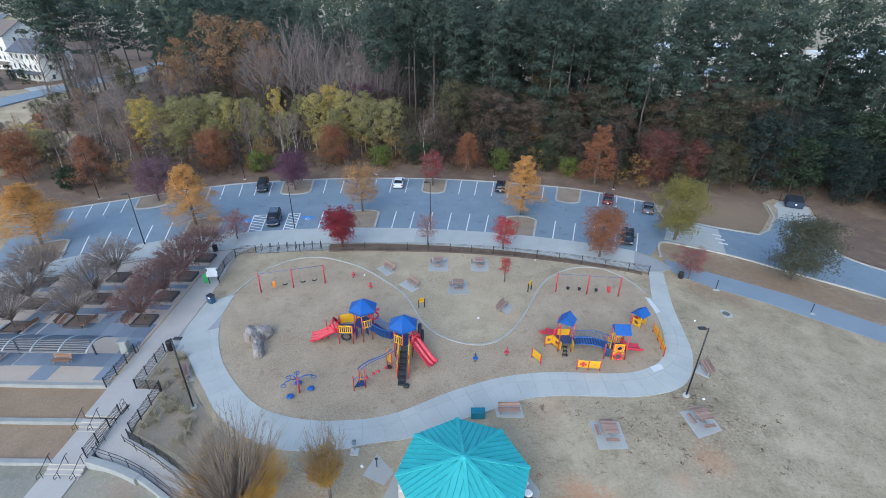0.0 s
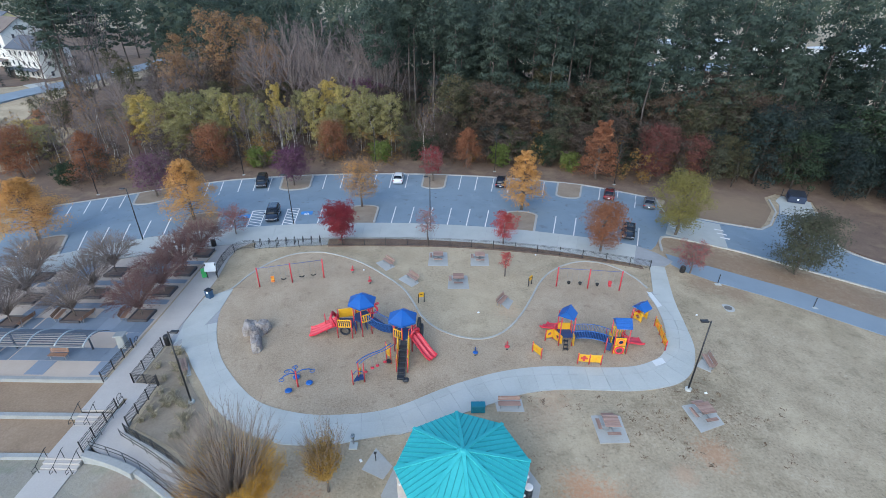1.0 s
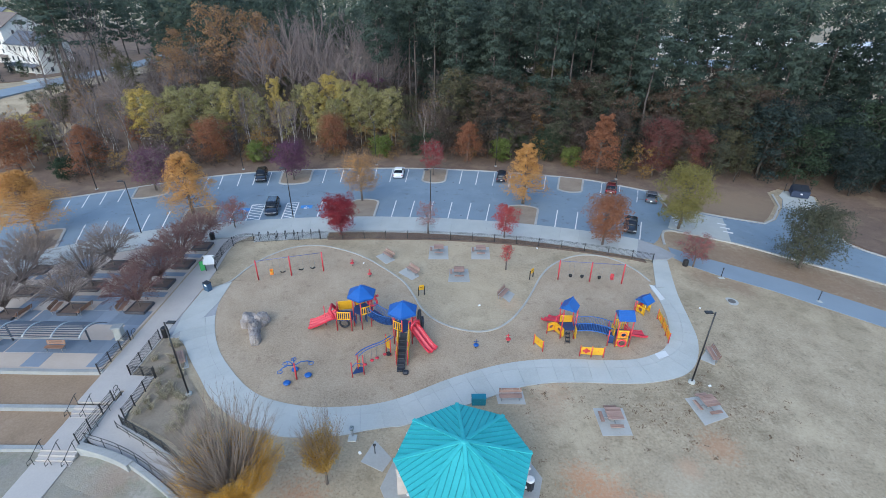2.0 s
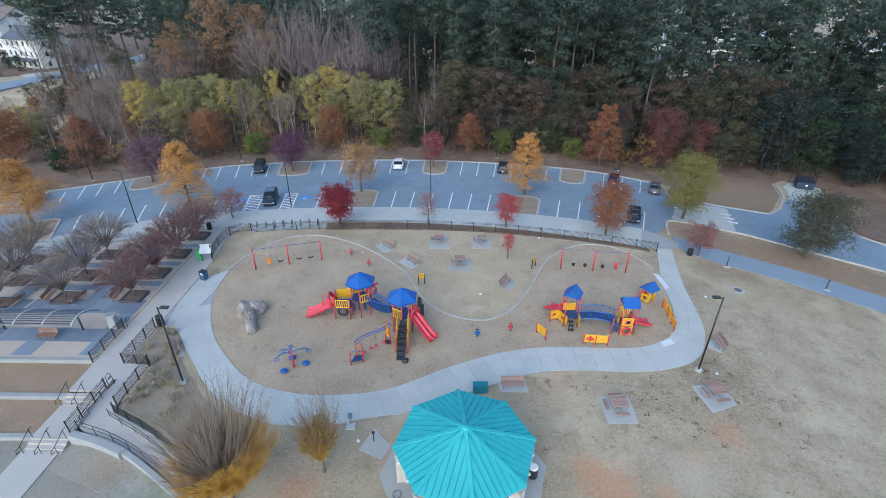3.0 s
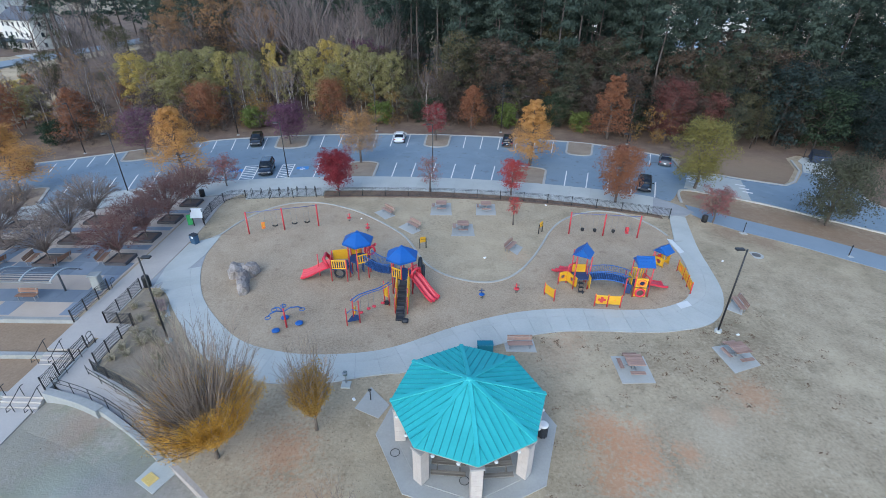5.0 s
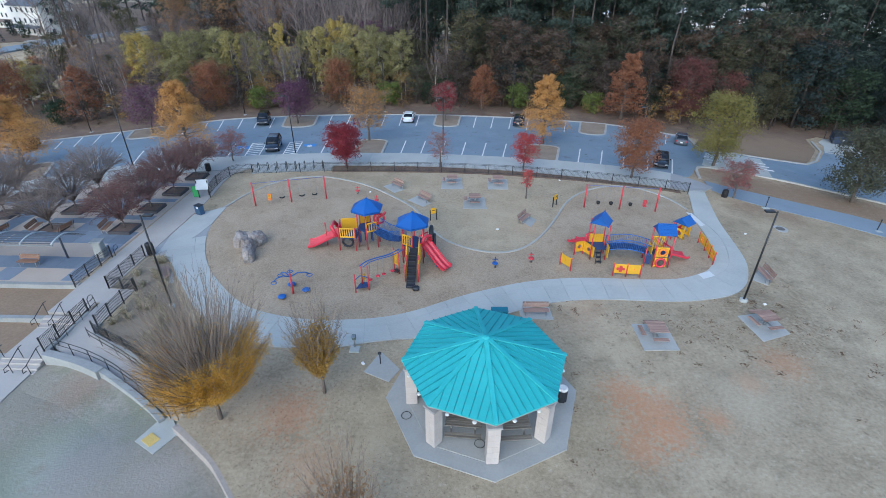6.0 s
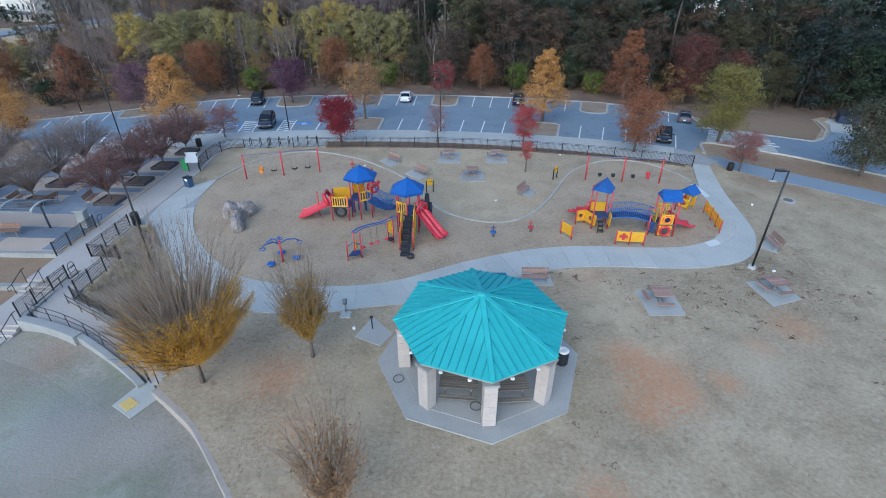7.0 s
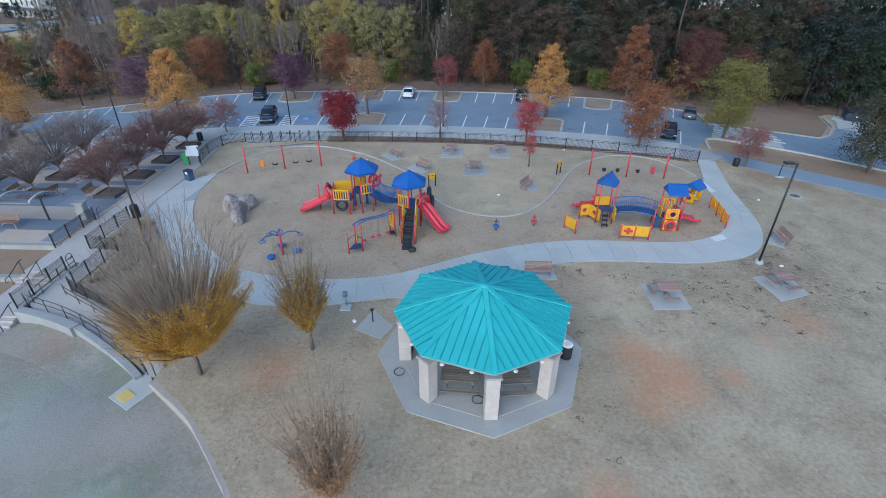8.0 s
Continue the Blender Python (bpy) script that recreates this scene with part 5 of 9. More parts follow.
# ---- bicycle racks by the sidewalk ----
rack_slab = sheet("rack_slab", flat(arc(-11.4, -5.2, R_FENCE + 0.15, 10)) + flat(arc(-5.2, -11.4, R_WALK + 0.1, 10)), CONCRETE, 0.12, skirt=0.2, label="concrete strip under the bicycle racks", category="pad")
for k in range(8):
    x, y = polar(-10.9 + 0.72 * k, R_FENCE + 0.65)
    b = Build()
    b.tube([(0, -0.35, 0)] + [(0, -0.35 * math.cos(i * math.pi / 8), 0.75 + 0.3 * math.sin(i * math.pi / 8)) for i in range(9)] + [(0, 0.35, 0)], 0.04, 6)
    ob = new("bicycle_rack", finish(b.bm, "bicycle_rack", BLACKMETAL))
    ob.matrix_basis = at(x, y, 0.1, 10)
    tagged(ob, "black hoop bicycle rack on the concrete strip", "bicycle rack", "bicycle racks")

# ---- railings of the walkway, stairs and ramp ----
RAILS = "railings of the walkway"
fence_run([(-29.1, 29.4, 0.05), (-29.1, 33.8, 0.05)], "black picket railing along the plaza's edge", RAILS, 1.05, 1.5, step=0.11, name="railing")
fence_run([(-26.4, 29.3, 0.05), (-26.4, 34.0, 0.05)], "black picket railing along the planting bed", RAILS, 1.05, 1.6, step=0.11, name="railing")
fence_run([(-26.4, 29.3, 0.05), (-24.2, 29.2, 0.05)], "black picket railing along the planting bed", RAILS, 1.05, 1.1, step=0.11, name="railing")
fence_run([(-24.15, 29.0, 0.1), (-24.1, 26.7, 0.1), (-24.1, 24.7, 0.1)], "black picket railing on the bed wall", RAILS, 1.05, 1.5, step=0.11, name="railing")
fence_run([(p.x, p.y, 0.16) for p in ramp_in[7:-4]], "black picket railing curving above the ramp", RAILS, 1.0, 1.6, step=0.11, name="railing")
fence_run([(-26.05, 26.5, 0.05), (-26.05, 24.4, 0.05), (-26.05, 22.4, 0.05)], "black picket railing between the stairs and the ramp", RAILS, 1.05, 1.4, step=0.11, name="railing")


def handrail(pts, label, group, h=0.9, gap=1.5):
    t = thing("handrail", pose(0, 0, 0), label, "handrail", group)
    line = [Vector(p) for p in pts]
    for z in (h, h * 0.55):
        part("rail", Build().tube([p + Vector((0, 0, z)) for p in line], 0.024, 5), BLACKMETAL, t)
    for p in [q for q, _ in spaced(line, gap)] + [line[-1]]:
        part("post", Build().cyl(p - Vector((0, 0, 0.1)), p + Vector((0, 0, h)), 0.024, seg=5), BLACKMETAL, t)
    return t


n_w = len(wall_pts)
handrail([(p.x + 0.35, p.y + 0.3, -0.02 - 0.95 * i / n_w) for i, p in enumerate(wall_pts)], "black two-bar handrail along the ramp's outer side", RAILS)
handrail([(p.x - 0.25, p.y - 0.25, -0.1 - 0.85 * i / len(ramp_in)) for i, p in enumerate(ramp_in[6:])], "black two-bar handrail along the ramp's inner side", RAILS, 0.85)
handrail([(-25.75, 27.0, 0.05), (-25.75, 23.2, -0.15)], "black two-bar handrail at the ramp's head", RAILS, 0.85)


def stair_rail(x, y, z, group):
    b = Build()
    b.tube([(x, y + 0.55, z + 0.9), (x, y + 0.35, z + 0.92), (x, y - 0.75, z + 0.42), (x, y - 1.05, z + 0.40), (x, y - 1.1, z + 0.15), (x, y - 0.85, z + 0.12)], 0.026, 6)
    b.cyl((x, y + 0.3, z - 0.1), (x, y + 0.3, z + 0.92), 0.024, seg=6)
    b.cyl((x, y - 0.7, z - 0.6), (x, y - 0.7, z + 0.44), 0.024, seg=6)
    ob = new("stair_handrail", finish(b.bm, "stair_handrail", BLACKMETAL))
    tagged(ob, "short black tube handrail on the steps", "handrail", group)


for x in (-28.75, -27.55):
    stair_rail(x, 25.85, 0.0, "stair handrails")
for x in (-28.75, -27.5, -26.35):
    stair_rail(x, 21.95, -0.5, "stair handrails")
for x, y, rz in ((-28.95, 34.0, 0), (-26.2, 26.9, 0)):
    b = Build()
    b.tube([(x, y, 0.0), (x, y, 0.75), (x, y + 0.15, 0.9), (x, y + 0.4, 0.9), (x, y + 0.55, 0.75), (x, y + 0.5, 0.55), (x, y + 0.2, 0.5)], 0.025, 6)
    tagged(new("rail_end_loop", finish(b.bm, "rail_end_loop", BLACKMETAL)), "looped black end of a handrail", "handrail")

# ---- plaza furniture ----
PLANTERDARK = material("dark_brick_planter", shades((0.075, 0.07, 0.075), 0.25), 1.5, 9.0, rough=0.85, bump=0.3)
PLANTERS = [(-31.0, 38.6), (-31.0, 43.0), (-30.8, 47.2), (-30.6, 51.6), (-37.6, 38.2), (-38.3, 42.4), (-38.7, 46.8), (-43.6, 37.4), (-45.0, 41.6), (-47.1, 46.0), (-50.6, 38.2), (-52.0, 42.6)]
for i, (x, y) in enumerate(PLANTERS):
    t = thing("planter", at(x, y, 0.0), "low dark brick planter with bark mulch", "planter", "plaza planters")
    for s in (-1, 1):
        part("side", Build().box((s * 0.92, 0, 0.15), (0.16, 1.9, 0.3), bevel=0.015), PLANTERDARK, t)
        part("side", Build().box((0, s * 0.87, 0.15), (1.66, 0.16, 0.3), bevel=0.015), PLANTERDARK, t)
    part("soil", Build().box((0, 0, 0.11), (1.7, 1.6, 0.22)), PLANTERSOIL, t)
for x, y, rz in ((-32.55, 38.5, 100), (-36.2, 38.0, -100), (-39.1, 38.2, 100), (-34.9, 32.2, 0), (-41.6, 32.3, 0), (-42.0, 37.4, -100), (-32.6, 42.9, 100)):
    park_bench(pose(x, y, land(x, y) + 0.04, 0, 0, rz), BENCHWOOD, "orange-brown slatted bench on the plaza", "plaza benches", 1.7)

RIBPALE = material("pale_painted_rib", shades((0.42, 0.44, 0.45), 0.1), 1.0, 9.0, rough=0.6, bump=0.05)
SLATBLUE = material("blue_grey_louvre_metal", shades((0.06, 0.072, 0.095), 0.2), 1.0, 9.0, rough=0.5, bump=0.0)
arbor = thing("arbor", pose(0, 0, 0), "low curved steel arbor with dark louvres over the plaza", "arbor")
ARB_Y0, ARB_DEPTH = 30.2, 3.3


def arbor_z(f):
    return 3.15 + 0.3 * math.sin(f * math.pi) - 0.95 * f * f


for k in range(9):
    x = -30.3 - 2.4 * k
    part("rib", Build().tube([(x - 0.35 * j / 10, ARB_Y0 + ARB_DEPTH * j / 10, arbor_z(j / 10) + 0.07) for j in range(11)], 0.075, 6), RIBPALE, arbor, "pale curved rib")
    if k % 3 == 1:
        part("column", Build().cyl((x, ARB_Y0 + ARB_DEPTH, 0), (x, ARB_Y0 + ARB_DEPTH, 2.2), 0.08), SLATBLUE, arbor)
for j in range(13):
    f = (j + 0.5) / 13
    part("louvre", Build().box((-40.0, ARB_Y0 + ARB_DEPTH * f, arbor_z(f) + 0.04), (19.4, 0.16, 0.025), rx=-12), SLATBLUE, arbor)
part("front_beam", Build().box((-40.0, ARB_Y0, 3.12), (19.6, 0.07, 0.1)), GREYMETAL, arbor)
pillar = thing("stone_pillar", pose(-30.0, 33.9, 0.03), "pale stone pillar at the arbor's end", "pillar")
part("shaft", Build().box((0, 0, 0.7), (0.8, 0.7, 1.4), taper=0.85, bevel=0.06), WALLSTONE, pillar)
part("cap", Build().box((0, 0, 1.46), (0.95, 0.8, 0.16), rz=6, bevel=0.05), WALLSTONE, pillar)


# ---- boulder ----
def boulder():
    """A forked stone: two cracked heads behind and a narrow foot in front, grown together."""
    bm = bmesh.new()
    for cx, cy, sx, sy, sz, turn, top in ((-0.75, 1.45, 0.8, 0.85, 1.0, 32, 0.78), (0.7, 1.55, 0.85, 0.8, 1.05, -25, 0.78), (0.35, 0.3, 0.62, 1.0, 1.0, 20, 0.85), (1.05, -0.85, 0.6, 0.9, 1.05, 24, 0.8)):
        made = bmesh.ops.create_icosphere(bm, subdivisions=3, radius=1.0)["verts"]
        m = pose(cx, cy, 0, 0, 0, turn)
        for v in made:
            p = v.co.copy()
            s = 1.0 / max(0.6, abs(p.x) ** 5 + abs(p.y) ** 5 + abs(p.z) ** 5) ** 0.2
            q = m @ Vector((p.x * sx * s, p.y * sy * s, max(p.z, -0.2) * sz * s))
            crease = abs(noise.noise(q * 1.1 + Vector((2, 7, 0))))
            n = noise.noise(q * 0.9) * 0.3 + noise.noise(q * 2.0 + Vector((5, 0, 0))) * 0.2 + noise.noise(q * 6.0) * 0.07 - 0.22 * max(0.0, 0.12 - crease) / 0.12
            q += p * n
            if q.z > top:
                q.z = top + (q.z - top) * 0.35 + 0.14 * noise.noise(q * 1.4)
            v.co = q
    ob = new("boulder", finish(bm, "boulder", ROCK))
    ob.matrix_basis = Matrix.Translation((-18.45, 35.1, 0.05)) @ Matrix.Diagonal((0.86, 1.06, 1.15, 1))
    tagged(ob, "large grey weathered climbing boulder in the mulch", "boulder")


boulder()

# ---- ornamental grass tufts in the bed ----
grng = np.random.default_rng(77)
blades = []
bed_pts = [(-25.6, 33.6), (-24.4, 33.2), (-23.4, 32.0), (-22.7, 30.2), (-20.7, 27.8), (-18.5, 25.5), (-15.9, 23.6), (-15.9, 21.0), (-18.0, 22.3), (-20.4, 23.6), (-22.4, 24.5), (-23.5, 25.0), (-23.6, 29.5), (-25.7, 29.7)]


def inside(x, y, poly):
    hit = False
    for (x0, y0), (x1, y1) in zip(poly, poly[1:] + poly[:1]):
        if (y0 > y) != (y1 > y) and x < (x1 - x0) * (y - y0) / (y1 - y0) + x0:
            hit = not hit
    return hit


for k in range(130):
    cx, cy = grng.uniform(-26, -15.5), grng.uniform(21, 33.8)
    if not inside(cx, cy, bed_pts):
        continue
    for j in range(34):
        a, s = grng.uniform(0, 6.28), grng.uniform(0.1, 0.5)
        base = Vector((cx + grng.normal() * 0.12, cy + grng.normal() * 0.12, 0.05))
        mid = base + Vector((math.cos(a) * s * 0.5, math.sin(a) * s * 0.5, grng.uniform(0.25, 0.5)))
        tip = mid + Vector((math.cos(a) * s * 0.9, math.sin(a) * s * 0.9, grng.uniform(-0.1, 0.2)))
        blades += [(base, mid, 0.02, 0.018), (mid, tip, 0.018, 0.006)]

BEAM = material("dull_blue_grey_beam", shades((0.13, 0.14, 0.24), 0.12), 1.5, 9.0, rough=0.5, bump=0.0)
# ---- playground equipment ----
def ring_pts(c, r, axis="y", n=18):
    out = []
    for k in range(n):
        a = 2 * math.pi * k / n
        u, v = r * math.cos(a), r * math.sin(a)
        out.append((c[0] + u, c[1], c[2] + v) if axis == "y" else ((c[0], c[1] + u, c[2] + v) if axis == "x" else (c[0] + u, c[1] + v, c[2])))
    return out


def swing_set(p0, p1, seats, label):
    t = thing("swing_set", pose(0, 0, 0), label, "swing set")
    a, c = Vector((*p0, 0)), Vector((*p1, 0))
    mid = (a + c) / 2
    d = (c - a).normalized()
    h = 2.45
    for p in (a, mid, c):
        part("post", Build().cyl((p.x, p.y, -0.1), (p.x, p.y, h + 0.1), 0.075, seg=10), RED, t)
    part("beam", Build().cyl((a.x, a.y, h), (c.x, c.y, h), 0.04, seg=8), BEAM, t, "dull blue-grey top beam")
    for f, kind in seats:
        p = a.lerp(c, f)
        seat_z = 0.62
        for s in (-0.24, 0.24):
            part("chain", Build().cyl((p.x + d.x * s * 1.2, p.y + d.y * s * 1.2, h), (p.x + d.x * s, p.y + d.y * s, seat_z + 0.1), 0.012, seg=4), CHAIN, t)
        rz = math.degrees(math.atan2(d.y, d.x))
        if kind == "belt":
            b = Build()
            b.tube([(-0.25, 0, 0.12), (-0.18, 0, 0.02), (0, 0, -0.03), (0.18, 0, 0.02), (0.25, 0, 0.12)], 0.07, 6)
            b.bm.transform(pose(p.x, p.y, seat_z, 0, 0, rz))
            part("swing_seat", b, RUBBER, t)
        elif kind == "bucket":
            b = Build()
            b.lathe((0, 0, -0.15), [(0.1, 0), (0.17, 0.1), (0.19, 0.3), (0.16, 0.3)], 10)
            b.bm.transform(pose(p.x, p.y, seat_z, 0, 0, rz))
            part("bucket_seat", b, RUBBER, t)
        else:
            b = Build()
            b.box((0, 0.02, 0.02), (0.36, 0.34, 0.1), bevel=0.04)
            b.box((0, 0.18, 0.3), (0.38, 0.09, 0.56), rx=-12, bevel=0.04)
            b.bm.transform(pose(p.x, p.y, seat_z - 0.1, 0, 0, rz))
            s = part("chair_seat", b, RED if kind == "red" else ORANGE, t, "moulded full-support swing seat")
            b = Build()
            b.tube([(-0.16, 0.08, 0.5), (-0.09, -0.1, 0.28), (0.09, -0.1, 0.28), (0.16, 0.08, 0.5)], 0.045, 6)
            b.bm.transform(pose(p.x, p.y, seat_z - 0.1, 0, 0, rz))
            part("harness", b, RED if kind == "red" else YELLOW, s)
    return t


swing_set((-20.95, 44.3), (-14.2, 46.4), [(0.21, "orange"), (0.38, "belt"), (0.66, "belt"), (0.84, "belt")], "three-post swing set with red posts and four seats")
swing_set((12.45, 45.4), (19.35, 44.75), [(0.19, "bucket"), (0.37, "bucket"), (0.64, "bucket"), (0.84, "red")], "three-post swing set with red posts and bucket seats")


def panel_holes(b, w, h, t, hole):
    """An upright panel in the xz plane with a square-cut round-ish opening."""
    n = 16
    outer = []
    for k in range(n):
        a = 2 * math.pi * k / n
        cx, cz = math.cos(a), math.sin(a)
        s = max(abs(cx), abs(cz))
        outer.append((cx / s * w / 2, cz / s * h / 2))
    inner = [(hole * math.cos(2 * math.pi * k / n), hole * math.sin(2 * math.pi * k / n)) for k in range(n)]
    rings = [[b.bm.verts.new((x, y, z)) for x, z in line] for y in (-t / 2, t / 2) for line in (outer, inner)]
    for p, q in ((rings[0], rings[1]), (rings[1], rings[3]), (rings[3], rings[2]), (rings[2], rings[0])):
        for k in range(n):
            j = (k + 1) % n
            b.bm.faces.new((p[k], p[j], q[j], q[k]))
    return b


def hex_roof(parent, c, r, z, rise, n=6):
    pts = [Vector((c[0] + r * math.cos(radians(30 + 360 / n * k)), c[1] + r * math.sin(radians(30 + 360 / n * k)), z)) for k in range(n)]
    top = Vector((c[0], c[1], z + rise))
    roof = None
    for k in range(n):
        a, d = pts[k], pts[(k + 1) % n]
        b = Build()
        m = (a + d) / 2
        m2 = m.lerp(top, 0.5) + Vector((0, 0, 0.07))
        a2, d2 = a.lerp(top, 0.5) + Vector((0, 0, 0.07)), d.lerp(top, 0.5) + Vector((0, 0, 0.07))
        b.prism([a, d, d2, a2], (0, 0, -0.05))
        b.prism([a2, d2, top], (0, 0, -0.05))
        b.prism([a, d, d - Vector((0, 0, 0.14)), a - Vector((0, 0, 0.14))], (m - Vector(c)).normalized() * -0.03)
        part("roof_panel", b, BLUEPL, parent)
    part("roof_knob", Build().lathe(tuple(top - Vector((0, 0, 0.05))), [(0.14, 0), (0.1, 0.09), (0.03, 0.12)], 8), BLUEPL, parent)


def slide(parent, top, foot, width, lanes, name="slide"):
    top, foot = Vector(top), Vector(foot)
    d = foot - top
    flat_d = Vector((d.x, d.y, 0)).normalized()
    side = Vector((flat_d.y, -flat_d.x, 0))
    pts = []
    for k in range(13):
        f = k / 12
        drop = 0.5 - 0.5 * math.cos(min(1.0, f * 1.08) * math.pi)
        drop = 0.35 * drop + 0.65 * min(1.0, max(0.0, (f - 0.06) / 0.82))
        pts.append(Vector((top.x + d.x * f, top.y + d.y * f, top.z + d.z * drop)))
    b = Build()
    half = width / 2
    sec = []
    n = 8 * lanes
    for k in range(n + 1):
        u = -half + width * k / n
        ph = (k / n * lanes) % 1.0
        sec.append((u, 0.16 * abs(math.cos(ph * math.pi)) ** 3))
    low = [(u, v - 0.06) for u, v in sec[::-1]]
    b.sweep(pts, [(-half - 0.07, 0.22), (-half - 0.03, 0.24)] + sec + [(half + 0.03, 0.24), (half + 0.07, 0.22), (half + 0.07, 0.05)] + low + [(-half - 0.07, 0.05)])
    s = part(name, b, REDPL, parent, "red moulded plastic slide")
    b = Build()
    for sgn in (-1, 1):
        b.cyl(tuple(top + side * sgn * half + Vector((0, 0, 0.0))), tuple(top + side * sgn * half + Vector((0, 0, 0.75))), 0.06)
    b.cyl(tuple(top - side * half + Vector((0, 0, 0.75))), tuple(top + side * half + Vector((0, 0, 0.75))), 0.06)
    part("slide_hood", b, REDPL, s)
    return s


big = thing("play_structure", pose(0, 0, 0.03), "two-tower play structure with blue roofs, red slides and yellow panels", "play structure")
T2, T1 = (-3.85, 34.45), (-7.95, 36.9)
DECK = 1.75
for c in (T1, T2):
    for k in range(6):
        x, y = c[0] + 0.95 * math.cos(radians(30 + 60 * k)), c[1] + 0.95 * math.sin(radians(30 + 60 * k))
        part("post", Build().cyl((x, y, -0.1), (x, y, 3.65), 0.055, seg=8), RED if k % 2 == 0 else BLUEDECK if c == T1 and k == 4 else RED, big)
    hexa = [(c[0] + 0.98 * math.cos(radians(30 + 60 * k)), c[1] + 0.98 * math.sin(radians(30 + 60 * k)), DECK) for k in range(6)]
    part("deck", Build().prism(hexa, (0, 0, -0.1)), BLUEDECK, big)
    hex_roof(big, (c[0], c[1], 0), 1.42, 3.55, 0.85)


def bar_panel(parent, p, q, z0, z1, mat_=YELLOW, solid=False):
    p, q = Vector((*p, 0)), Vector((*q, 0))
    d = q - p
    w = d.length
    rz = math.degrees(math.atan2(d.y, d.x))
    m = (p + q) / 2
    b = Build()
    h = z1 - z0
    place = pose(m.x, m.y, z0, 0, 0, rz)
    if solid:
        b.box((0, 0, h / 2), (w, 0.06, h), bevel=0.02)
        b.bm.transform(place)
        return part("guard_panel", b, mat_, parent)
    b.box((0, 0, h - 0.06), (w, 0.07, 0.13), bevel=0.02)
    b.bm.transform(place)
    panel = part("guard_panel", b, mat_, parent)
    b = Build()
    b.box((0, 0, 0.06), (w, 0.07, 0.13), bevel=0.02)
    b.bm.transform(place)
    part("lower_rail", b, mat_, panel)
    n = max(3, int(w / 0.2))
    for k in range(n + 1):
        b = Build()
        b.box((-w / 2 + 0.05 + (w - 0.1) * k / n, 0, h / 2), (0.085, 0.06, h - 0.1))
        b.bm.transform(place)
        part("bar", b, mat_, panel)
    return panel


def hx(c, k, r=0.97):
    return c[0] + r * math.cos(radians(30 + 60 * k)), c[1] + r * math.sin(radians(30 + 60 * k))


# tower two: stair climber in front, slide on the right, tube behind
bar_panel(big, hx(T2, 3), hx(T2, 4), DECK, DECK + 0.95)
bar_panel(big, (-4.2, 33.55), (-4.2, 32.3), DECK - 0.9, DECK + 0.35)
bar_panel(big, (-3.2, 33.55), (-3.2, 32.1), DECK - 1.0, DECK + 0.3)
for s in (-4.17, -3.23):
    part("rail_tube", Build().tube([(s, 33.5, DECK + 0.95), (s, 32.8, DECK + 0.75), (s, 32.35, DECK + 0.1), (s, 32.3, 0.0)], 0.045, 6), YELLOW, big)
    part("post", Build().cyl((s, 32.0, -0.1), (s, 32.0, 1.9), 0.05, seg=8), RED, big)
for s, y0, y1, z0, z1 in ((-4.2, 32.2, 31.3, 0.15, 1.4), (-3.2, 32.0, 31.25, 0.2, 1.5)):
    bar_panel(big, (s, y0), (s, y1), z0, z1)
    part("post", Build().cyl((s, y1 - 0.05, -0.1), (s, y1 - 0.05, z1 + 0.1), 0.05, seg=8), RED, big)
for k in range(6):
    z, y = DECK - 0.27 * (k + 1), 33.35 - 0.47 * (k + 1)
    part("climber_step", Build().box((-3.78, y, z), (0.6, 0.5, 0.1), bevel=0.03), DARKPL, big)
    part("riser", Build().box((-3.78, y - 0.22, z - 0.12), (0.58, 0.05, 0.2)), DARKPL, big)
part("climber_foot", Build().box((-3.3, 30.15, 0.14), (0.5, 0.5, 0.3), bevel=0.1), DARKPL, big)
part("climber_back", Build().prism([(-3.4, 33.4, DECK), (-4.0, 33.4, DECK), (-4.0, 30.6, 0.15), (-3.4, 30.6, 0.15)], (0, 0, -0.05)), DARKPL, big)
slide(big, (-3.0, 34.35, DECK), (-1.0, 32.75, 0.28), 0.95, 2)
part("slide_hood", Build().tube([(-3.05, 33.75, DECK + 0.1), (-2.98, 33.85, DECK + 0.55), (-2.72, 34.15, DECK + 0.72), (-2.46, 34.47, DECK + 0.55), (-2.4, 34.57, DECK + 0.1)], 0.13, 8), REDPL, big, "red moulded slide hood")
part("slide_leg", Build().cyl((-1.9, 33.45, 0), (-1.9, 33.45, 0.95), 0.04), BLUEPOLE, big)
part("tube_ring", Build().tube(ring_pts((-2.45, 35.5, DECK + 0.15), 0.62, "x"), 0.16, 8, closed=True), DARKPL, big, "black tube climber ring")
part("tube_ring", Build().tube(ring_pts((-2.2, 35.6, DECK - 0.5), 0.5, "x"), 0.13, 8, closed=True), DARKPL, big, "black tube climber ring")
part("tube_post", Build().cyl((-2.15, 36.0, 0), (-2.15, 36.0, 1.6), 0.05), BLUEPOLE, big)
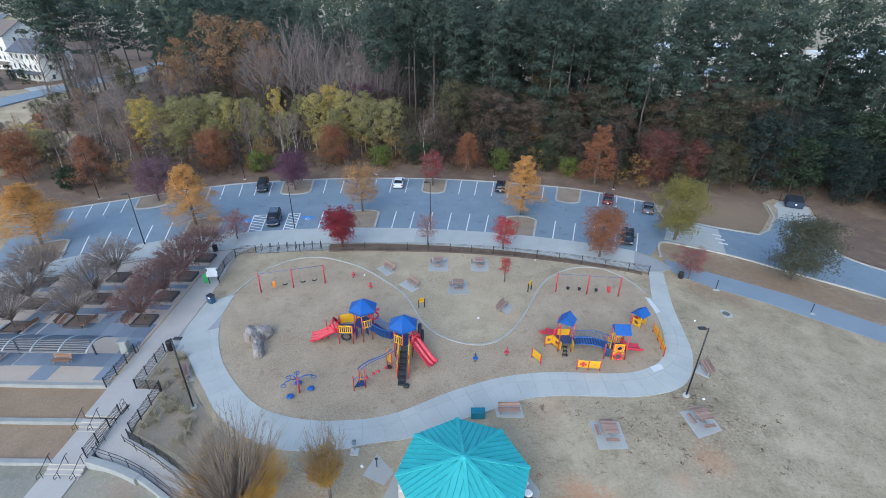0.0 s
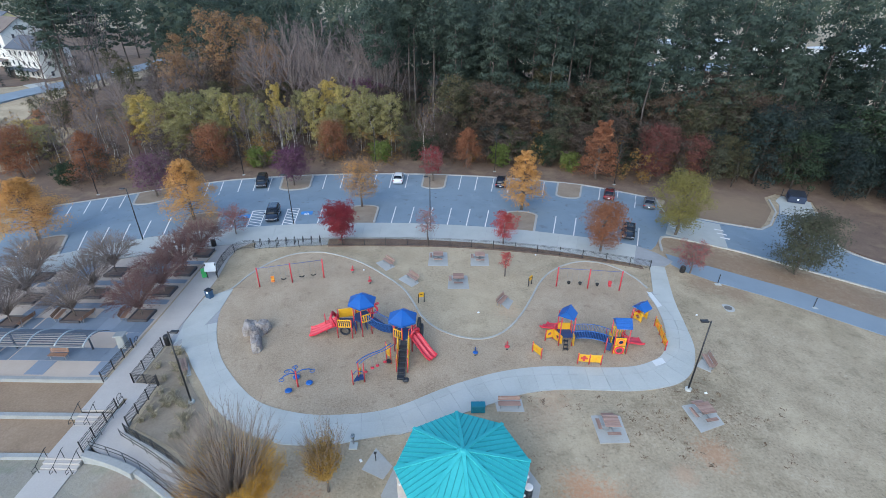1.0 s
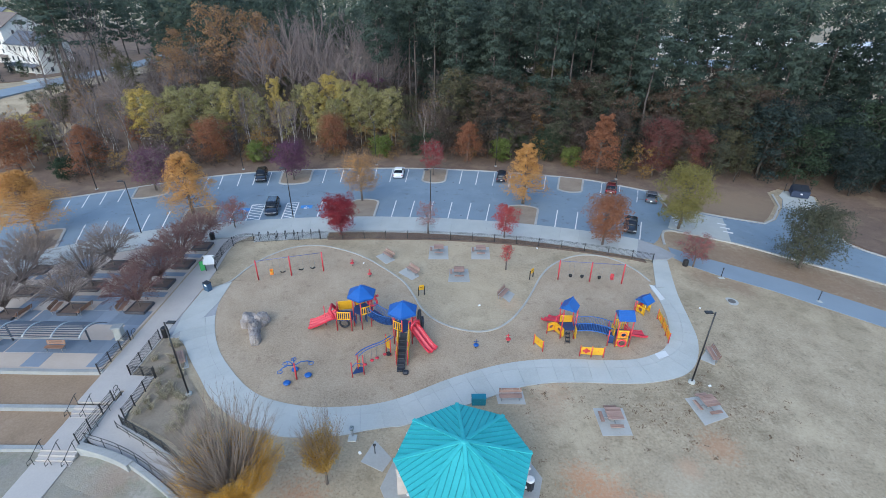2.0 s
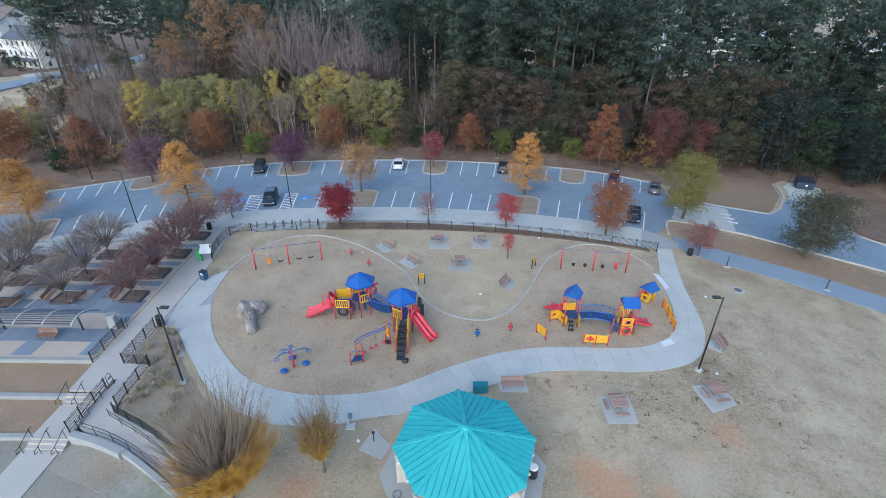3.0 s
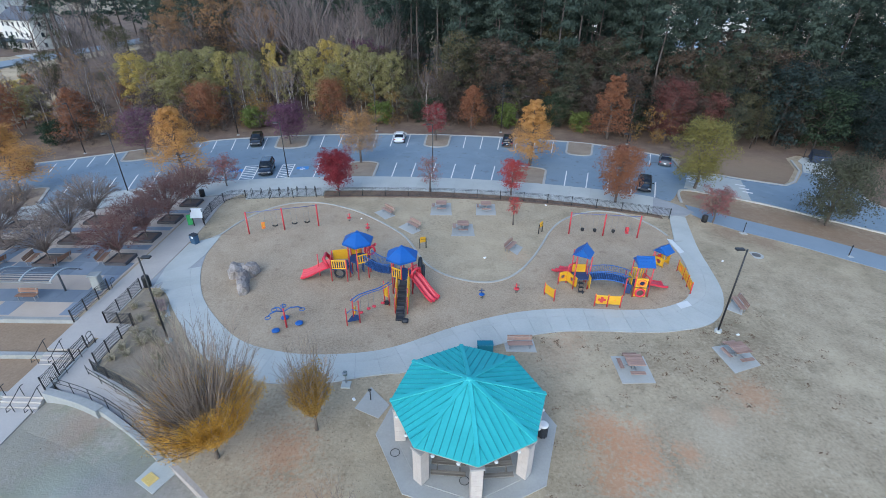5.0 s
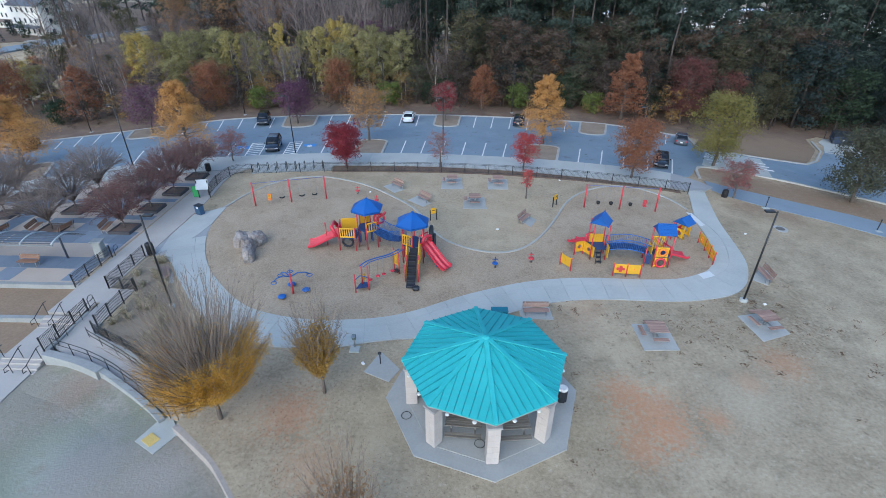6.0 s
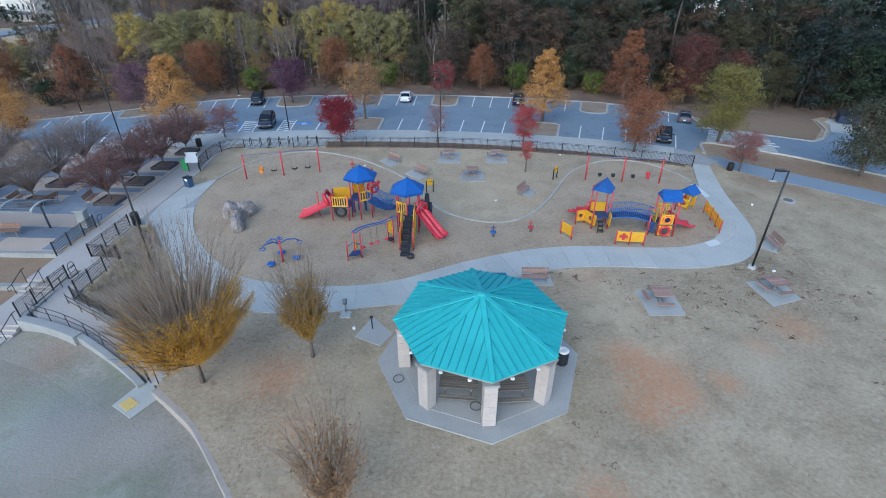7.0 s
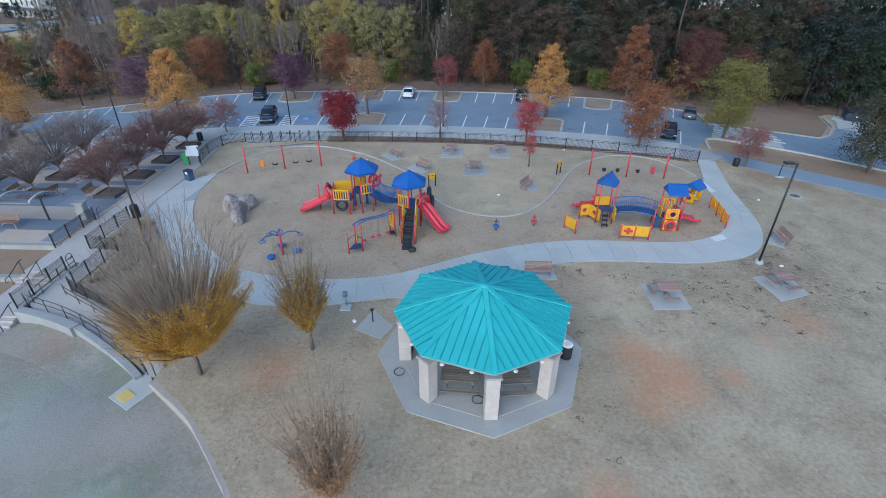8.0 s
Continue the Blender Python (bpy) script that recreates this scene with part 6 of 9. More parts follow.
# bridge between the towers
br = [(-7.1, 36.4), (-4.7, 34.95)]
bp = []
for k in range(11):
    f = k / 10
    bp.append(Vector((br[0][0] + (br[1][0] - br[0][0]) * f, br[0][1] + (br[1][1] - br[0][1]) * f, DECK - 0.02 - 0.28 * math.sin(f * math.pi))))
for k, (p, q) in enumerate(zip(bp, bp[1:])):
    b = Build()
    b.sweep([p.lerp(q, 0.04), p.lerp(q, 0.96)], [(-0.5, 0), (0.5, 0), (0.5, -0.07), (-0.5, -0.07)])
    part("bridge_plank", b, BLUEDECK, big)
for s in (-0.52, 0.52):
    d = Vector((br[1][0] - br[0][0], br[1][1] - br[0][1], 0)).normalized()
    o = Vector((d.y, -d.x, 0)) * s
    part("bridge_rail", Build().tube([p + o + Vector((0, 0, 0.85)) for p in bp], 0.035, 6), BLUEPOLE, big)
    b = Build()
    for p in [p.lerp(q, f) for p, q in zip(bp, bp[1:]) for f in (0, 0.33, 0.67)]:
        b.cyl(tuple(p + o), tuple(p + o + Vector((0, 0, 0.85))), 0.014, seg=4)
    ob = part("bridge_railing", b, BLUEPOLE, big)
    ob["kind"] = "stuff"
# tower one: lower deck, double slide to the left, red spiral on the right
for x, y in ((-10.3, 35.75), (-8.9, 35.7), (-10.5, 37.3), (-11.6, 36.6)):
    part("post", Build().cyl((x, y, -0.1), (x, y, 2.2), 0.055, seg=8), RED, big)
part("deck", Build().box((-9.6, 36.5, 1.2), (1.6, 1.5, 0.09)), BLUEDECK, big)
bar_panel(big, (-10.2, 35.75), (-8.95, 35.75), 1.25, 2.15)
bar_panel(big, (-10.4, 37.3), (-9.0, 37.6), 1.25, 2.25, YELLOW, True)
bar_panel(big, hx(T1, 4), hx(T1, 5), DECK - 0.1, DECK + 0.75)
bar_panel(big, hx(T1, 1), hx(T1, 2), DECK, DECK + 0.9, YELLOW, True)
slide(big, (-10.4, 36.5, 1.25), (-13.1, 36.2, 0.25), 1.25, 3)
part("slide_arch", Build().tube([(-10.5, 35.8, 1.3), (-10.9, 36.0, 2.1), (-10.9, 36.9, 2.15), (-10.5, 37.2, 1.3)], 0.16, 8), REDPL, big, "red moulded slide entrance arch")
part("panel_ring", Build().tube(ring_pts((-7.0, 37.0, DECK + 0.75), 0.45, "y"), 0.1, 8, closed=True), REDPL, big, "red moulded bubble ring")
part("spiral", Build().tube([(-7.1 + 0.45 * math.cos(k * 0.55), 37.9 + 0.45 * math.sin(k * 0.55), 2.6 - 0.18 * k) for k in range(13)], 0.13, 8), REDPL, big, "red spiral climber")
part("crawl_tube", Build().tube(ring_pts((-9.6, 35.9, 0.75), 0.42, "y"), 0.1, 8, closed=True), DARKPL, big, "black crawl hole ring")
for k in range(3):
    part("under_panel", Build().box((-8.6 + 0.5 * k, 36.1 + 0.15 * k, 1.15), (0.06, 0.5, 0.9), rz=30), BLUEDECK, big)
# hanging-step climber in front
for x, y, h in ((-7.73, 29.6, 1.6), (-6.8, 29.95, 2.1), (-7.33, 30.25, 2.1), (-5.25, 32.75, 2.1), (-4.8, 32.3, 2.0)):
    part("post", Build().cyl((x, y, -0.1), (x, y, h), 0.05, seg=8), RED, big)
part("climber_platform", Build().prism([(-7.7, 29.65, 0.35), (-6.85, 29.95, 0.35), (-7.0, 30.5, 0.35), (-7.5, 30.45, 0.35)], (0, 0, -0.08)), BLUEDECK, big)
part("platform_panel", Build().box((-7.2, 30.3, 0.95), (0.06, 0.3, 0.6), rz=-10), YELLOW, big)
part("platform_loop", Build().tube([(-7.7, 29.65, 1.1), (-7.4, 29.9, 1.3), (-7.1, 29.85, 1.3), (-6.8, 29.95, 1.1)], 0.035, 6), BLUEPOLE, big)
arch = [Vector((-7.4, 30.0, 2.05)), Vector((-6.95, 30.5, 2.2)), Vector((-6.3, 31.2, 2.1)), Vector((-5.5, 31.8, 2.05)), Vector((-4.75, 32.5, 2.15))]
arch_c = curve(arch, 4)
part("overhead_rail", Build().tube(arch_c, 0.05, 6), BLUEPOLE, big, "blue curved overhead rail")
part("overhead_rail", Build().tube([p + Vector((0.28, -0.12, 0)) for p in arch_c], 0.035, 6), BLUEPOLE, big)
for f in (5, 8, 10, 13):
    p = arch_c[f]
    part("hanger", Build().cyl((p.x, p.y, 0.5), (p.x, p.y, p.z), 0.022, seg=5), CHAIN, big)
    part("foot_disc", Build().lathe((p.x, p.y, 0.42), [(0.04, 0), (0.17, 0.03), (0.17, 0.09), (0.05, 0.16)], 10), REDPL, big)
bar_panel(big, (-5.25, 32.75), (-4.8, 32.35), 0.7, 1.9)
part("pod_step", Build().lathe((-5.0, 32.2, 0.2), [(0.05, 0), (0.25, 0.1), (0.25, 0.2)], 10), DARKPL, big)

# ---- small play structure ----
small = thing("play_structure", pose(0, 0, 0.03), "toddler play structure with blue gable roofs, arched bridge and yellow panels", "play structure")


def gable(parent, c, w, d, z, rise, rz, knobs=False):
    m = pose(c[0], c[1], z, 0, 0, rz)
    for s in (-1, 1):
        pts = [Vector((-w / 2, s * d / 2, 0)), Vector((w / 2, s * d / 2, 0)), Vector((w / 2, 0, rise)), Vector((-w / 2, 0, rise))]
        b = Build()
        b.prism([m @ p for p in pts], (0, 0, -0.06))
        pan = part("roof_panel", b, BLUEPL, parent)
        if knobs:
            for i in range(6):
                for j in range(3):
                    q = m @ (pts[0].lerp(pts[1], (i + 0.5) / 6).lerp(pts[3].lerp(pts[2], (i + 0.5) / 6), (j + 0.5) / 3))
                    part("stud", Build().box((q.x, q.y, q.z), (0.14, 0.1, 0.05), rz=rz), BLUEPL, pan)
    part("ridge", Build().cyl(tuple(m @ Vector((-w / 2, 0, rise))), tuple(m @ Vector((w / 2, 0, rise))), 0.05), BLUEPL, parent)
    for s in (-1, 1):
        b = Build()
        b.prism([m @ Vector((s * w / 2 * 0.94, -d / 2 * 0.9, 0)), m @ Vector((s * w / 2 * 0.94, d / 2 * 0.9, 0)), m @ Vector((s * w / 2 * 0.94, 0, rise * 0.9))], (m.to_3x3() @ Vector((-s * 0.05, 0, 0))))
        part("gable_end", b, BLUEPL, parent)


A, B2 = (11.35, 35.75), (16.15, 34.75)
for (cx, cy), h in ((A, 3.25), (B2, 3.05)):
    for sx, sy in ((-1, -1), (1, -1), (1, 1), (-1, 1)):
        part("post", Build().cyl((cx + 0.62 * sx, cy + 0.6 * sy, -0.1), (cx + 0.62 * sx, cy + 0.6 * sy, h), 0.055, seg=8), RED, small)
    part("deck", Build().box((cx, cy, 1.0), (1.25, 1.2, 0.08)), BLUEDECK, small)
gable(small, A, 1.4, 1.5, 3.2, 0.72, 62)
gable(small, B2, 1.45, 1.5, 3.0, 0.62, -2, True)
bar_panel(small, (10.75, 36.35), (11.95, 36.35), 0.9, 1.8, YELLOW, True)
bar_panel(small, (11.95, 35.2), (11.95, 34.5), 0.5, 1.6, YELLOW, True)
slide(small, (10.8, 36.35, 1.1), (9.75, 37.9, 0.3), 0.95, 2)
part("step_ladder", Build().tube([(11.2, 35.0, 0.9), (11.0, 34.3, 0.1)], 0.03, 6).tube([(11.5, 35.0, 0.9), (11.4, 34.3, 0.1)], 0.03, 6), DARKPL, small)
for k in range(3):
    part("ladder_step", Build().box((11.3, 34.95 - 0.25 * k, 0.75 - 0.26 * k), (0.42, 0.22, 0.05)), DARKPL, small)
for (px, py), (qx, qy) in (((9.6, 35.85), (10.35, 36.1)), ((10.35, 36.1), (10.95, 35.0))):
    d = Vector((qx - px, qy - py, 0))
    b = Build()
    panel_holes(b, d.length, 0.95, 0.06, 0.2)
    b.bm.transform(pose((px + qx) / 2, (py + qy) / 2, 0.75, 0, 0, math.degrees(math.atan2(d.y, d.x))))
    part("play_panel", b, YELLOW, small)
    b = Build()
    b.tube(ring_pts((0, 0, 0), 0.2), 0.04, 6, closed=True)
    b.bm.transform(pose((px + qx) / 2, (py + qy) / 2, 0.75, 0, 0, math.degrees(math.atan2(d.y, d.x))))
    part("panel_rim", b, ORANGE, small)
    part("post", Build().cyl((px, py, 0), (px, py, 1.25), 0.05, seg=8), RED, small)
# arched bridge
ab = [Vector((12.0 + 3.35 * f, 35.55 - 0.65 * f, 1.0 + 0.3 * math.sin(f * math.pi))) for f in (k / 12 for k in range(13))]
for p, q in zip(ab, ab[1:]):
    b = Build()
    b.sweep([p.lerp(q, 0.03), p.lerp(q, 0.97)], [(-0.5, 0), (0.5, 0), (0.5, -0.07), (-0.5, -0.07)])
    part("bridge_plank", b, BLUEDECK, small)
d = (ab[-1] - ab[0])
d.z = 0
d.normalize()
for s in (-0.54, 0.54):
    o = Vector((d.y, -d.x, 0)) * s
    part("bridge_rail", Build().tube([p + o + Vector((0, 0, 0.8)) for p in ab], 0.035, 6), BLUEPOLE, small)
    part("bridge_rail", Build().tube([p + o for p in ab], 0.05, 6), BLUEPOLE, small)
    b = Build()
    for p in [p.lerp(q, f) for p, q in zip(ab, ab[1:]) for f in (0, 0.5)]:
        b.cyl(tuple(p + o), tuple(p + o + Vector((0, 0, 0.8))), 0.016, seg=4)
    ob = part("bridge_railing", b, BLUEPOLE, small)
    ob["kind"] = "stuff"
for x, y in ((14.85, 34.25), (12.1, 36.2), (15.2, 35.6)):
    part("post", Build().cyl((x, y, -0.1), (x, y, 1.75), 0.055, seg=8), RED, small)
# tower with the round crawl panels and a right-hand slide
for z, r, ringm in ((1.45, 0.28, ORANGE), (0.5, 0.36, REDPL)):
    b = Build()
    panel_holes(b, 0.95, 0.85, 0.07, r)
    b.bm.transform(pose(16.05, 34.1, z, 0, 0, -3))
    part("play_panel", b, YELLOW, small)
    b = Build()
    b.tube(ring_pts((0, 0, 0), r, "y"), 0.09, 8, closed=True)
    b.bm.transform(pose(16.05, 34.02, z, 0, 0, -3))
    part("panel_rim", b, ringm, small)
bar_panel(small, (15.35, 34.4), (15.35, 35.3), 0.9, 1.75, YELLOW, True)
bar_panel(small, (15.5, 35.4), (16.6, 35.4), 0.9, 2.2, YELLOW)
slide(small, (16.7, 34.9, 0.9), (18.7, 35.6, 0.25), 0.8, 1)
part("panel_blue", Build().box((15.15, 34.45, 0.6), (0.5, 0.08, 0.9), rz=-15, bevel=0.02), BLUEDECK, small)

# little playhouse
house = thing("playhouse", pose(19.9, 39.6, 0.03, 0, 0, 38), "small yellow playhouse with a blue gable roof", "playhouse")
for sx in (-0.5, 0.5):
    for sy in (-0.45, 0.45):
        part("post", Build().cyl((sx, sy, -0.1), (sx, sy, 1.45), 0.05, seg=8), RED if sy > 0 else YELLOW, house)
gable(house, (0, 0), 1.35, 1.4, 1.4, 0.55, 0)
for sx in (-0.5, 0.5):
    b = Build()
    panel_holes(b, 0.9, 0.8, 0.06, 0.22)
    b.bm.transform(pose(sx, 0, 0.5, 0, 0, 90))
    part("play_panel", b, YELLOW, house)
part("seat_panel", Build().box((0, 0.4, 0.45), (1.0, 0.06, 0.8), bevel=0.02), REDPL, house)
part("roof_post", Build().cyl((-1.3, 0.2, 0), (-1.3, 0.2, 1.7), 0.05, seg=8), RED, house)


def play_wall(pts, label, marks):
    t = thing("play_panel_wall", pose(0, 0, 0.03), label, "play panel")
    line = [Vector((*p, 0)) for p in pts]
    for p in line:
        part("post", Build().cyl((p.x, p.y, -0.1), (p.x, p.y, 1.15), 0.055, seg=8), RED, t)
        part("post_cap", Build().lathe((p.x, p.y, 1.14), [(0.065, 0), (0.06, 0.05), (0.02, 0.07)], 8), ORANGE, t)
    for k, (p, q) in enumerate(zip(line, line[1:])):
        d = q - p
        rz = math.degrees(math.atan2(d.y, d.x))
        m = (p + q) / 2
        b = Build()
        b.box((0, 0, 0.68), (d.length - 0.08, 0.06, 0.85), bevel=0.03)
        b.bm.transform(pose(m.x, m.y, 0, 0, 0, rz))
        pan = part("panel", b, YELLOW, t)
        b = Build()
        if marks[k] == "flower":
            for dx, dz in ((-0.2, 0), (0.2, 0), (0, 0.17), (0, -0.17), (0, 0)):
                b.prism([(dx + 0.13 * math.cos(i * 0.7854), 0, dz + 0.12 * math.sin(i * 0.7854)) for i in range(8)], (0, -0.03, 0))
        elif marks[k] == "ring":
            b.tube(ring_pts((0, 0, 0), 0.24), 0.05, 6, closed=True)
            b.box((0, 0, 0), (0.08, 0.05, 0.42))
        elif marks[k] == "frame":
            for z in (-0.2, 0.2):
                b.box((0, 0, z), (0.42, 0.05, 0.06))
            for x in (-0.19, 0.19):
                b.box((x, 0, 0), (0.06, 0.05, 0.4))
        else:
            b.box((0, 0, 0), (0.12, 0.05, 0.12))
        b.bm.transform(pose(m.x, m.y, 0.7, 0, 0, rz) @ Matrix.Translation((0, -0.045, 0)))
        part("play_disc", b, RED if marks[k] == "flower" else ORANGE, pan)
    return t


play_wall([(12.0, 32.75), (13.0, 32.65), (14.05, 32.6)], "low yellow play-panel wall with red posts and a red flower", ["flower", "dot"])
play_wall([(8.15, 34.25), (8.8, 33.3)], "single yellow play panel between red posts", ["dot"])
play_wall([(20.95, 38.4), (20.9, 37.0), (20.75, 35.8), (20.6, 34.7)], "row of three yellow activity panels between red posts", ["ring", "frame", "frame"])
for x, y, rz in ((-2.65, 41.9, 20), (9.5, 45.6, 48)):
    t = thing("sign_post_pair", at(x, y, 0.0, rz), "pair of yellow age-guide boards on dark posts", "sign")
    for s in (-0.32, 0.32):
        part("post", Build().box((s, 0, 0.55), (0.08, 0.08, 1.1)), BLACKMETAL, t)
    part("board", Build().box((0, -0.02, 1.0), (0.55, 0.05, 0.6), bevel=0.02), YELLOW, t)
    part("text_bar", Build().box((0, -0.05, 1.05), (0.35, 0.02, 0.05)), BLACKMETAL, t)

# four-armed rocker with blue seats
rock = thing("spinner", pose(-12.35, 29.25, 0.03), "red post spinner with blue curved arms and seat pods", "spinner")
part("post", Build().cyl((0, 0, -0.1), (0, 0, 1.75), 0.07, seg=10), RED, rock)
for a, l in ((20, 1.35), (160, 0.9), (215, 1.2), (110, 0.9)):
    c, s = math.cos(radians(a)), math.sin(radians(a))
    part("arm", Build().tube([(0, 0, 1.5), (c * l * 0.4, s * l * 0.4, 1.75), (c * l * 0.8, s * l * 0.8, 1.7), (c * l, s * l, 1.5)], 0.05, 6), BLUEPOLE, rock)
    part("hand_ring", Build().tube(ring_pts((c * l, s * l, 1.4), 0.2, "z", 12), 0.035, 5, closed=True), BLUEPOLE, rock)
for x, y in ((-12.95, 28.6), (-11.45, 29.55), (-12.75, 30.2)):
    t = thing("step_pod", pose(x, y, 0.02), "round blue stepping pod in the mulch", "step pod", "step pods")
    part("top", Build().lathe((0, 0, 0.12), [(0.2, 0), (0.3, 0.06), (0.3, 0.13), (0.18, 0.18)], 14), BLUEPL, t)
    part("stem", Build().cyl((0, 0, -0.1), (0, 0, 0.14), 0.09), DARKPL, t)
for x, y, mm in ((-11.1, 47.6, RED), (-8.7, 45.3, RED), (2.8, 33.5, BLUEPL), (5.8, 34.4, RED)):
    t = thing("spring_rider", pose(x, y, 0.02), "small %s spring rider in the mulch" % ("blue" if mm == BLUEPL else "red"), "spring rider")
    part("spring", Build().tube([(0.09 * math.cos(k), 0.09 * math.sin(k), 0.03 * k) for k in range(13)], 0.022, 5), DARKPL, t)
    part("seat", Build().lathe((0, 0, 0.38), [(0.05, 0), (0.24, 0.04), (0.24, 0.1), (0.1, 0.13)], 12), mm, t)
    part("back", Build().box((0, 0.16, 0.68), (0.08, 0.06, 0.5), bevel=0.02), BLUEDECK if mm == BLUEPL else RED, t)
    part("handle", Build().cyl((-0.22, 0.1, 0.75), (0.22, 0.1, 0.75), 0.03, seg=6), BLUEDECK if mm == BLUEPL else RED, t)

# ---- cars ----
def car(m, color, label, kind="sedan"):
    """A parked car with its nose along +y."""
    t = thing("car", m, label, "car", "parked cars")
    suv = kind == "suv"
    L, W, H = (4.5, 1.8, 1.6) if suv else (4.5, 1.76, 1.42)
    belt = 0.98 if suv else 0.9
    b = Build()
    rows = []
    # stations from tail to nose: place along the length, share of the width, sill height, shoulder height
    tail = belt + 0.04
    stations = ((-1.0, 0.74, 0.40, tail - 0.22), (-0.965, 0.88, 0.30, tail - 0.06), (-0.86, 0.96, 0.25, tail), (-0.6, 1.0, 0.22, tail), (-0.2, 1.0, 0.21, belt), (0.2, 1.0, 0.21, belt - 0.01), (0.45, 0.99, 0.22, belt - 0.04), (0.7, 0.96, 0.24, belt - 0.10), (0.88, 0.9, 0.27, belt - 0.19), (0.965, 0.8, 0.31, belt - 0.29), (1.0, 0.66, 0.40, belt - 0.4))
    for y, k, zb, zt in stations:
        w = W / 2 * k
        half = [(0.8 * w, zb), (w, zb + 0.14), (w * 1.01, (zb + zt) / 2 + 0.05), (0.965 * w, zt - 0.08), (0.84 * w, zt), (0.45 * w, zt + 0.035)]
        ring = half + [(0, zt + 0.045)] + [(-x, z) for x, z in half[::-1]]
        rows.append([b.bm.verts.new((x, y * L / 2, z)) for x, z in ring])
    q = len(rows[0])
    for r0, r1 in zip(rows, rows[1:]):
        for k in range(q):
            b.bm.faces.new((r0[k], r0[(k + 1) % q], r1[(k + 1) % q], r1[k])).smooth = True
    b.bm.faces.new(rows[0][::-1])
    b.bm.faces.new(rows[-1])
    part("body", b, color, t)
    # cabin: roof skin over a band of glass
    y0, y1 = (-L / 2 + 0.12, L / 2 - 1.25) if suv else (-L / 2 + 0.55, L / 2 - 1.25)
    ty0, ty1 = (-L / 2 + 0.4, L / 2 - 2.05) if suv else (-L / 2 + 1.25, L / 2 - 2.0)
    hw, tw = W / 2 - 0.06, W / 2 - 0.24
    base = [(-hw, y0, belt), (hw, y0, belt), (hw * 0.97, y1, belt - 0.03), (-hw * 0.97, y1, belt - 0.03)]
    top = [(-tw, ty0, H - 0.06), (tw, ty0, H - 0.06), (tw, ty1, H - 0.05), (-tw, ty1, H - 0.05)]
    b = Build()
    rings = []
    for f in (0.0, 0.35, 0.7, 1.0):
        bow = 0.06 * math.sin(f * math.pi)
        mid = [Vector(p).lerp(Vector(r), f) for p, r in zip(base, top)]
        ring = []
        for k in range(4):
            p, r = mid[k], mid[(k + 1) % 4]
            for g in (0.06, 0.35, 0.65, 0.94):
                v = p.lerp(r, g)
                push = bow + 0.07 * math.sin(g * math.pi)
                ring.append(b.bm.verts.new((v.x * (1 + push * 0.4), v.y + (push if k == 2 else -push if k == 0 else 0), v.z)))
        rings.append(ring)
    for lo, hi in zip(rings, rings[1:]):
        for k in range(16):
            b.bm.faces.new((lo[k], lo[(k + 1) % 16], hi[(k + 1) % 16], hi[k])).smooth = True
    b.bm.faces.new(rings[-1])
    b.bm.faces.new(rings[0][::-1])
    cabin = part("window_band", b, CARGLASS, t, "dark tinted windows")
    part("roof", Build().box((0, (ty0 + ty1) / 2, H - 0.02), (2 * tw + 0.1, ty1 - ty0 + 0.2, 0.1), taper=0.86, bevel=0.035), color, t)
    for s in (-1, 1):
        for p, r in ((base[0], top[0]), (base[3], top[3])):
            part("pillar", Build().tube([(s * abs(p[0]), p[1], p[2]), (s * abs(r[0]), r[1], r[2])], 0.045, 4), color, cabin)
        part("pillar", Build().tube([(s * hw, -0.35, belt), (s * tw, -0.35, H - 0.06)], 0.04, 4), color, cabin)
        part("mirror", Build().box((s * (W / 2 + 0.08), y1 - 0.15, belt + 0.08), (0.18, 0.1, 0.13), bevel=0.03), color, t)
        part("headlight", Build().box((s * (W / 2 - 0.26), L / 2 - 0.1, 0.66), (0.4, 0.16, 0.13), rz=-s * 14, bevel=0.02), LENS, t)
        part("tail_light", Build().box((s * (W / 2 - 0.2), -L / 2 + 0.08, 0.78), (0.34, 0.1, 0.15), bevel=0.02), TAIL, t)
        for y in (L / 2 - 0.92, -L / 2 + 0.92):
            w = part("wheel", Build().lathe((0, 0, -0.11), [(0.2, 0), (0.33, 0.02), (0.34, 0.06), (0.34, 0.16), (0.33, 0.2), (0.2, 0.22)], 16), RUBBER, t)
            w.matrix_basis = pose(s * (W / 2 - 0.1), y, 0.34, 0, 90, 0)
            rim = part("rim", Build().lathe((0, 0, -0.115), [(0.02, 0), (0.2, 0.01), (0.21, 0.03), (0.21, 0.2), (0.2, 0.22), (0.02, 0.23)], 10), RIM, w)
    part("number_plate", Build().box((0, -L / 2 - 0.0, 0.62), (0.32, 0.05, 0.15)), WHITEPLASTIC, t)
    part("grille", Build().box((0, L / 2 - 0.03, 0.5), (0.9, 0.08, 0.2), bevel=0.02), DARKPL, t)
    return t


def bay(deg, r, outward):
    x, y = polar(deg, r)
    return at(x, y, 0.05, -deg + (0 if outward else 180))


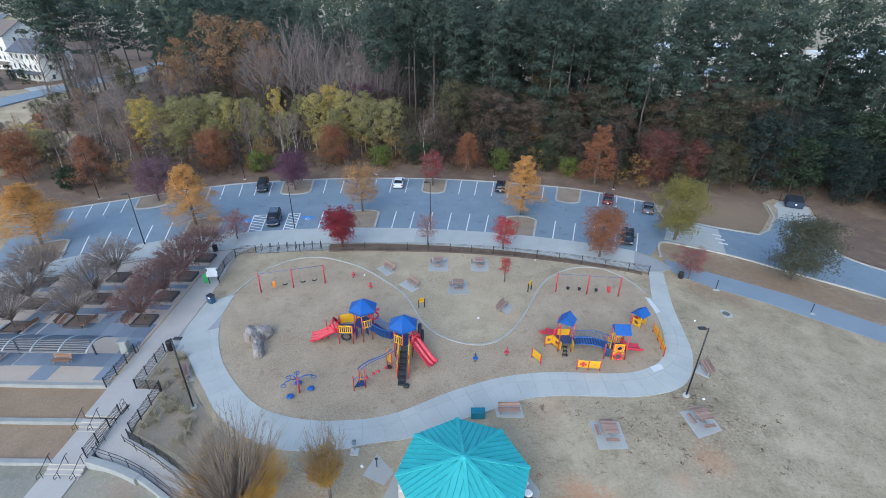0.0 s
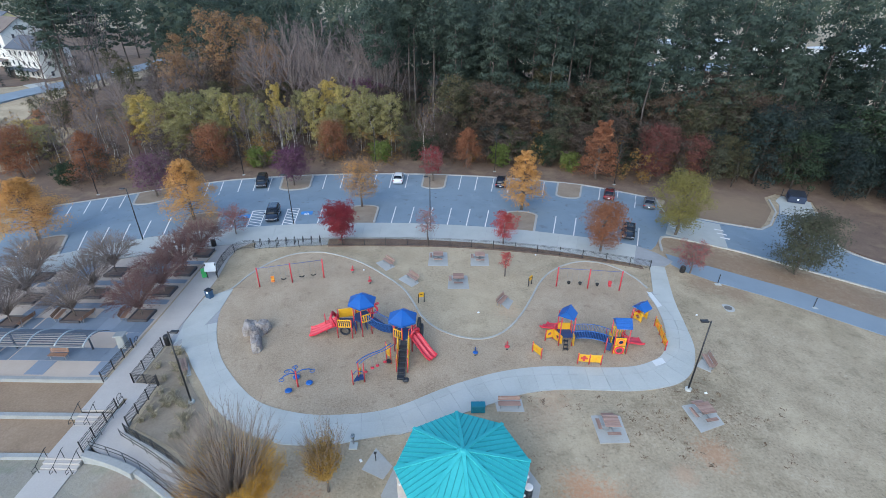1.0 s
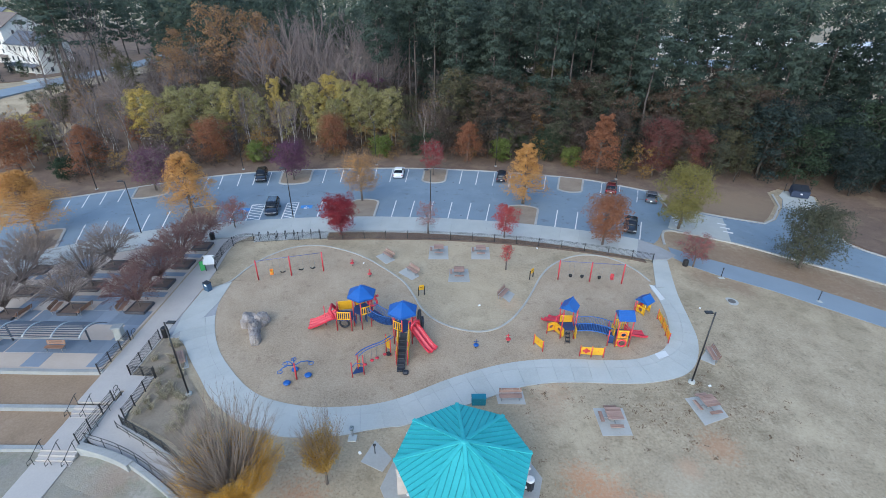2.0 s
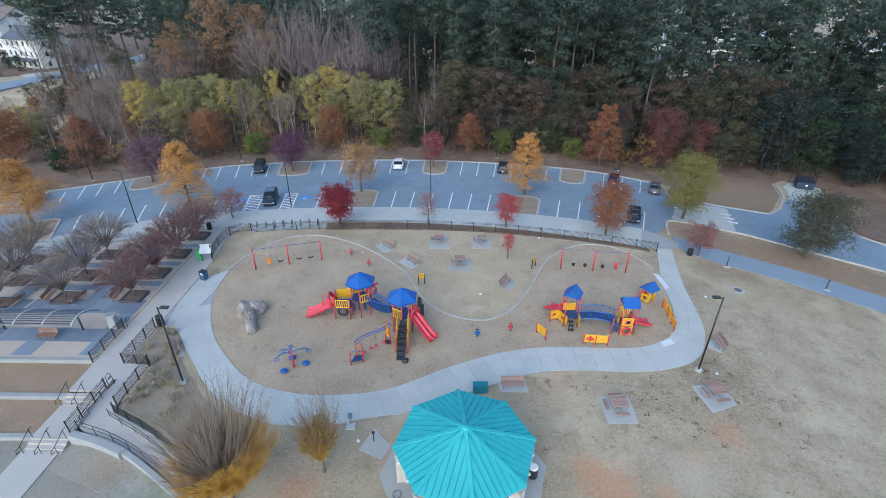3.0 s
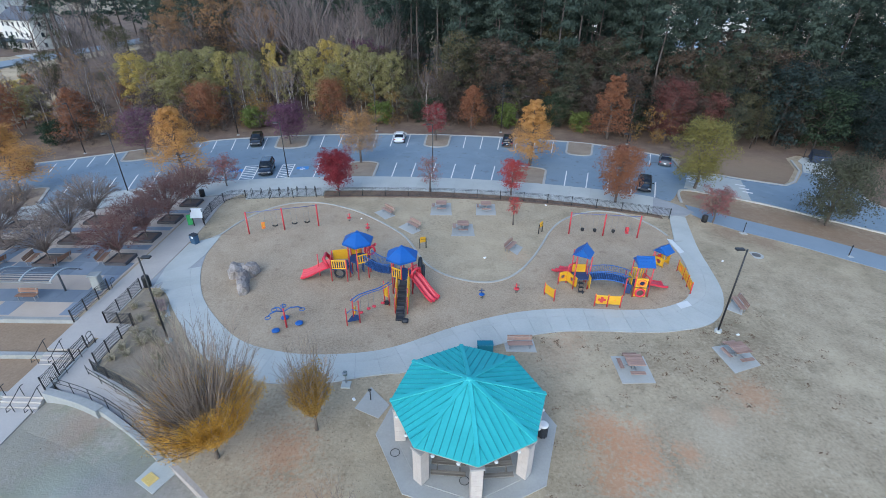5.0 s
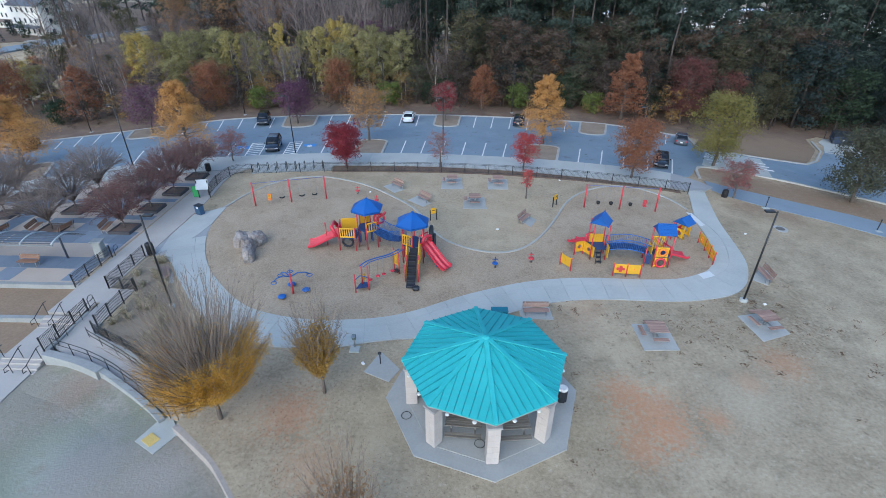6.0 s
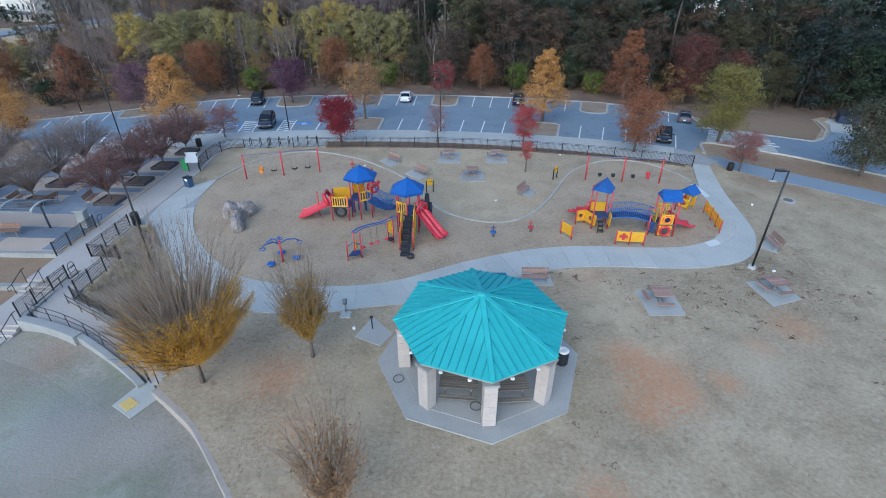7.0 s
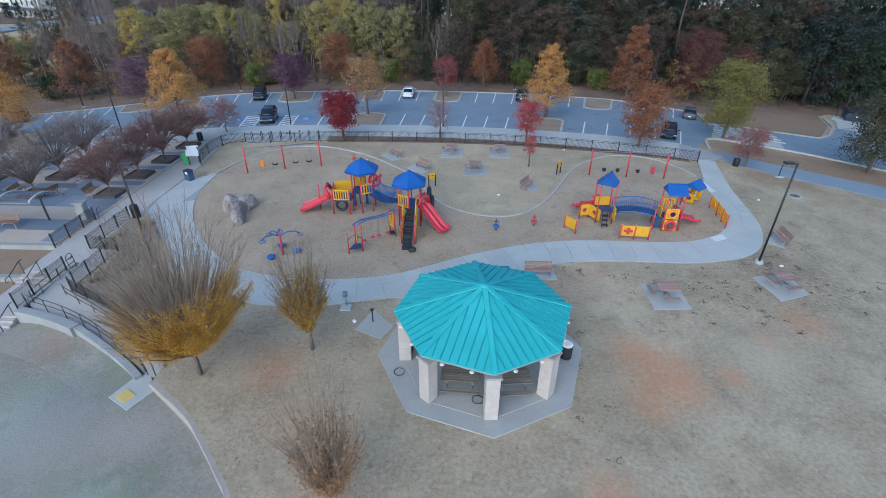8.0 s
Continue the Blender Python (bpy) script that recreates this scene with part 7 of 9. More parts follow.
BLACKCAR = paint("black_car_paint", (0.012, 0.013, 0.017))
CHARCOAL = paint("charcoal_car_paint", (0.012, 0.018, 0.034))
SILVER = paint("grey_car_paint", (0.10, 0.11, 0.125))
WHITECAR = paint("white_car_paint", (0.72, 0.74, 0.76))
MAROONCAR = paint("maroon_car_paint", (0.10, 0.012, 0.015))
car(bay(-12.8, 110.3, False), BLACKCAR, "black compact SUV backed into a bay by the wood", "suv")
car(bay(-0.5, 110.3, True), WHITECAR, "white sedan parked in a bay by the wood")
car(bay(8.95, 110.2, True), CHARCOAL, "black hatchback parked in a bay by the wood", "suv")
car(bay(18.4, 110.2, True), MAROONCAR, "dark maroon car parked in a bay by the wood")
car(bay(21.7, 109.6, True), SILVER, "dark grey sedan parked in the end bay by the wood")
car(bay(-10.75, 94.9, False), CHARCOAL, "black SUV in an accessible bay beside the sidewalk", "suv")
car(bay(20.25, 94.9, False), BLACKCAR, "black sedan backed up to the sidewalk", "sedan")
car(bay(-29.6, 110.0, True), MAROONCAR, "dark car at the end of the back row")

# ---- waste container ----
dump = thing("waste_container", at(61.6, 79.7, 0.08, -22), "dark navy steel waste container on a concrete pad", "waste container")
part("body", Build().prism([(-1.3, -1.1, 0.15), (1.3, -1.1, 0.15), (1.3, -1.3, 1.3), (-1.3, -1.3, 1.3)], (0, 2.3, 0.3)), DUMPBLUE, dump)
part("lid", Build().box((-0.63, 0, 1.62), (1.24, 2.3, 0.07), rx=8, bevel=0.02), DARKPL, dump)
part("lid", Build().box((0.63, 0, 1.62), (1.24, 2.3, 0.07), rx=8, bevel=0.02), DARKPL, dump)
part("label_plate", Build().box((0.1, -1.27, 0.85), (0.3, 0.03, 0.26), rx=-9), WHITEPLASTIC, dump)
for s in (-1.38, 1.38):
    part("fork_pocket", Build().box((s, 0, 0.8), (0.16, 1.6, 0.2)), DUMPBLUE, dump)
for s in (-1.9, 1.9):
    part("screen_post", Build().box((s, 1.4, 0.8), (0.1, 0.1, 1.7)), BLACKMETAL, dump)

# ---- the road and houses beyond the wood ----
sheet("far_road", flat(curve([(-175, 60), (-134, 97), (-124, 116), (-121, 130), (-118.5, 150), (-115.5, 175), (-117, 215), (-125, 300)], 6)) + flat(curve([(-115, 300), (-108, 215), (-107, 175), (-110, 149), (-112.5, 130), (-115, 112), (-124, 90), (-168, 52)], 6)), PATHASPHALT, 0.25, step=6.0, skirt=0.5, label="blue-grey road beyond the wood", category="road")
sheet("leaf_litter_far", [(-100, 108.2), (130, 108.2), (130, 168), (48, 168), (48, 205), (-84, 205), (-98, 160), (-103, 130)], WOODFLOOR, 0.2, step=8.0, skirt=0.6, label="brown leaf litter deeper in the wood", category="ground")


def dwelling(x, y, w, d, storeys, wall_mat, roof_mat, turn, label, gable_front=True):
    t = thing("house", at(x, y, -0.2, turn), label, "house", "houses by the road")
    h = 2.9 * storeys
    part("wall", Build().box((0, 0, h / 2), (w, d, h)), wall_mat, t)
    rise = d * 0.32
    for s in (-1, 1):
        b = Build()
        b.prism([(-w / 2 - 0.5, s * (d / 2 + 0.5), h - 0.25), (w / 2 + 0.5, s * (d / 2 + 0.5), h - 0.25), (w / 2 + 0.5, 0, h + rise), (-w / 2 - 0.5, 0, h + rise)], (0, 0, 0.18))
        part("roof", b, roof_mat, t)
    for s in (-1, 1):
        b = Build()
        b.prism([(s * w / 2 * 0.99, -d / 2, h), (s * w / 2 * 0.99, d / 2, h), (s * w / 2 * 0.99, 0, h + rise * 0.97)], (-s * 0.2, 0, 0))
        part("gable_wall", b, wall_mat, t)
    for st in range(storeys):
        for k in range(int(w / 2.6)):
            xx = -w / 2 + 1.6 + k * 2.6
            for s in (-1, 1):
                win = part("window", Build().box((xx, s * d / 2, 2.9 * st + 1.6), (1.0, 0.14, 1.5)), TRIM, t)
                part("pane", Build().box((xx, s * (d / 2 + 0.075), 2.9 * st + 1.6), (0.82, 0.03, 1.3)), WINGLASS, win)
        for s in (-1, 1):
            for yy in (-d / 4, d / 4):
                win = part("window", Build().box((s * w / 2, yy, 2.9 * st + 1.6), (0.14, 1.0, 1.5)), TRIM, t)
                part("pane", Build().box((s * (w / 2 + 0.075), yy, 2.9 * st + 1.6), (0.03, 0.82, 1.3)), WINGLASS, win)
    part("porch_roof", Build().prism([(-w / 2, -d / 2 - 2.0, 2.5), (w / 2 - 1, -d / 2 - 2.0, 2.5), (w / 2 - 1, -d / 2, 3.1), (-w / 2, -d / 2, 3.1)], (0, 0, 0.12)), roof_mat, t)
    for k in range(4):
        part("porch_post", Build().box((-w / 2 + 0.2 + k * (w - 1.4) / 3, -d / 2 - 1.85, 1.25), (0.2, 0.2, 2.5)), TRIM, t)
    return t


dwelling(-132, 162, 15, 10, 3, SIDING, SHINGLE, -22, "three-storey pale house with blue-grey shingles and a porch")
dwelling(-161, 186, 20, 14, 4, SIDING, SHINGLEBROWN, -22, "three-storey pale house with a brown shingle roof")
dwelling(-186, 214, 20, 15, 4, SIDINGYELLOW, SHINGLE, -30, "three-storey cream-yellow house with grey shingles")
dwelling(-98, 270, 14, 10, 1, SIDING, SHINGLEBROWN, 20, "pale single-storey house among the far trees")
sheet("house_drive", [(-134, 150), (-112, 134), (-110, 138), (-131, 156)], CONCRETE, 0.12, skirt=0.3, label="pale concrete drive to a house", category="drive", step=6)


def hall(x, y, w, d, h, turn, label):
    t = thing("low_building", at(x, y, -0.2, turn), label, "building", "far buildings")
    part("wall", Build().box((0, 0, h / 2), (w, d, h)), SIDING, t)
    part("roof", Build().box((0, 0, h + 0.15), (w + 0.6, d + 0.6, 0.35)), WHITEROOF, t)
    part("parapet", Build().box((0, -d / 2, h + 0.4), (w + 0.6, 0.3, 0.5)), TRIM, t)
    for k in range(int(w / 5)):
        win = part("window", Build().box((-w / 2 + 2.5 + 5 * k, -d / 2, h * 0.5), (2.6, 0.14, 1.6)), TRIM, t)
        part("pane", Build().box((-w / 2 + 2.5 + 5 * k, -d / 2 - 0.08, h * 0.5), (2.3, 0.03, 1.3)), WINGLASS, win)
    return t


hall(150, 292, 76, 30, 7, 8, "long pale building with a white roof behind the pines")
hall(84, 300, 40, 24, 5, -5, "pale low building with a white roof behind the pines")
hall(214, 262, 56, 30, 7, 14, "pale low building with a white roof behind the pines")
sheet("far_lot", [(84, 236), (200, 226), (212, 250), (92, 264)], PATHASPHALT, 0.1, skirt=0.3, step=8, label="blue-grey paved yard behind the pines", category="yard")
sheet("leaf_litter_beyond_road", [(-104, 182), (-60, 206), (-60, 330), (-230, 330), (-230, 205), (-148, 138), (-127, 142), (-119, 160)], WOODFLOOR, 0.14, step=12.0, skirt=0.4, label="brown leaf litter and bare soil beyond the road", category="ground")
for x, y in ((-92, 122), (-80, 175)):
    t = thing("utility_pole", at(x, y), "wooden utility pole beside the road", "utility pole", "utility poles")
    part("pole", Build().cyl((0, 0, -0.3), (0, 0, 11), 0.16, 0.11, 8), BARK, t)
    part("crossarm", Build().box((0, 0, 10.2), (2.2, 0.12, 0.14), rz=20), BARK, t)
cable = Build()
cable.tube([(-92 + (12) * f, 122 + 53 * f, land(-92 + 12 * f, 122 + 53 * f) + 10.2 - 1.2 * math.sin(f * math.pi)) for f in (k / 12 for k in range(13))], 0.03, 4)
tagged(new("overhead_cable", finish(cable.bm, "overhead_cable", BLACKMETAL)), "overhead cable strung between the utility poles", "cable")

# ---- trees ----
def leaf_mesh(name, centres, sizes, mat_, rng, droop=0.0, spray=False, lie=False, facing=None):
    """Many small folded leaves or sprays of leaves, each with its own turn."""
    n = len(centres)
    c = np.asarray(centres, dtype=float)
    s = np.asarray(sizes, dtype=float)[:, None]
    a = rng.normal(size=(n, 3))
    a[:, 2] = a[:, 2] * (0.1 if lie else 0.6) - droop
    a /= np.linalg.norm(a, axis=1)[:, None]
    b = np.cross(a, rng.normal(size=(n, 3)) * (np.array([0.15, 0.15, 1.0]) if lie else 1.0))
    b /= np.linalg.norm(b, axis=1)[:, None]
    if facing is not None:
        out = np.asarray(facing, dtype=float) + rng.normal(size=(n, 3)) * 0.33
        out /= np.linalg.norm(out, axis=1)[:, None] + 1e-9
        a = np.cross(out, rng.normal(size=(n, 3)))
        a /= np.linalg.norm(a, axis=1)[:, None] + 1e-9
        b = np.cross(out, a)
    nrm = np.cross(a, b) * 0.25
    if spray:
        v = np.empty((n, 3, 3))
        v[:, 0] = c - a * s * 0.8
        v[:, 1] = c + a * s * 0.6 + b * s * 0.55
        v[:, 2] = c + a * s * 0.6 - b * s * 0.55
        me = bpy.data.meshes.new(name)
        me.from_pydata(v.reshape(-1, 3).tolist(), [], np.arange(3 * n).reshape(n, 3).tolist())
        me.materials.append(mat_)
        return me
    v = np.empty((n, 4, 3))
    v[:, 0] = c - a * s * 0.7
    v[:, 1] = c + b * s * 0.45 + nrm * s
    v[:, 2] = c + a * s * 0.7
    v[:, 3] = c - b * s * 0.45 + nrm * s
    me = bpy.data.meshes.new(name)
    faces = np.arange(4 * n).reshape(n, 4)
    tris = np.concatenate([faces[:, [0, 1, 2]], faces[:, [0, 2, 3]]])
    me.from_pydata(v.reshape(-1, 3).tolist(), [], tris.tolist())
    me.materials.append(mat_)
    return me


def twig_mesh(segments, mat_, name):
    """Thin three-sided shoots from (start, end, start radius, end radius)."""
    n = len(segments)
    p = np.array([s[0] for s in segments], dtype=float)
    q = np.array([s[1] for s in segments], dtype=float)
    r0 = np.array([s[2] for s in segments])[:, None]
    r1 = np.array([s[3] for s in segments])[:, None]
    d = q - p
    d /= np.linalg.norm(d, axis=1)[:, None] + 1e-9
    ref = np.where(np.abs(d[:, 2:3]) > 0.9, np.array([[1.0, 0, 0]]), np.array([[0, 0, 1.0]]))
    u = np.cross(d, ref)
    u /= np.linalg.norm(u, axis=1)[:, None]
    w = np.cross(d, u)
    v = np.empty((n, 6, 3))
    for k in range(3):
        o = u * math.cos(k * 2.094) + w * math.sin(k * 2.094)
        v[:, k] = p + o * r0
        v[:, 3 + k] = q + o * r1
    base = np.arange(n)[:, None] * 6
    faces = np.concatenate([base + np.array(f)[None] for f in ((0, 1, 4), (0, 4, 3), (1, 2, 5), (1, 5, 4), (2, 0, 3), (2, 3, 5))])
    me = bpy.data.meshes.new(name)
    me.from_pydata(v.reshape(-1, 3).tolist(), [], faces.tolist())
    me.materials.append(mat_)
    return me


def limb_set(rng, h, r, low, style, count):
    """Limbs as polylines: start on the trunk, rise outward to the crown's rim."""
    limbs = []
    for k in range(count):
        f = (k + rng.uniform(0, 1)) / count
        ang = k * 2.4 + rng.uniform(-0.5, 0.5)
        z0 = h * (low + (0.93 - low) * f ** 0.9)
        if style == "cone":
            reach = r * (1.08 - 0.88 * f) * rng.uniform(0.85, 1.1)
            rise = (0.1 + 0.4 * f) * reach
        elif style == "vase":
            z0 = h * (0.10 + 0.16 * f)
            reach = r * rng.uniform(0.25, 1.0)
            rise = h * (1.0 - 0.28 * (reach / r) ** 2) - z0
            rise *= rng.uniform(0.85, 1.02)
        elif style == "pine":
            reach = r * (1.0 - 0.6 * abs(f - 0.3)) * rng.uniform(0.5, 1.05)
            if f > 0.8:
                reach *= 0.7
            rise = 0.18 * reach + rng.uniform(-0.2, 0.5)
        else:
            u = 2 * f - 0.9
            reach = r * math.sqrt(max(0.12, 1 - 0.75 * u * u)) * rng.uniform(0.7, 1.08)
            rise = reach * (0.12 + 0.62 * f)
        tip = Vector((reach * math.cos(ang), reach * math.sin(ang), z0 + rise))
        start = Vector((0, 0, z0 if style != "vase" else h * 0.1))
        mid = start.lerp(tip, 0.5) + Vector((rng.normal() * 0.06 * r, rng.normal() * 0.06 * r, (-0.1 if style == "vase" else 0.06) * reach))
        limbs.append((start, mid, tip))
    return limbs


def branching(rng, start, heading, length, radius, forks, segs, tips, spread=0.6, rise=0.25, shrink=0.62):
    """Forking limbs, each bent in the middle, down to the twigs; gathers segments and twig ends."""
    mid = start + heading * length * 0.55 + Vector((rng.normal(), rng.normal(), rng.normal())) * length * 0.06
    end = mid + (heading + Vector((0, 0, rise * 0.5))).normalized() * length * 0.5
    if not forks:
        segs.append((start, end, radius, radius * 0.55))
        tips.append(end)
        return
    segs.append((start, mid, radius, radius * 0.8))
    segs.append((mid, end, radius * 0.8, radius * 0.55))
    for k in range(forks[0]):
        f = 1.0 if k == 0 else rng.uniform(0.3, 1.0)
        base = start.lerp(mid, f * 2) if f < 0.5 else mid.lerp(end, f * 2 - 1)
        turn = Vector((rng.normal(), rng.normal(), rng.normal() * 0.7)) * spread
        d = (heading + turn + Vector((0, 0, rise))).normalized()
        branching(rng, base, d, length * shrink * rng.uniform(0.8, 1.2), radius * 0.6, forks[1:], segs, tips, spread, rise, shrink)


def tree_meshes(name, seed, h, r, low=0.22, style="oval", leaf="orange", bark=None, leaves=2600, size=0.16, limbs=34, trunk_r=None, twig_mat=None, twig_every=2, spray=False, clump=0.11, tufts=4):
    """Trunk-with-limbs mesh and crown mesh of one kind of tree, standing at the origin."""
    rng = np.random.default_rng(seed)
    bark = bark or BARK
    trunk_r = trunk_r or 0.018 * h + 0.02
    ls = limb_set(rng, h, r, low, style, limbs)
    b = Build()
    wob = 0.012 if style != "pine" else 0.002
    bend = [(rng.normal() * wob * h * k, rng.normal() * wob * h * k, h * (k / 5) * 0.97) for k in range(6)]
    bend[0] = (0, 0, -0.4)
    b.tube(bend, [trunk_r * 1.25, trunk_r, trunk_r * 0.85, trunk_r * 0.62, trunk_r * 0.38, trunk_r * 0.12], 7)
    for s, m, t in ls:
        k = trunk_r * (0.2 if style == "pine" else 0.3)
        b.tube([s, m, t], [k, k * 0.6, k * 0.18], 3, cap=False)
    trunk = finish(b.bm, name + "_trunk", bark)
    pts, faces, segs = [], [], []
    per = max(3, leaves // max(1, len(ls)))
    heart = Vector((0, 0, h * (low + 0.75) / 1.75))
    for s, m, t in ls:
        clumps = []
        for k in range(tufts):
            f = rng.uniform(0.45, 1.05) if style == "pine" else 1.05 - 0.75 * rng.uniform() ** 1.4
            base = s.lerp(m, f * 2) if f < 0.5 else m.lerp(t, f * 2 - 1)
            rise = min(1.0, max(0.0, (s.z / h - low) / (0.93 - low)))
            girth = 1.15 - 0.75 * rise if style == "cone" else 1.0
            wide = 0.5 if style == "pine" else r * 0.12 * girth
            size_c = (1.25 if style == "pine" else r * clump * 2.0 * girth) * rng.uniform(0.65, 1.35)
            clumps.append((base, base + Vector((rng.normal(), rng.normal(), rng.normal() * 0.6)) * wide, size_c))
        for k in range(per):
            base, c, size_c = clumps[k % tufts]
            d = Vector((rng.normal(), rng.normal(), rng.normal())).normalized()
            if d.z < -0.3 and rng.uniform() < 0.6:
                d.z = -d.z
            p = c + Vector((d.x, d.y, d.z * (0.55 if style == "pine" else 0.8))) * size_c * rng.uniform(0.6, 1.08)
            if p.z > 0.25:
                pts.append(p)
                faces.append(d * 0.8 + (p - heart).normalized() * 0.4 + Vector((0, 0, 0.15)))
                if twig_mat and k % twig_every == 0:
                    segs.append((base, p, 0.014, 0.005))
    crown = leaf_mesh(name + "_crown", pts, rng.uniform(0.6, 1.35, len(pts)) * size, LEAF[leaf], rng, spray=spray, facing=faces)
    return trunk, crown, (twig_mesh(segs, twig_mat, name + "_twigs") if segs else None)


def bare_tree(name, seed, h, low, limbs, lean, forks, trunk_r, twig_mat, leaf=None, n_leaves=0, size=0.07, bark=None, rise=0.3, spread=0.5, first=0.5, shrink=0.62):
    """A leafless tree: a trunk that divides into limbs, boughs and twigs, with a few leaves left."""
    rng = np.random.default_rng(seed)
    b = Build()
    top = h * low
    b.tube([(0, 0, -0.3), (rng.normal() * 0.02 * h, rng.normal() * 0.02 * h, top * 0.55), (0, 0, top)], [trunk_r * 1.3, trunk_r, trunk_r * 0.85], 7)
    if limbs > 8:
        b.tube([(0, 0, top), (rng.normal() * 0.02 * h, rng.normal() * 0.02 * h, h * 0.6), (rng.normal() * 0.03 * h, 0, h * 0.92)], [trunk_r * 0.85, trunk_r * 0.5, trunk_r * 0.12], 5)
    segs, tips = [], []
    for k in range(limbs):
        a = k * 2.4 + rng.uniform(-0.3, 0.3)
        th = lean * (0.35 + 0.65 * math.sqrt((k + 0.5) / limbs)) * rng.uniform(0.85, 1.1)
        z = top * 0.96 if limbs <= 8 else top + (h * 0.8 - top) * ((limbs - k) / limbs) ** 1.3
        d = Vector((math.sin(th) * math.cos(a), math.sin(th) * math.sin(a), math.cos(th)))
        branching(rng, Vector((0, 0, z)), d, (h - top) * first * (1.0 if limbs <= 8 else 0.55 + 0.45 * k / limbs), trunk_r * 0.5, forks, segs, tips, spread, rise, shrink)
    trunk = finish(b.bm, name + "_trunk", bark or BARK)
    crown = None
    if n_leaves:
        pts = [tips[int(rng.uniform(0, len(tips)))] + Vector((rng.normal(), rng.normal(), rng.normal())) * 0.09 for _ in range(n_leaves)]
        crown = leaf_mesh(name + "_crown", pts, rng.uniform(0.6, 1.4, n_leaves) * size, LEAF[leaf], rng)
    return trunk, crown, twig_mesh(segs, twig_mat, name + "_twigs")


def plant(meshes, x, y, label, category="tree", group="", scale=1.0, turn=0.0, name="tree", dz=0.0, sz=None):
    trunk, crown, twigs = meshes
    ob = thing(name, Matrix.Translation((x, y, land(x, y) + dz)) @ pose(0, 0, 0, 0, 0, turn) @ Matrix.Diagonal((scale, scale, sz or scale, 1)), label, category, group)
    stem = share("trunk", trunk, ob)
    if name in ("scrub", "evergreen"):
        stem["kind"] = "stuff"
    if crown:
        share("crown", crown, ob)["kind"] = "stuff"
    if twigs:
        share("bare_branchwork", twigs, ob)["kind"] = "stuff"
    return ob


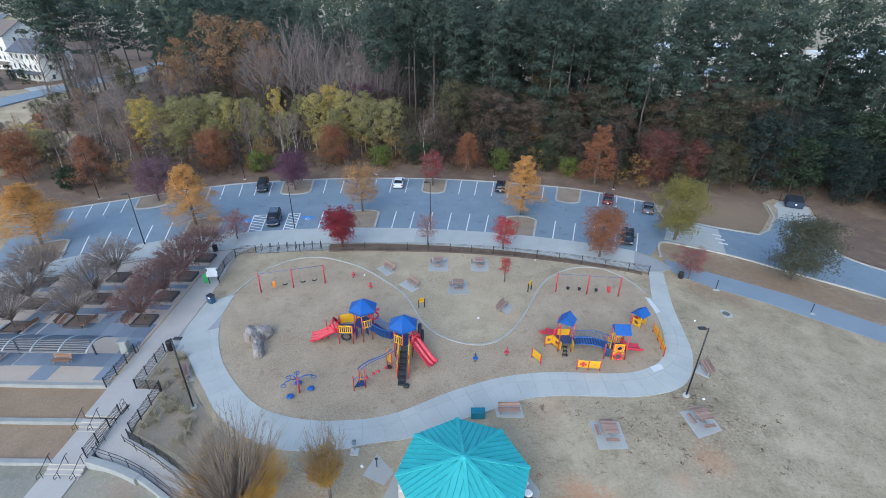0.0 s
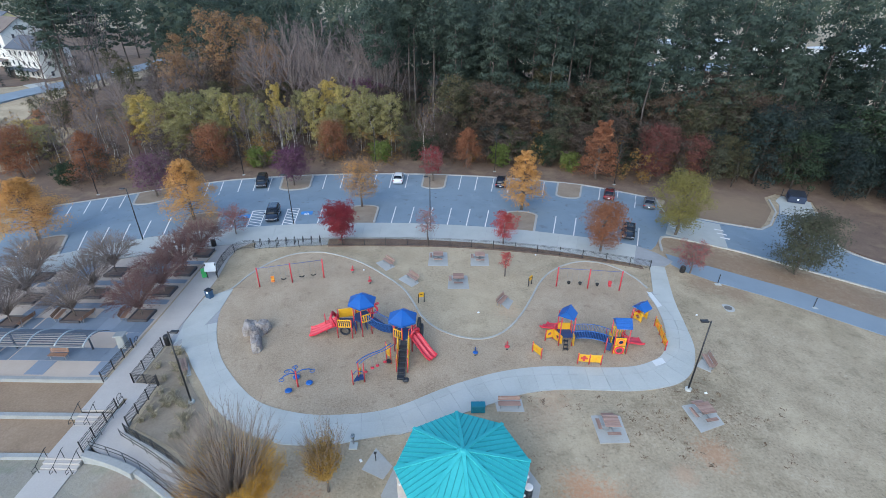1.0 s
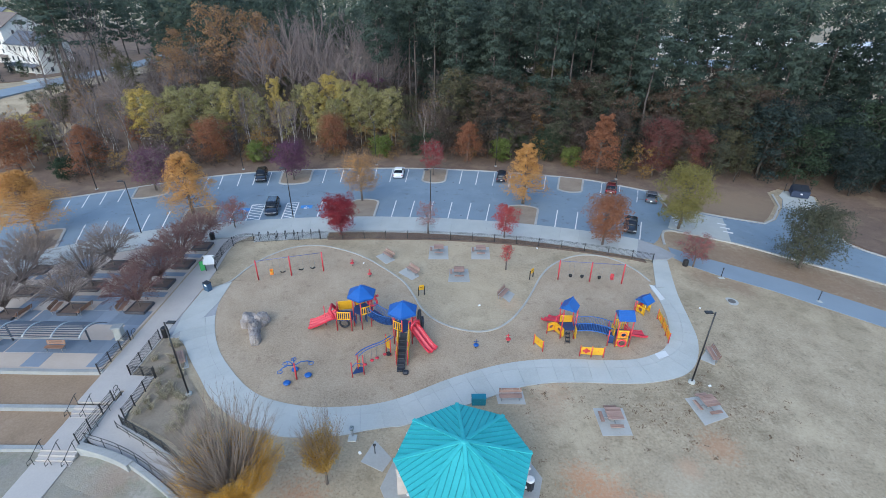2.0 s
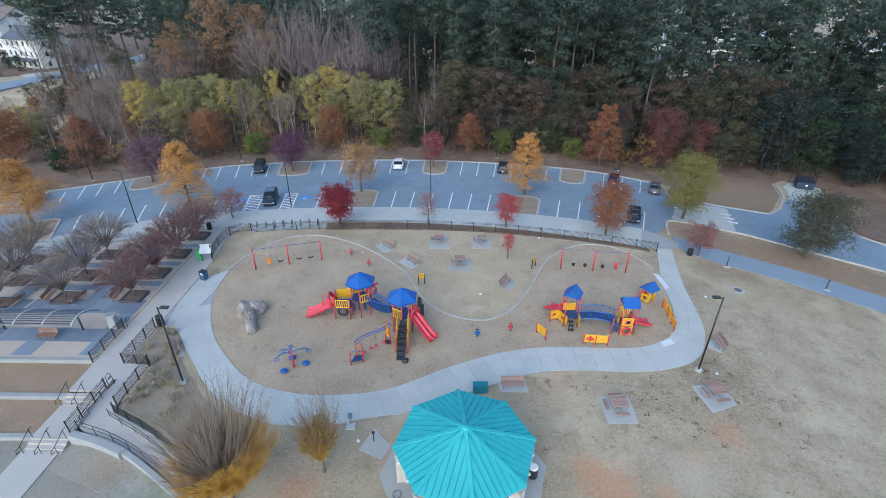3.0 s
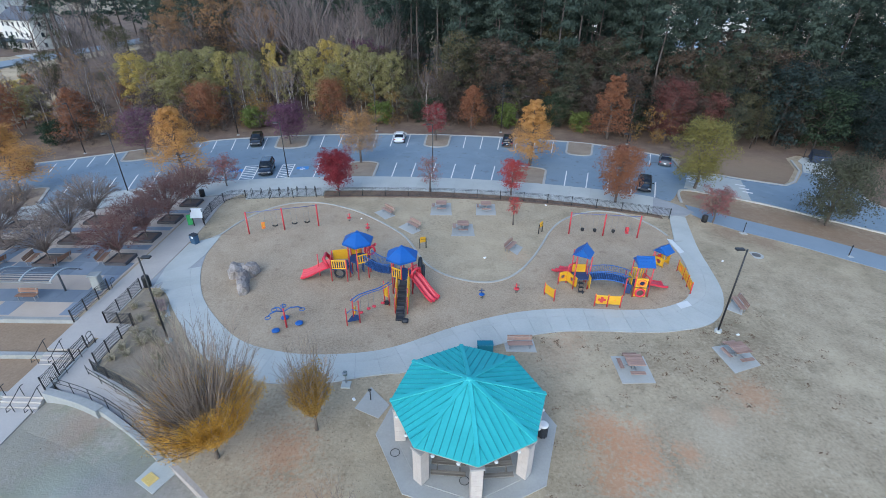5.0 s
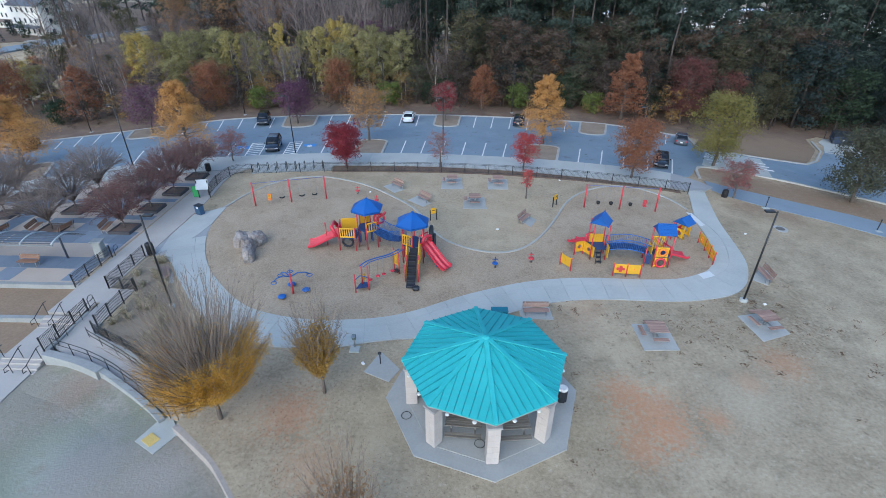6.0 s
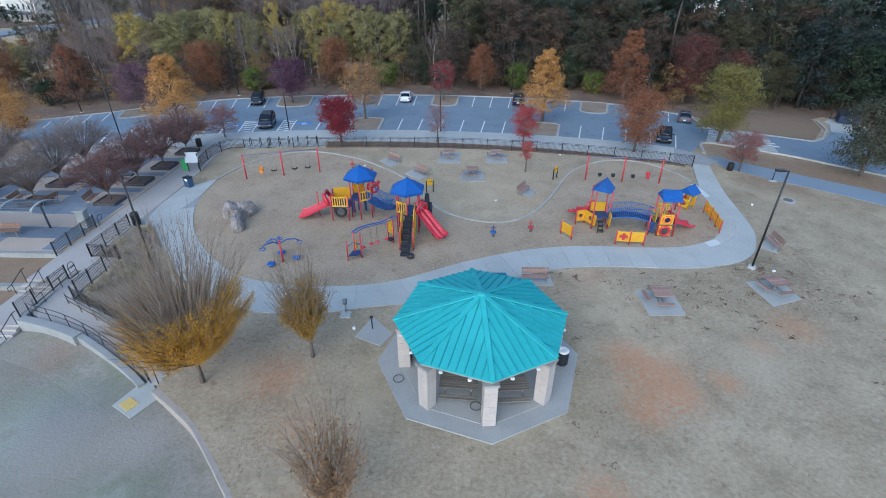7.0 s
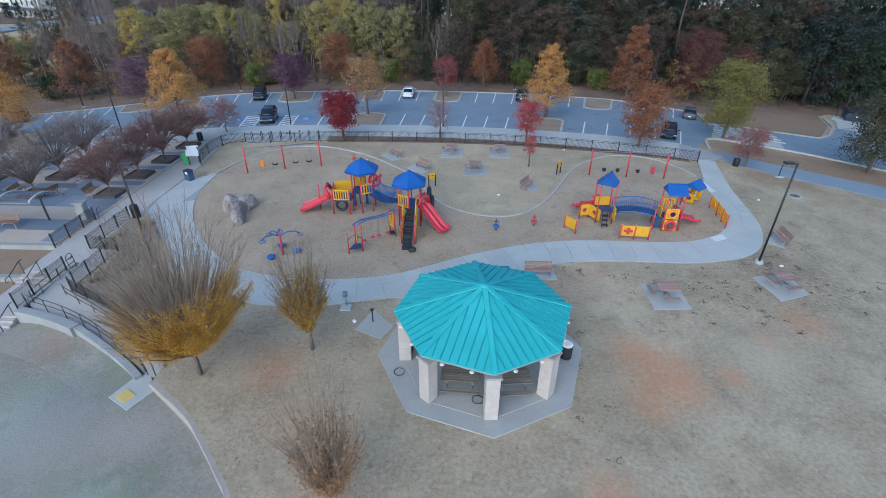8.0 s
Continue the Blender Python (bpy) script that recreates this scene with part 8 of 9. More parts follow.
# car-park and playground trees
PARK = [
    ("orange", -36.7, 61.8, 9.2, 3.5, 0.09, "cone", 7600, 0.165, "tall orange autumn tree on a car-park island", 0),
    ("orange", -13.4, 67.9, 7.0, 2.9, 0.26, "oval", 2200, 0.17, "thinning orange tree on a car-park island", 1),
    ("orange", 11.3, 67.7, 9.6, 3.0, 0.14, "cone", 6200, 0.18, "golden-orange conical tree on a car-park island", 0),
    ("maroon", -14.1, 55.6, 4.7, 2.1, 0.26, "oval", 4200, 0.17, "dense maroon maple beside the fence", 0),
    ("pink", -2.65, 56.1, 4.1, 1.45, 0.3, "oval", 500, 0.12, "sparse dusty-red young tree by the sidewalk", 1),
    ("scarlet", 7.35, 55.2, 4.3, 1.7, 0.28, "oval", 1700, 0.15, "bright red young maple by the sidewalk", 0),
    ("scarlet", 6.8, 47.4, 3.2, 0.75, 0.42, "oval", 420, 0.12, "small thin red sapling on the lawn", 0),
    ("rust", 19.6, 53.6, 6.3, 2.45, 0.2, "oval", 4200, 0.18, "rust-red oak by the sidewalk", 0),
    ("limeyellow", 32.0, 60.3, 8.3, 3.3, 0.14, "oval", 5600, 0.2, "yellow-green tree at the driveway's mouth", 0),
    ("pink", 29.3, 49.4, 3.6, 1.8, 0.3, "oval", 1500, 0.13, "sparse pinkish young tree beside the path", 1),
    ("sage", 43.4, 51.2, 7.3, 3.4, 0.14, "oval", 6400, 0.2, "green tree turning brown beside the driveway", 0),
    ("orange", -55.2, 56.0, 8.8, 4.4, 0.11, "cone", 8000, 0.17, "broad orange autumn tree on a car-park island", 0),
    ("pink", -28.6, 57.0, 3.4, 1.9, 0.26, "oval", 900, 0.14, "thin pinkish tree at the walkway's end", 1),
    ("purple", -48.2, 72.5, 6.2, 3.1, 0.24, "oval", 2600, 0.19, "dark purple-leaved plum on a car-park island", 1),
    ("purple", -26.8, 77.3, 5.9, 2.9, 0.26, "oval", 3600, 0.19, "dark purple-leaved plum on a car-park island", 0),
    ("maroon", -2.9, 80.3, 5.6, 2.3, 0.3, "oval", 1500, 0.17, "sparse maroon plum on a car-park island", 1),
    ("rust", -44.5, 86.5, 7.4, 3.5, 0.12, "oval", 3600, 0.22, "rust-brown tree at the wood's edge", 0),
    ("rust", -22.7, 90.5, 7.4, 3.2, 0.12, "oval", 3000, 0.22, "rust-brown tree at the wood's edge", 0),
    ("rust", 3.35, 87.6, 7.8, 3.0, 0.18, "cone", 3200, 0.2, "rust-red tree at the wood's edge", 0),
    ("rust", 26.6, 82.6, 11.0, 3.4, 0.1, "cone", 5000, 0.22, "tall rust-red conical tree at the wood's edge", 0),
    ("maroondull", 37.0, 83.8, 10.2, 3.2, 0.12, "oval", 4600, 0.22, "dull red tree at the wood's edge", 0),
    ("maroondull", 45.2, 87.5, 7.6, 3.3, 0.12, "oval", 3400, 0.22, "dull red tree at the wood's edge", 0),
    ("rust", -64.5, 81.5, 9.0, 3.8, 0.12, "cone", 3400, 0.22, "thinning rust tree at the wood's edge", 1),
    ("rust", -78.5, 82.0, 8.5, 4.0, 0.12, "oval", 3600, 0.24, "rust tree at the wood's edge", 0),
    ("mixed", 51.5, 40.0, 5.5, 2.6, 0.2, "oval", 1800, 0.17, "brownish thinning tree beside the asphalt path", 1),
    ("brown", 14.2, 91.5, 9.0, 3.0, 0.1, "cone", 2600, 0.22, "brown-leaved tree at the wood's edge", 0),
    ("orange", 16.5, 93.5, 8.0, 2.6, 0.1, "cone", 2200, 0.22, "brownish orange tree at the wood's edge", 0),
]
for i, (leaf, x, y, h, r, low, style, n, s, label, twiggy) in enumerate(PARK):
    me = tree_meshes("park_tree", 100 + i, h, r, low, style, leaf, None, int(n * 2.2), s * 0.66, 60 if n > 2000 else 30, twig_mat=TWIG if twiggy else None, twig_every=3, spray=True, tufts=4, clump=0.135 if style == "cone" else 0.15)
    plant(me, x, y, label, "tree", "", turn=i * 47)
for i, (leaf, x, y, h, r) in enumerate((("lime", -36.3, 86.3, 3.2, 2.0), ("lime", -13.3, 90.0, 3.6, 2.3), ("lime", 9.6, 88.2, 4.0, 2.3), ("green", -3.4, 93.0, 4.0, 2.6), ("lime", 22.6, 86.8, 2.8, 2.0), ("green", -68.0, 79.5, 3.2, 2.3), ("green", 17.5, 90.0, 5.0, 3.0), ("lime", -34.0, 88.0, 2.2, 1.5))):
    me = tree_meshes("shrub", 200 + i, h, r, 0.08, "oval", leaf, None, 4200, 0.15, 40, spray=True)
    plant(me, x, y, "rounded light-green shrub at the wood's edge" if leaf == "lime" else "dense green shrub at the wood's edge", "shrub", "", turn=i * 61, name="shrub")


# vase-shaped trees of the lawn, and the spreading trees of the plaza
def vase_tree(name, seed, h, fork, fan, stems, leaf, n_leaves, size, zone, rim=0.0, sunny=None, shorten=0.5, hug=0.11, twig=None, dome=None):
    """Many straight shoots fanning out of a short trunk; leaves keep to a zone of their length.

    fan: degrees by which the outermost shoots lean; rim: shoots nearer the middle than this are bare;
    sunny: heading (radians) of the side on which leaves are kept further in.
    """
    rng = np.random.default_rng(seed)
    segs, pts = [], []
    for k in range(stems):
        ang, f = k * 2.4 + rng.uniform(-0.3, 0.3), math.sqrt((k + 0.5) / stems)
        th = radians(fan) * f * rng.uniform(0.88, 1.08)
        length = (h - fork) * (1.0 - shorten * f ** 2.2) * rng.uniform(0.86, 1.04)
        out = Vector((math.cos(ang), math.sin(ang), 0))
        p0 = Vector((0, 0, fork * rng.uniform(0.75, 1.1)))
        line = [p0]
        for s in range(1, 7):
            t = s / 6
            lean = th * (1.12 - 0.22 * t)
            step = (out * math.sin(lean) + Vector((0, 0, math.cos(lean)))) * (length / 6)
            line.append(line[-1] + step + Vector((rng.normal(), rng.normal(), rng.normal() * 0.5)) * 0.015 * length)
        if dome:
            phi = radians(88) * f * rng.uniform(0.92, 1.05)
            size_k = rng.uniform(0.85, 1.04)
            tip = out * dome * math.sin(phi) * size_k + Vector((0, 0, h * 0.46 + h * 0.54 * math.cos(phi) * size_k))
            bow = p0.lerp(tip, 0.5) + out * dome * 0.05 * f + Vector((0, 0, 0.34 * dome * f * f))
            line = []
            for s in range(7):
                t = s / 6
                line.append(p0 * (1 - t) ** 2 + bow * 2 * t * (1 - t) + tip * t * t + Vector((rng.normal(), rng.normal(), rng.normal())) * 0.03 * t)
            length = (tip - p0).length
        rad = 0.0038 * h + 0.006
        for s, (a, c) in enumerate(zip(line, line[1:])):
            segs.append((a, c, rad * (1 - s * 0.14), rad * (1 - (s + 1) * 0.14)))
        shoots = []
        for s in range(22 if dome else 13):
            t = rng.uniform(0.5 if dome else 0.2, 1.0)
            i = min(5, int(t * 6))
            base = line[i].lerp(line[i + 1], t * 6 - i)
            d = ((line[i + 1] - line[i]).normalized() + Vector((rng.normal(), rng.normal(), rng.normal() * 0.5)) * (0.55 if dome else 0.32)).normalized()
            end = base + d * length * rng.uniform(0.08, 0.2)
            segs.append((base, end, 0.009 if dome else 0.0085, 0.0035))
            shoots.append((t, base, end))
        east = 0.0 if sunny is None else max(0.0, math.cos(ang - sunny))
        if f < rim - 0.12 * east:
            continue
        keep = 1.0 if sunny is None else 0.85 + 0.15 * east
        for s in range(int(n_leaves / stems * keep)):
            z0, z1 = zone
            t0, base, end = shoots[int(rng.uniform(0, len(shoots)))]
            if rng.uniform() < 0.5:
                t0 = rng.uniform(z0, z1)
                i = min(5, int(t0 * 6))
                base = end = line[i].lerp(line[i + 1], t0 * 6 - i)
            limit = z1 if sunny is None else z1 * (0.8 + 0.2 * east + 0.6 * max(0.0, f - rim))
            if not z0 <= t0 <= limit:
                continue
            p = base.lerp(end, rng.uniform()) + Vector((rng.normal(), rng.normal(), rng.normal() - 0.5)) * hug
            pts.append(p)
    b = Build()
    b.tube([(0, 0, -0.3), (0.03, 0.02, fork * 0.5), (0, 0, fork * 1.15)], [0.014 * h + 0.02, 0.011 * h + 0.01, 0.010 * h], 8)
    trunk = finish(b.bm, name + "_trunk", BARK)
    crown = leaf_mesh(name + "_crown", pts, rng.uniform(0.6, 1.4, len(pts)) * size, LEAF[leaf], rng, 0.3, spray=True) if pts else None
    return trunk, crown, twig_mesh(segs, twig or LAWNTWIG, name + "_twigs")


plant(vase_tree("lawn_tree", 301, 9.1, 1.7, 48, 320, "golden", 150000, 0.04, (0.25, 0.95), 0.72, -0.4, 0.46), -12.7, 17.75, "large vase-shaped tree, bare above with a golden skirt of leaves", "tree", dz=-0.1)
plant(vase_tree("lawn_tree", 302, 6.7, 1.75, 33, 92, "amber", 17000, 0.066, (0.03, 0.66), 0.0, None, 0.42), -7.6, 19.8, "young tree with brown-gold leaves and bare top", "tree")
plant(vase_tree("lawn_tree", 303, 6.9, 0.9, 27, 54, "orangedull", 4200, 0.07, (0.05, 0.72), 0.0, None, 0.4), -4.25, 11.2, "nearly bare young tree on the lawn", "tree")
PLAZA_RED = [vase_tree("plaza_tree", 310 + k, 4.1, 1.05, 60, 150, "maroondull", 3600, 0.055, (0.62, 1.0), 0.0, None, 0.34, 0.08, TWIGRED, 2.5) for k in range(2)]
PLAZA_GREY = [vase_tree("plaza_tree", 320 + k, 4.1, 1.1, 58, 130, None, 0, 0.06, (0.6, 1.0), 0.0, None, 0.34, 0.08, TWIG, 2.35) for k in range(2)]
for i, (x, y) in enumerate(((-31.0, 38.6), (-31.0, 43.0), (-30.8, 47.2), (-30.6, 51.6))):
    plant(PLAZA_RED[i % 2], x, y, "low-branched leafless tree with reddish twigs in a planter", "tree", "plaza trees", 1.18 + 0.05 * (i % 3), i * 83)
for i, (x, y) in enumerate(PLANTERS[4:]):
    plant(PLAZA_GREY[i % 2], x, y, "low-branched leafless grey tree in a planter", "tree", "plaza trees", 1.18 + 0.06 * (i % 3), i * 71)


# ---- the wood behind the car park ----
rng = random.Random(5)
PINES = [tree_meshes("pine", 400 + k, 28 + 2 * (k % 3), 4.2, (0.38, 0.44, 0.5)[k % 3], "pine", "pine", PINEBARK, 3000, 0.325, 22 + 3 * (k % 3), 0.2, spray=True, tufts=2) for k in range(6)]
LOWPINES = [tree_meshes("pine", 410 + k, 17, 3.8, 0.14, "pine", "pine", PINEBARK, 2500, 0.305, 26, 0.16, spray=True, tufts=2) for k in range(3)]
YELLOWS = [tree_meshes("birch", 420 + k, 12.5, 2.7, 0.24, "oval", ("yellow", "olive", "khaki", "olive", "gold", "khaki")[k], PALEBARK, 5600, 0.16, 34, 0.10, twig_mat=THICKET, twig_every=8, spray=True, tufts=3, clump=0.12) for k in range(6)]
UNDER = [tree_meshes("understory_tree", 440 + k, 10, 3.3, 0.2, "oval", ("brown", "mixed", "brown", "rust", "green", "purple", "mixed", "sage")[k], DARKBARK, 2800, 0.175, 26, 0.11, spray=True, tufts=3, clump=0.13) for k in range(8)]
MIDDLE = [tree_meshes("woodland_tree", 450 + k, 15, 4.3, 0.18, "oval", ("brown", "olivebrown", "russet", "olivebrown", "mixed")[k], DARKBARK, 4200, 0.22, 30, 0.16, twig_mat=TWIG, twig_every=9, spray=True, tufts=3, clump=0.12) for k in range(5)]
BARES = [bare_tree("bare_tree", 460 + k, 18, 0.26, 13, 1.0, (4, 3, 3), 0.2, THICKET, rise=0.35, spread=0.45, first=0.42) for k in range(3)]
POLES = [bare_tree("bare_sapling", 470 + k, 9.5, 0.35, 10, 0.6, (4, 3, 2), 0.075, THICKET, "bronze", 60, 0.16, PALEBARK, rise=0.5, spread=0.4, first=0.36) for k in range(3)]
SCRUB = [tree_meshes("scrub", 480 + k, 5, 2.5, 0.1, "oval", ("brown", "bronze", "brown")[k], BARK, 900, 0.15, 14, 0.05, twig_mat=THICKET, twig_every=5, spray=True, tufts=3) for k in range(3)]
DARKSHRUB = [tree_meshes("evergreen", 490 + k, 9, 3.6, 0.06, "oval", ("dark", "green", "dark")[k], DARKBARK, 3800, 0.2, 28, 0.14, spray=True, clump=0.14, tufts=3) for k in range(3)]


def scatter(n, region, gap, seed):
    r = random.Random(seed)
    out = []
    x0, x1, y0, y1, keep = region
    for _ in range(n * 40):
        if len(out) >= n:
            break
        x, y = r.uniform(x0, x1), r.uniform(y0, y1)
        if keep(x, y) and all((x - a) ** 2 + (y - b) ** 2 > gap * gap for a, b in out):
            out.append((x, y))
    return out


def edge_y(x):
    """Where the wood begins."""
    if x < 36:
        return LOT[1] + math.sqrt(max(0.0, 117.5 ** 2 - (x - LOT[0]) ** 2))
    return 79.0 + 0.22 * (x - 36) if x < 62 else 84.5 - 0.75 * (x - 62)


def wood(meshes, places, label, category, group, smin, smax, name):
    for i, (x, y) in enumerate(places):
        s = rng.uniform(smin, smax)
        plant(meshes[rng.randrange(len(meshes))], x, y, label, category, group, s, rng.uniform(0, 360), name, sz=s * rng.uniform(0.9, 1.12))


def gap(x, y):
    """The dark clearing behind the car park where bare pine trunks stand free."""
    return -13 < x < -1 and y < 116


wood(PINES, scatter(106, (-16, 130, 92, 165, lambda x, y: y > edge_y(x) + 12 and not gap(x, y) and not (48 < x and y > edge_y(x) + 52)), 5.0, 1), "tall pine with a bare trunk and dark needles", "pine tree", "pines of the wood", 0.88, 1.12, "pine")
wood(PINES, scatter(26, (-82, -20, 132, 200, lambda x, y: True), 8, 2), "tall pine with a bare trunk and dark needles", "pine tree", "pines of the wood", 0.7, 0.9, "pine")
for x, y, k in ((-8.3, 114.4, 2), (-9.6, 115.6, 5), (-3.7, 111.2, 2)):
    plant(PINES[k], x, y, "tall pine with a long bare trunk and dark needles", "pine tree", "pines of the wood", 1.0, x * 40, "pine", sz=1.15)
wood(POLES, scatter(22, (-86, 0, 84, 104, lambda x, y: y > edge_y(x) + 3.5), 2.6, 31), "slender leafless sapling with a pale stem", "tree", "bare saplings of the wood", 0.75, 1.15, "bare_sapling")
wood(POLES, scatter(13, (-77, -63, 84, 97, lambda x, y: True), 2.2, 36) + scatter(13, (-41, -29, 90, 99, lambda x, y: True), 2.0, 37), "slender leafless sapling with a pale stem", "tree", "bare saplings of the wood", 0.85, 1.1, "bare_sapling")
# the row of yellow-green trees
for i, (x, y, h, r, k) in enumerate(((-61.3, 95.0, 12.6, 2.9, 4), (-58.0, 94.0, 11.6, 2.4, 0), (-54.0, 95.5, 12.2, 2.7, 3), (-50.5, 94.5, 12.6, 2.8, 2), (-47.2, 96.5, 12.4, 2.7, 1), (-43.2, 94.2, 12.2, 2.3, 0), (-40.6, 97.5, 11.6, 2.3, 2), (-35.4, 98.5, 13.2, 1.7, 4), (-31.5, 101.0, 11.5, 2.0, 2), (-27.6, 96.5, 12.6, 2.6, 0), (-25.2, 101.5, 13.4, 2.5, 4), (-21.4, 98.0, 13.0, 2.6, 0), (-18.2, 96.0, 12.0, 2.2, 3), (-15.4, 95.6, 11.8, 2.5, 2), (-11.8, 94.4, 12.0, 2.6, 1), (-13.0, 99.0, 11.2, 2.4, 3), (-45.5, 91.5, 8.6, 2.4, 2), (-24.5, 92.5, 8.0, 2.2, 3), (-53.5, 91.0, 8.4, 2.4, 1), (-37.8, 94.0, 10.6, 2.2, 2), (-33.0, 95.0, 9.4, 2.0, 3), (-56.5, 98.5, 12.0, 2.6, 2), (-49.0, 100.0, 12.2, 2.8, 3), (-22.5, 94.0, 10.2, 2.4, 2), (-18.0, 100.0, 12.6, 2.6, 2), (-83.5, 92.0, 8.2, 2.8, 4), (-79.0, 89.5, 7.6, 3.0, 2), (-86.5, 88.0, 7.0, 3.0, 2), (-66.5, 101.0, 9.5, 2.4, 3))):
    plant(YELLOWS[k], x, y, "slender pale-stemmed tree with %s leaves" % ("golden-yellow" if k in (0, 4) else "yellow-green" if k in (1, 3) else "grey-green"), "tree", "yellow-green trees of the wood", r / 2.7, i * 67, "birch", sz=h / 12.5)
wood(LOWPINES, scatter(30, (-8, 112, 60, 120, lambda x, y: edge_y(x) + 12 < y < edge_y(x) + (36 if x < 40 else 20) and not gap(x, y)), 5.0, 21), "young pine with needles low down its trunk", "pine tree", "pines of the wood", 0.75, 1.15, "pine")
wood(LOWPINES, scatter(26, (-20, 48, 122, 168, lambda x, y: True), 6.5, 22), "young pine with needles low down its trunk", "pine tree", "pines of the wood", 1.0, 1.4, "pine")
wood(MIDDLE, scatter(44, (-2, 64, 90, 112, lambda x, y: y > edge_y(x) + 6 and not gap(x, y)), 4.4, 23), "brown-olive woodland tree still half in leaf", "tree", "woodland trees", 0.7, 1.1, "woodland_tree")
for x, y, k, c in ((52.5, 91.5, 1, 1.15), (57.5, 92.5, 2, 1.05), (46.0, 90.5, 3, 0.9), (61.5, 90.0, 3, 0.85)):
    plant(MIDDLE[k], x, y, "broad brown-olive tree at the wood's edge", "tree", "woodland trees", c, x * 11, "woodland_tree")
wood([UNDER[k] for k in (0, 1, 2, 2, 6, 7)], scatter(34, (-10, 64, 86, 106, lambda x, y: edge_y(x) + 3 < y < edge_y(x) + 12 and not (gap(x, y) and y > 96)), 3.6, 4), "brown-leaved tree in the wood's understory", "tree", "understory trees", 0.6, 1.0, "understory_tree")
wood([UNDER[k] for k in (0, 1, 2)], scatter(30, (-58, -10, 100, 126, lambda x, y: not gap(x, y)), 4.6, 5), "brown-leaved tree in the wood's understory", "tree", "understory trees", 0.8, 1.1, "understory_tree")
wood(BARES, scatter(22, (-46, -14, 104, 150, lambda x, y: True), 5.0, 6), "tall leafless grey tree in the wood", "tree", "bare trees of the wood", 0.8, 1.15, "bare_tree")
wood([UNDER[k] for k in (0, 2, 3, 7)], scatter(20, (-96, -62, 82, 108, lambda x, y: y > edge_y(x) + 4), 4.0, 35), "low brown-leaved tree at the wood's end", "tree", "understory trees", 0.4, 0.65, "understory_tree")
wood(SCRUB, scatter(58, (-90, 50, 80, 96, lambda x, y: edge_y(x) + 3 < y < edge_y(x) + 12), 2.6, 7), "leafless brown scrub at the wood's edge", "scrub", "scrub", 0.7, 1.25, "scrub")
wood(SCRUB, scatter(40, (-86, 46, 76, 92, lambda x, y: edge_y(x) + 0.3 < y < edge_y(x) + 4), 2.4, 71), "low brown brush along the wood's edge", "scrub", "scrub", 0.3, 0.6, "scrub")
wood(DARKSHRUB, scatter(44, (58, 110, 50, 110, lambda x, y: edge_y(x) + 3 < y < edge_y(x) + 26), 4.2, 8), "dense dark evergreen at the wood's edge", "tree", "evergreens of the wood", 0.8, 1.6, "evergreen")
wood(DARKSHRUB, scatter(12, (-8, 56, 88, 106, lambda x, y: y > edge_y(x) + 5 and not gap(x, y)), 5.0, 9), "dense dark evergreen at the wood's edge", "tree", "evergreens of the wood", 0.5, 0.9, "evergreen")
for x, y, c, k in ((-6.5, 91.5, 0.42, 4), (14.0, 90.0, 0.5, 4), (19.5, 89.0, 0.45, 1), (32.0, 86.5, 0.55, 4), (42.5, 85.0, 0.45, 1)):
    plant(UNDER[k] if k == 1 else DARKSHRUB[1], x, y, "low green shrub at the foot of the wood", "shrub", "shrubs of the wood's edge", c, x * 17, "shrub")
plant(UNDER[7], 48.0, 83.5, "low olive-brown tree at the wood's edge", "tree", "", 0.72, 20, "understory_tree")
plant(UNDER[6], 52.5, 84.5, "low olive-green tree at the wood's edge", "tree", "", 0.72, 80, "understory_tree")
plant(UNDER[5], -20.0, 108.0, "dark purple-leaved tree in the wood", "tree", "", 1.25, 20, "understory_tree")
plant(UNDER[5], -17.0, 110.0, "dark purple-leaved tree in the wood", "tree", "", 1.1, 130, "understory_tree")
wood(LOWPINES, scatter(12, (70, 92, 96, 122, lambda x, y: True), 5.0, 51), "young pine with needles low down its trunk", "pine tree", "pines of the wood", 1.05, 1.35, "pine")
wood(BARES, scatter(13, (-90, -58, 103, 126, lambda x, y: x > -96 + 0.25 * (y - 100)), 4.6, 52), "leafless grey tree between the car park and the road", "tree", "bare trees of the wood", 0.5, 0.8, "bare_tree")
# by the road and the houses
for x, y, k, c in ((-96.8, 126.5, 0, 1.2), (-103, 131, 4, 1.15), (-106, 137, 2, 1.1), (-101, 143, 2, 0.95), (-97, 151, 4, 0.9), (-66, 186, 0, 0.95), (-72, 196, 2, 0.95), (-60, 178, 5, 0.95)):
    plant(PINES[k], x, y, "tall pine beside the road", "pine tree", "", c * 1.25, x * 7, "pine", sz=c * 0.85)
for x, y, c in ((-104, 182, 1.3), (-99, 190, 1.4), (-94, 184, 1.4), (-89, 190, 1.5), (-84, 184, 1.4), (-78, 190, 1.4), (-101, 202, 1.5), (-92, 204, 1.5), (-133, 196, 1.3), (-126, 204, 1.4), (-142, 150, 0.9), (-124, 158, 1.0)):
    plant(LOWPINES[(x * 5 + y) % 3], x, y, "dense dark pine beyond the road", "pine tree", "pines beyond the road", c, x * 9, "pine")
wood(LOWPINES, scatter(20, (-122, -88, 206, 262, lambda x, y: True), 6.0, 41), "dense dark pine beyond the road", "pine tree", "pines beyond the road", 1.2, 1.5, "pine")
for x, y, c in ((-99, 138, 1.15), (-104, 126, 0.9), (-46, 148, 1.15), (-38, 140, 1.1), (-30, 150, 1.15), (-50, 128, 0.95)):
    plant(BARES[(x * 7) % 3], x, y, "tall leafless grey tree beside the road", "tree", "", c, x * 5, "bare_tree")
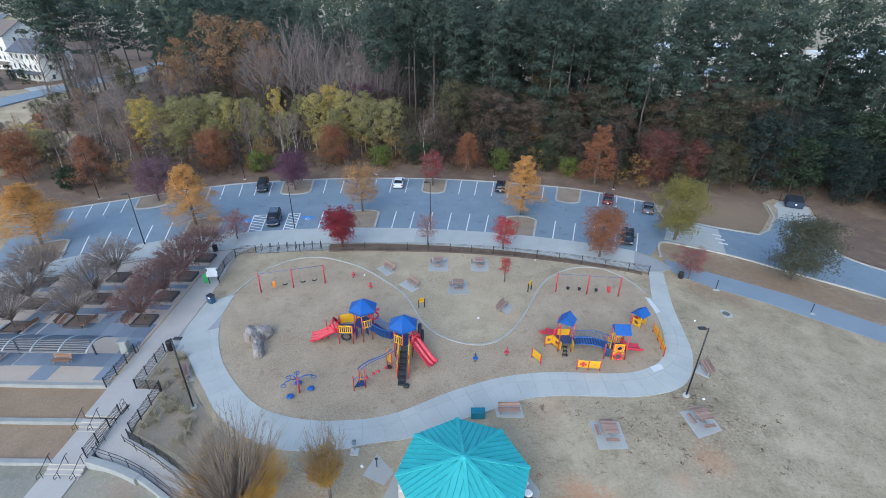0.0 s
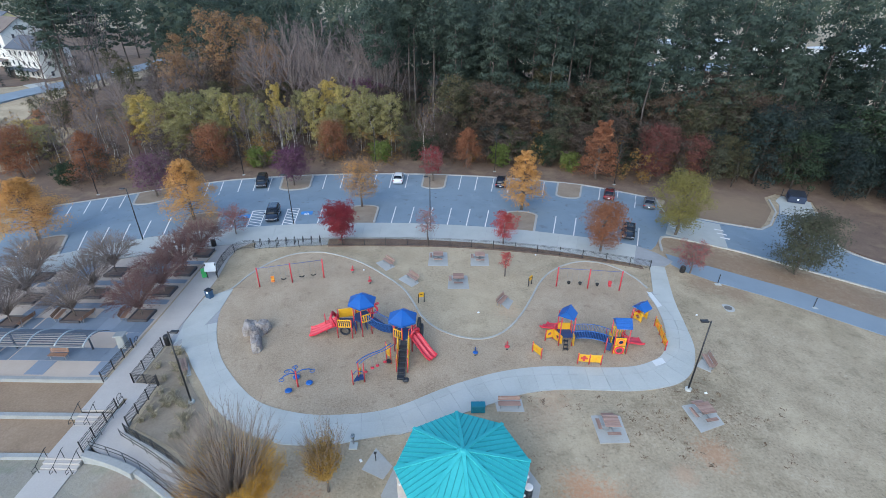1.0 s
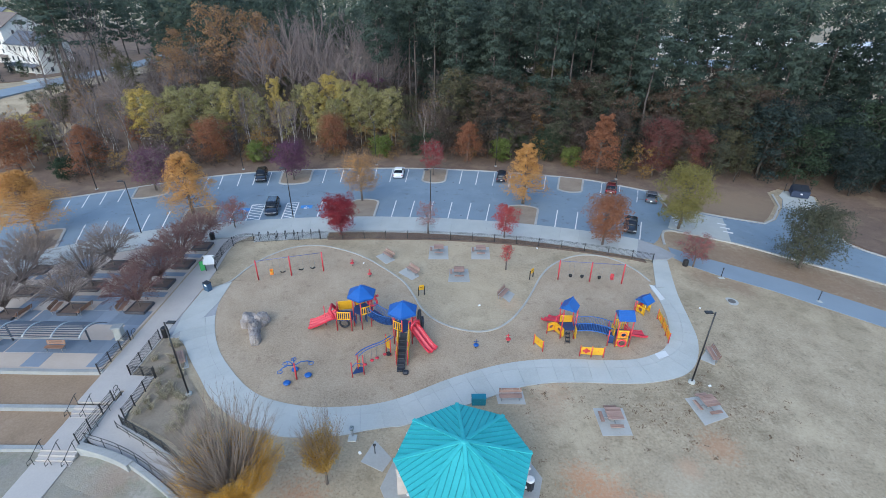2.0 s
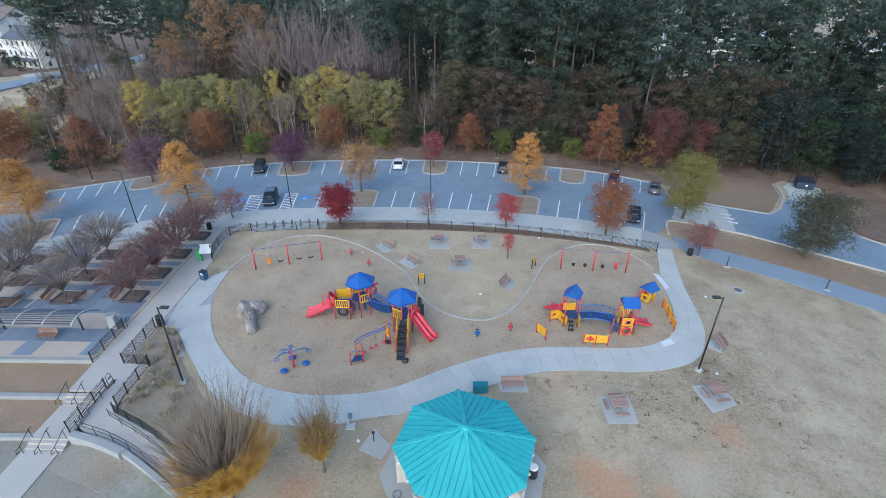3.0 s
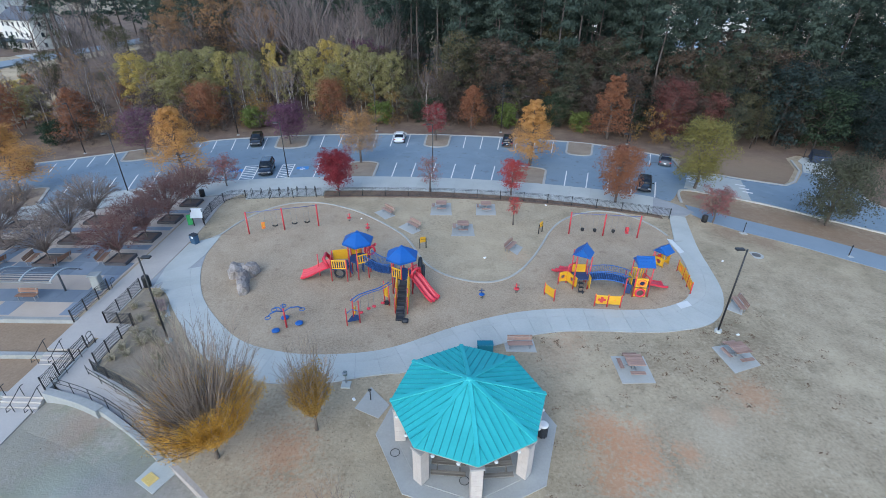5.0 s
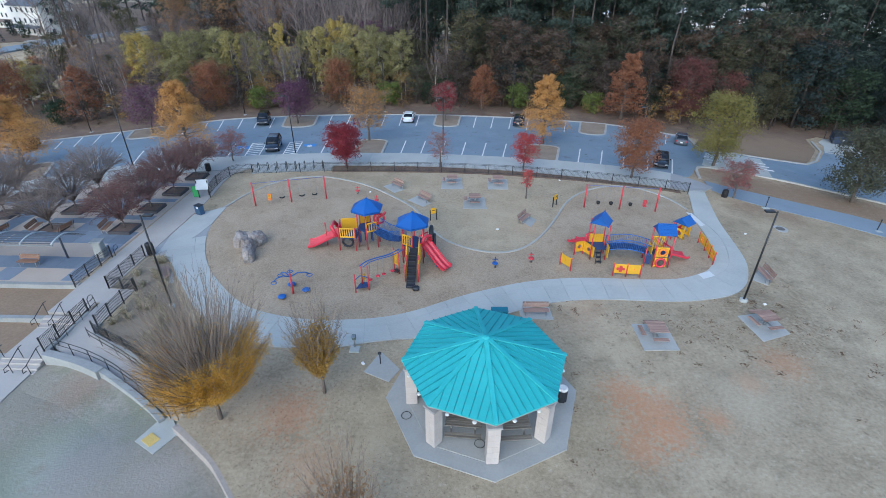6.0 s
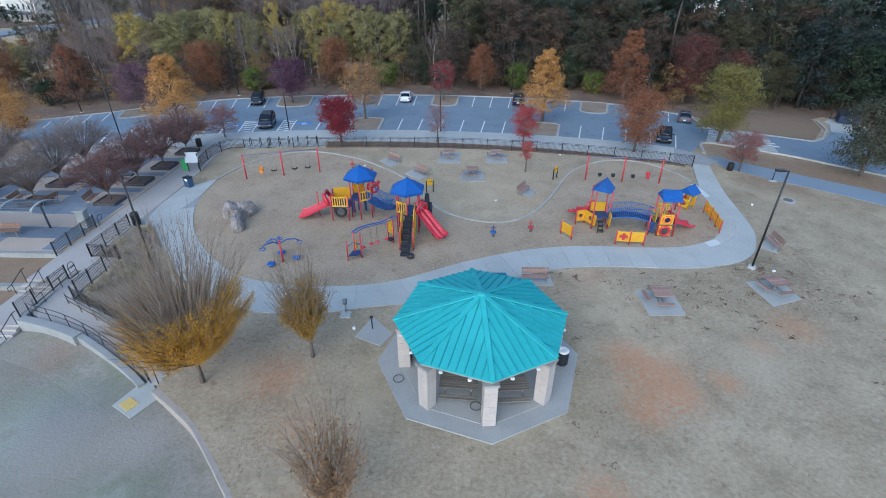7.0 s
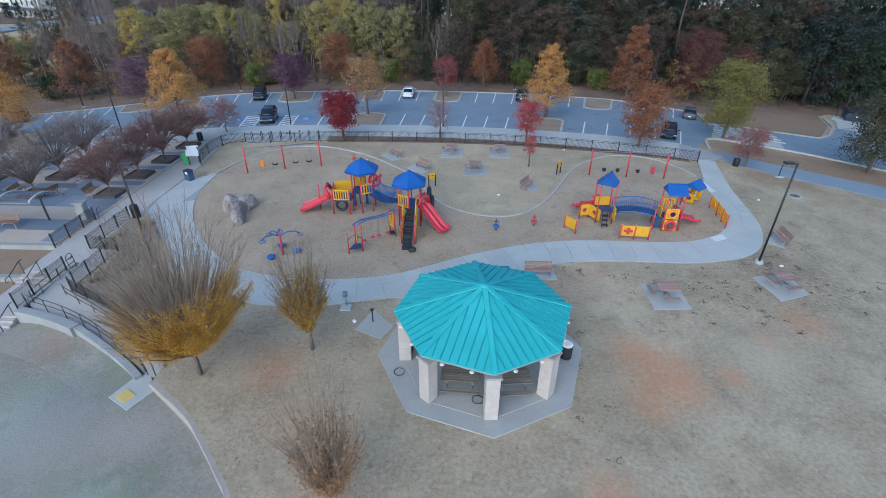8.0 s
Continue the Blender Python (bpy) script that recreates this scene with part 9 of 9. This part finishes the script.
ORANGEBIG = tree_meshes("large_orange_tree", 470, 20, 5.6, 0.2, "oval", "orangedull", BARK, 5200, 0.24, 44, 0.3, twig_mat=TWIG, twig_every=3, spray=True)
for x, y, c in ((-58, 128, 1.15), (-52, 136, 1.1), (-72, 136, 0.75), (-86, 112, 0.4), (-60, 113, 0.5), (-66, 119, 0.7), (-45, 126, 0.85)):
    plant(ORANGEBIG, x, y, "large tree with thinning orange-brown leaves by the road", "tree", "", c, x * 3, "tree")
wood([UNDER[k] for k in (0, 1, 2, 6)], scatter(34, (-96, -14, 104, 140, lambda x, y: x > -100 + 0.25 * (y - 100)), 5.4, 15), "brown-leaved tree between the car park and the road", "tree", "understory trees", 0.6, 1.0, "understory_tree")
wood(DARKSHRUB, scatter(14, (-146, -124, 140, 172, lambda x, y: True), 4.0, 16), "dark hedge shrub beside the road", "shrub", "hedge by the road", 0.3, 0.5, "shrub")


# far wood, out to the skyline
frng = np.random.default_rng(91)
pts, sizes = [], []
for k in range(3900):
    y = 145 + 950 * frng.uniform() ** 1.5
    x = frng.uniform(-1, 1) * (260 + 0.75 * (y - 145))
    if (-235 < x < -124 and y < 262) or (x < -86 and y < 186) or (48 < x < 270 and 140 < y < 335 and x < 0.95 * y):
        continue
    h, r = frng.uniform(14, 25), frng.uniform(3.0, 5.0)
    z0 = land(x, y)
    for j in range(26 if y < 500 else 16):
        u = frng.uniform(0.35, 1.0)
        q = r * math.sqrt(max(0.05, 1 - (2 * u - 1.15) ** 2)) * frng.uniform(0.5, 1.0)
        a = frng.uniform(0, 6.283)
        pts.append((x + q * math.cos(a), y + q * math.sin(a), z0 + h * u))
        sizes.append(frng.uniform(0.9, 2.0) * (1.0 if y < 500 else 1.6))
FARLEAF = foliage("far_wood_leaves", [(0.03, 0.05, 0.04), (0.07, 0.085, 0.06), (0.17, 0.12, 0.08)])
far = new("far_wood", leaf_mesh("far_wood", pts, sizes, FARLEAF, frng, spray=True))
tagged(far, "distant mixed wood of pines and bare trees", "wood", "", "stuff")

tagged(new("ornamental_grass", twig_mesh(blades, GRASSBLADE, "ornamental_grass")), "dry tufts of ornamental grass in the planting bed", "grass", "", "stuff")


# fallen leaves on the lawns
LITTER = foliage("fallen_leaf_brown", [(0.075, 0.05, 0.034), (0.14, 0.09, 0.062), (0.27, 0.185, 0.125)])
lrng = np.random.default_rng(17)
spots, sizes = [], []
for cx, cy, sx, sy, n in ((-12, 18.5, 2.6, 1.8, 700), (-7.4, 20, 1.2, 1.0, 160), (-22, 19.6, 2.2, 0.9, 260), (-17.5, 20.4, 2.0, 1.0, 420), (17, 27.5, 4.5, 2.0, 160), (30, 44, 6, 4, 260), (38, 50, 6, 3, 400), (32, 59.5, 3, 2, 160), (44, 50, 4, 2, 260), (-9.3, 16.4, 0.5, 1.6, 260), (-8.6, 14.6, 0.6, 0.9, 160), (-3.4, 12.6, 2.0, 3.5, 260), (-7, 12.5, 1.5, 2.5, 200)):
    for _ in range(n):
        x, y = cx + lrng.normal() * sx, cy + lrng.normal() * sy
        if inside(x, y, edge) and math.hypot(x - GX, y - GY) > 5.2:
            spots.append((x, y, land(x, y) + 0.02))
            sizes.append(lrng.uniform(0.025, 0.055))
        elif not inside(x, y, edge) and x < -15 and y < 19 + 0.4 * (-17 - x):
            spots.append((x, y, LOW + 0.02))
            sizes.append(lrng.uniform(0.025, 0.055))
for cx, cy, sx, sy, n in ((17.0, 27.3, 4.0, 1.4, 34), (22.5, 28.8, 2.2, 1.6, 20), (8.0, 28.4, 1.6, 0.4, 8), (16.5, 24.2, 2.5, 1.2, 16), (24, 25, 4, 3, 20), (6.6, 19, 0.4, 2.5, 10)):
    for _ in range(n):
        x0, y0 = cx + lrng.normal() * sx, cy + lrng.normal() * sy
        for _ in range(int(lrng.uniform(6, 18))):
            x, y = x0 + lrng.normal() * 0.16, y0 + lrng.normal() * 0.1
            spots.append((x, y, land(x, y) + 0.02))
            sizes.append(lrng.uniform(0.05, 0.1))
tagged(new("fallen_leaves", leaf_mesh("fallen_leaves", spots, sizes, LITTER, lrng, lie=True)), "scattered brown fallen leaves on the lawn", "leaves", "", "stuff")
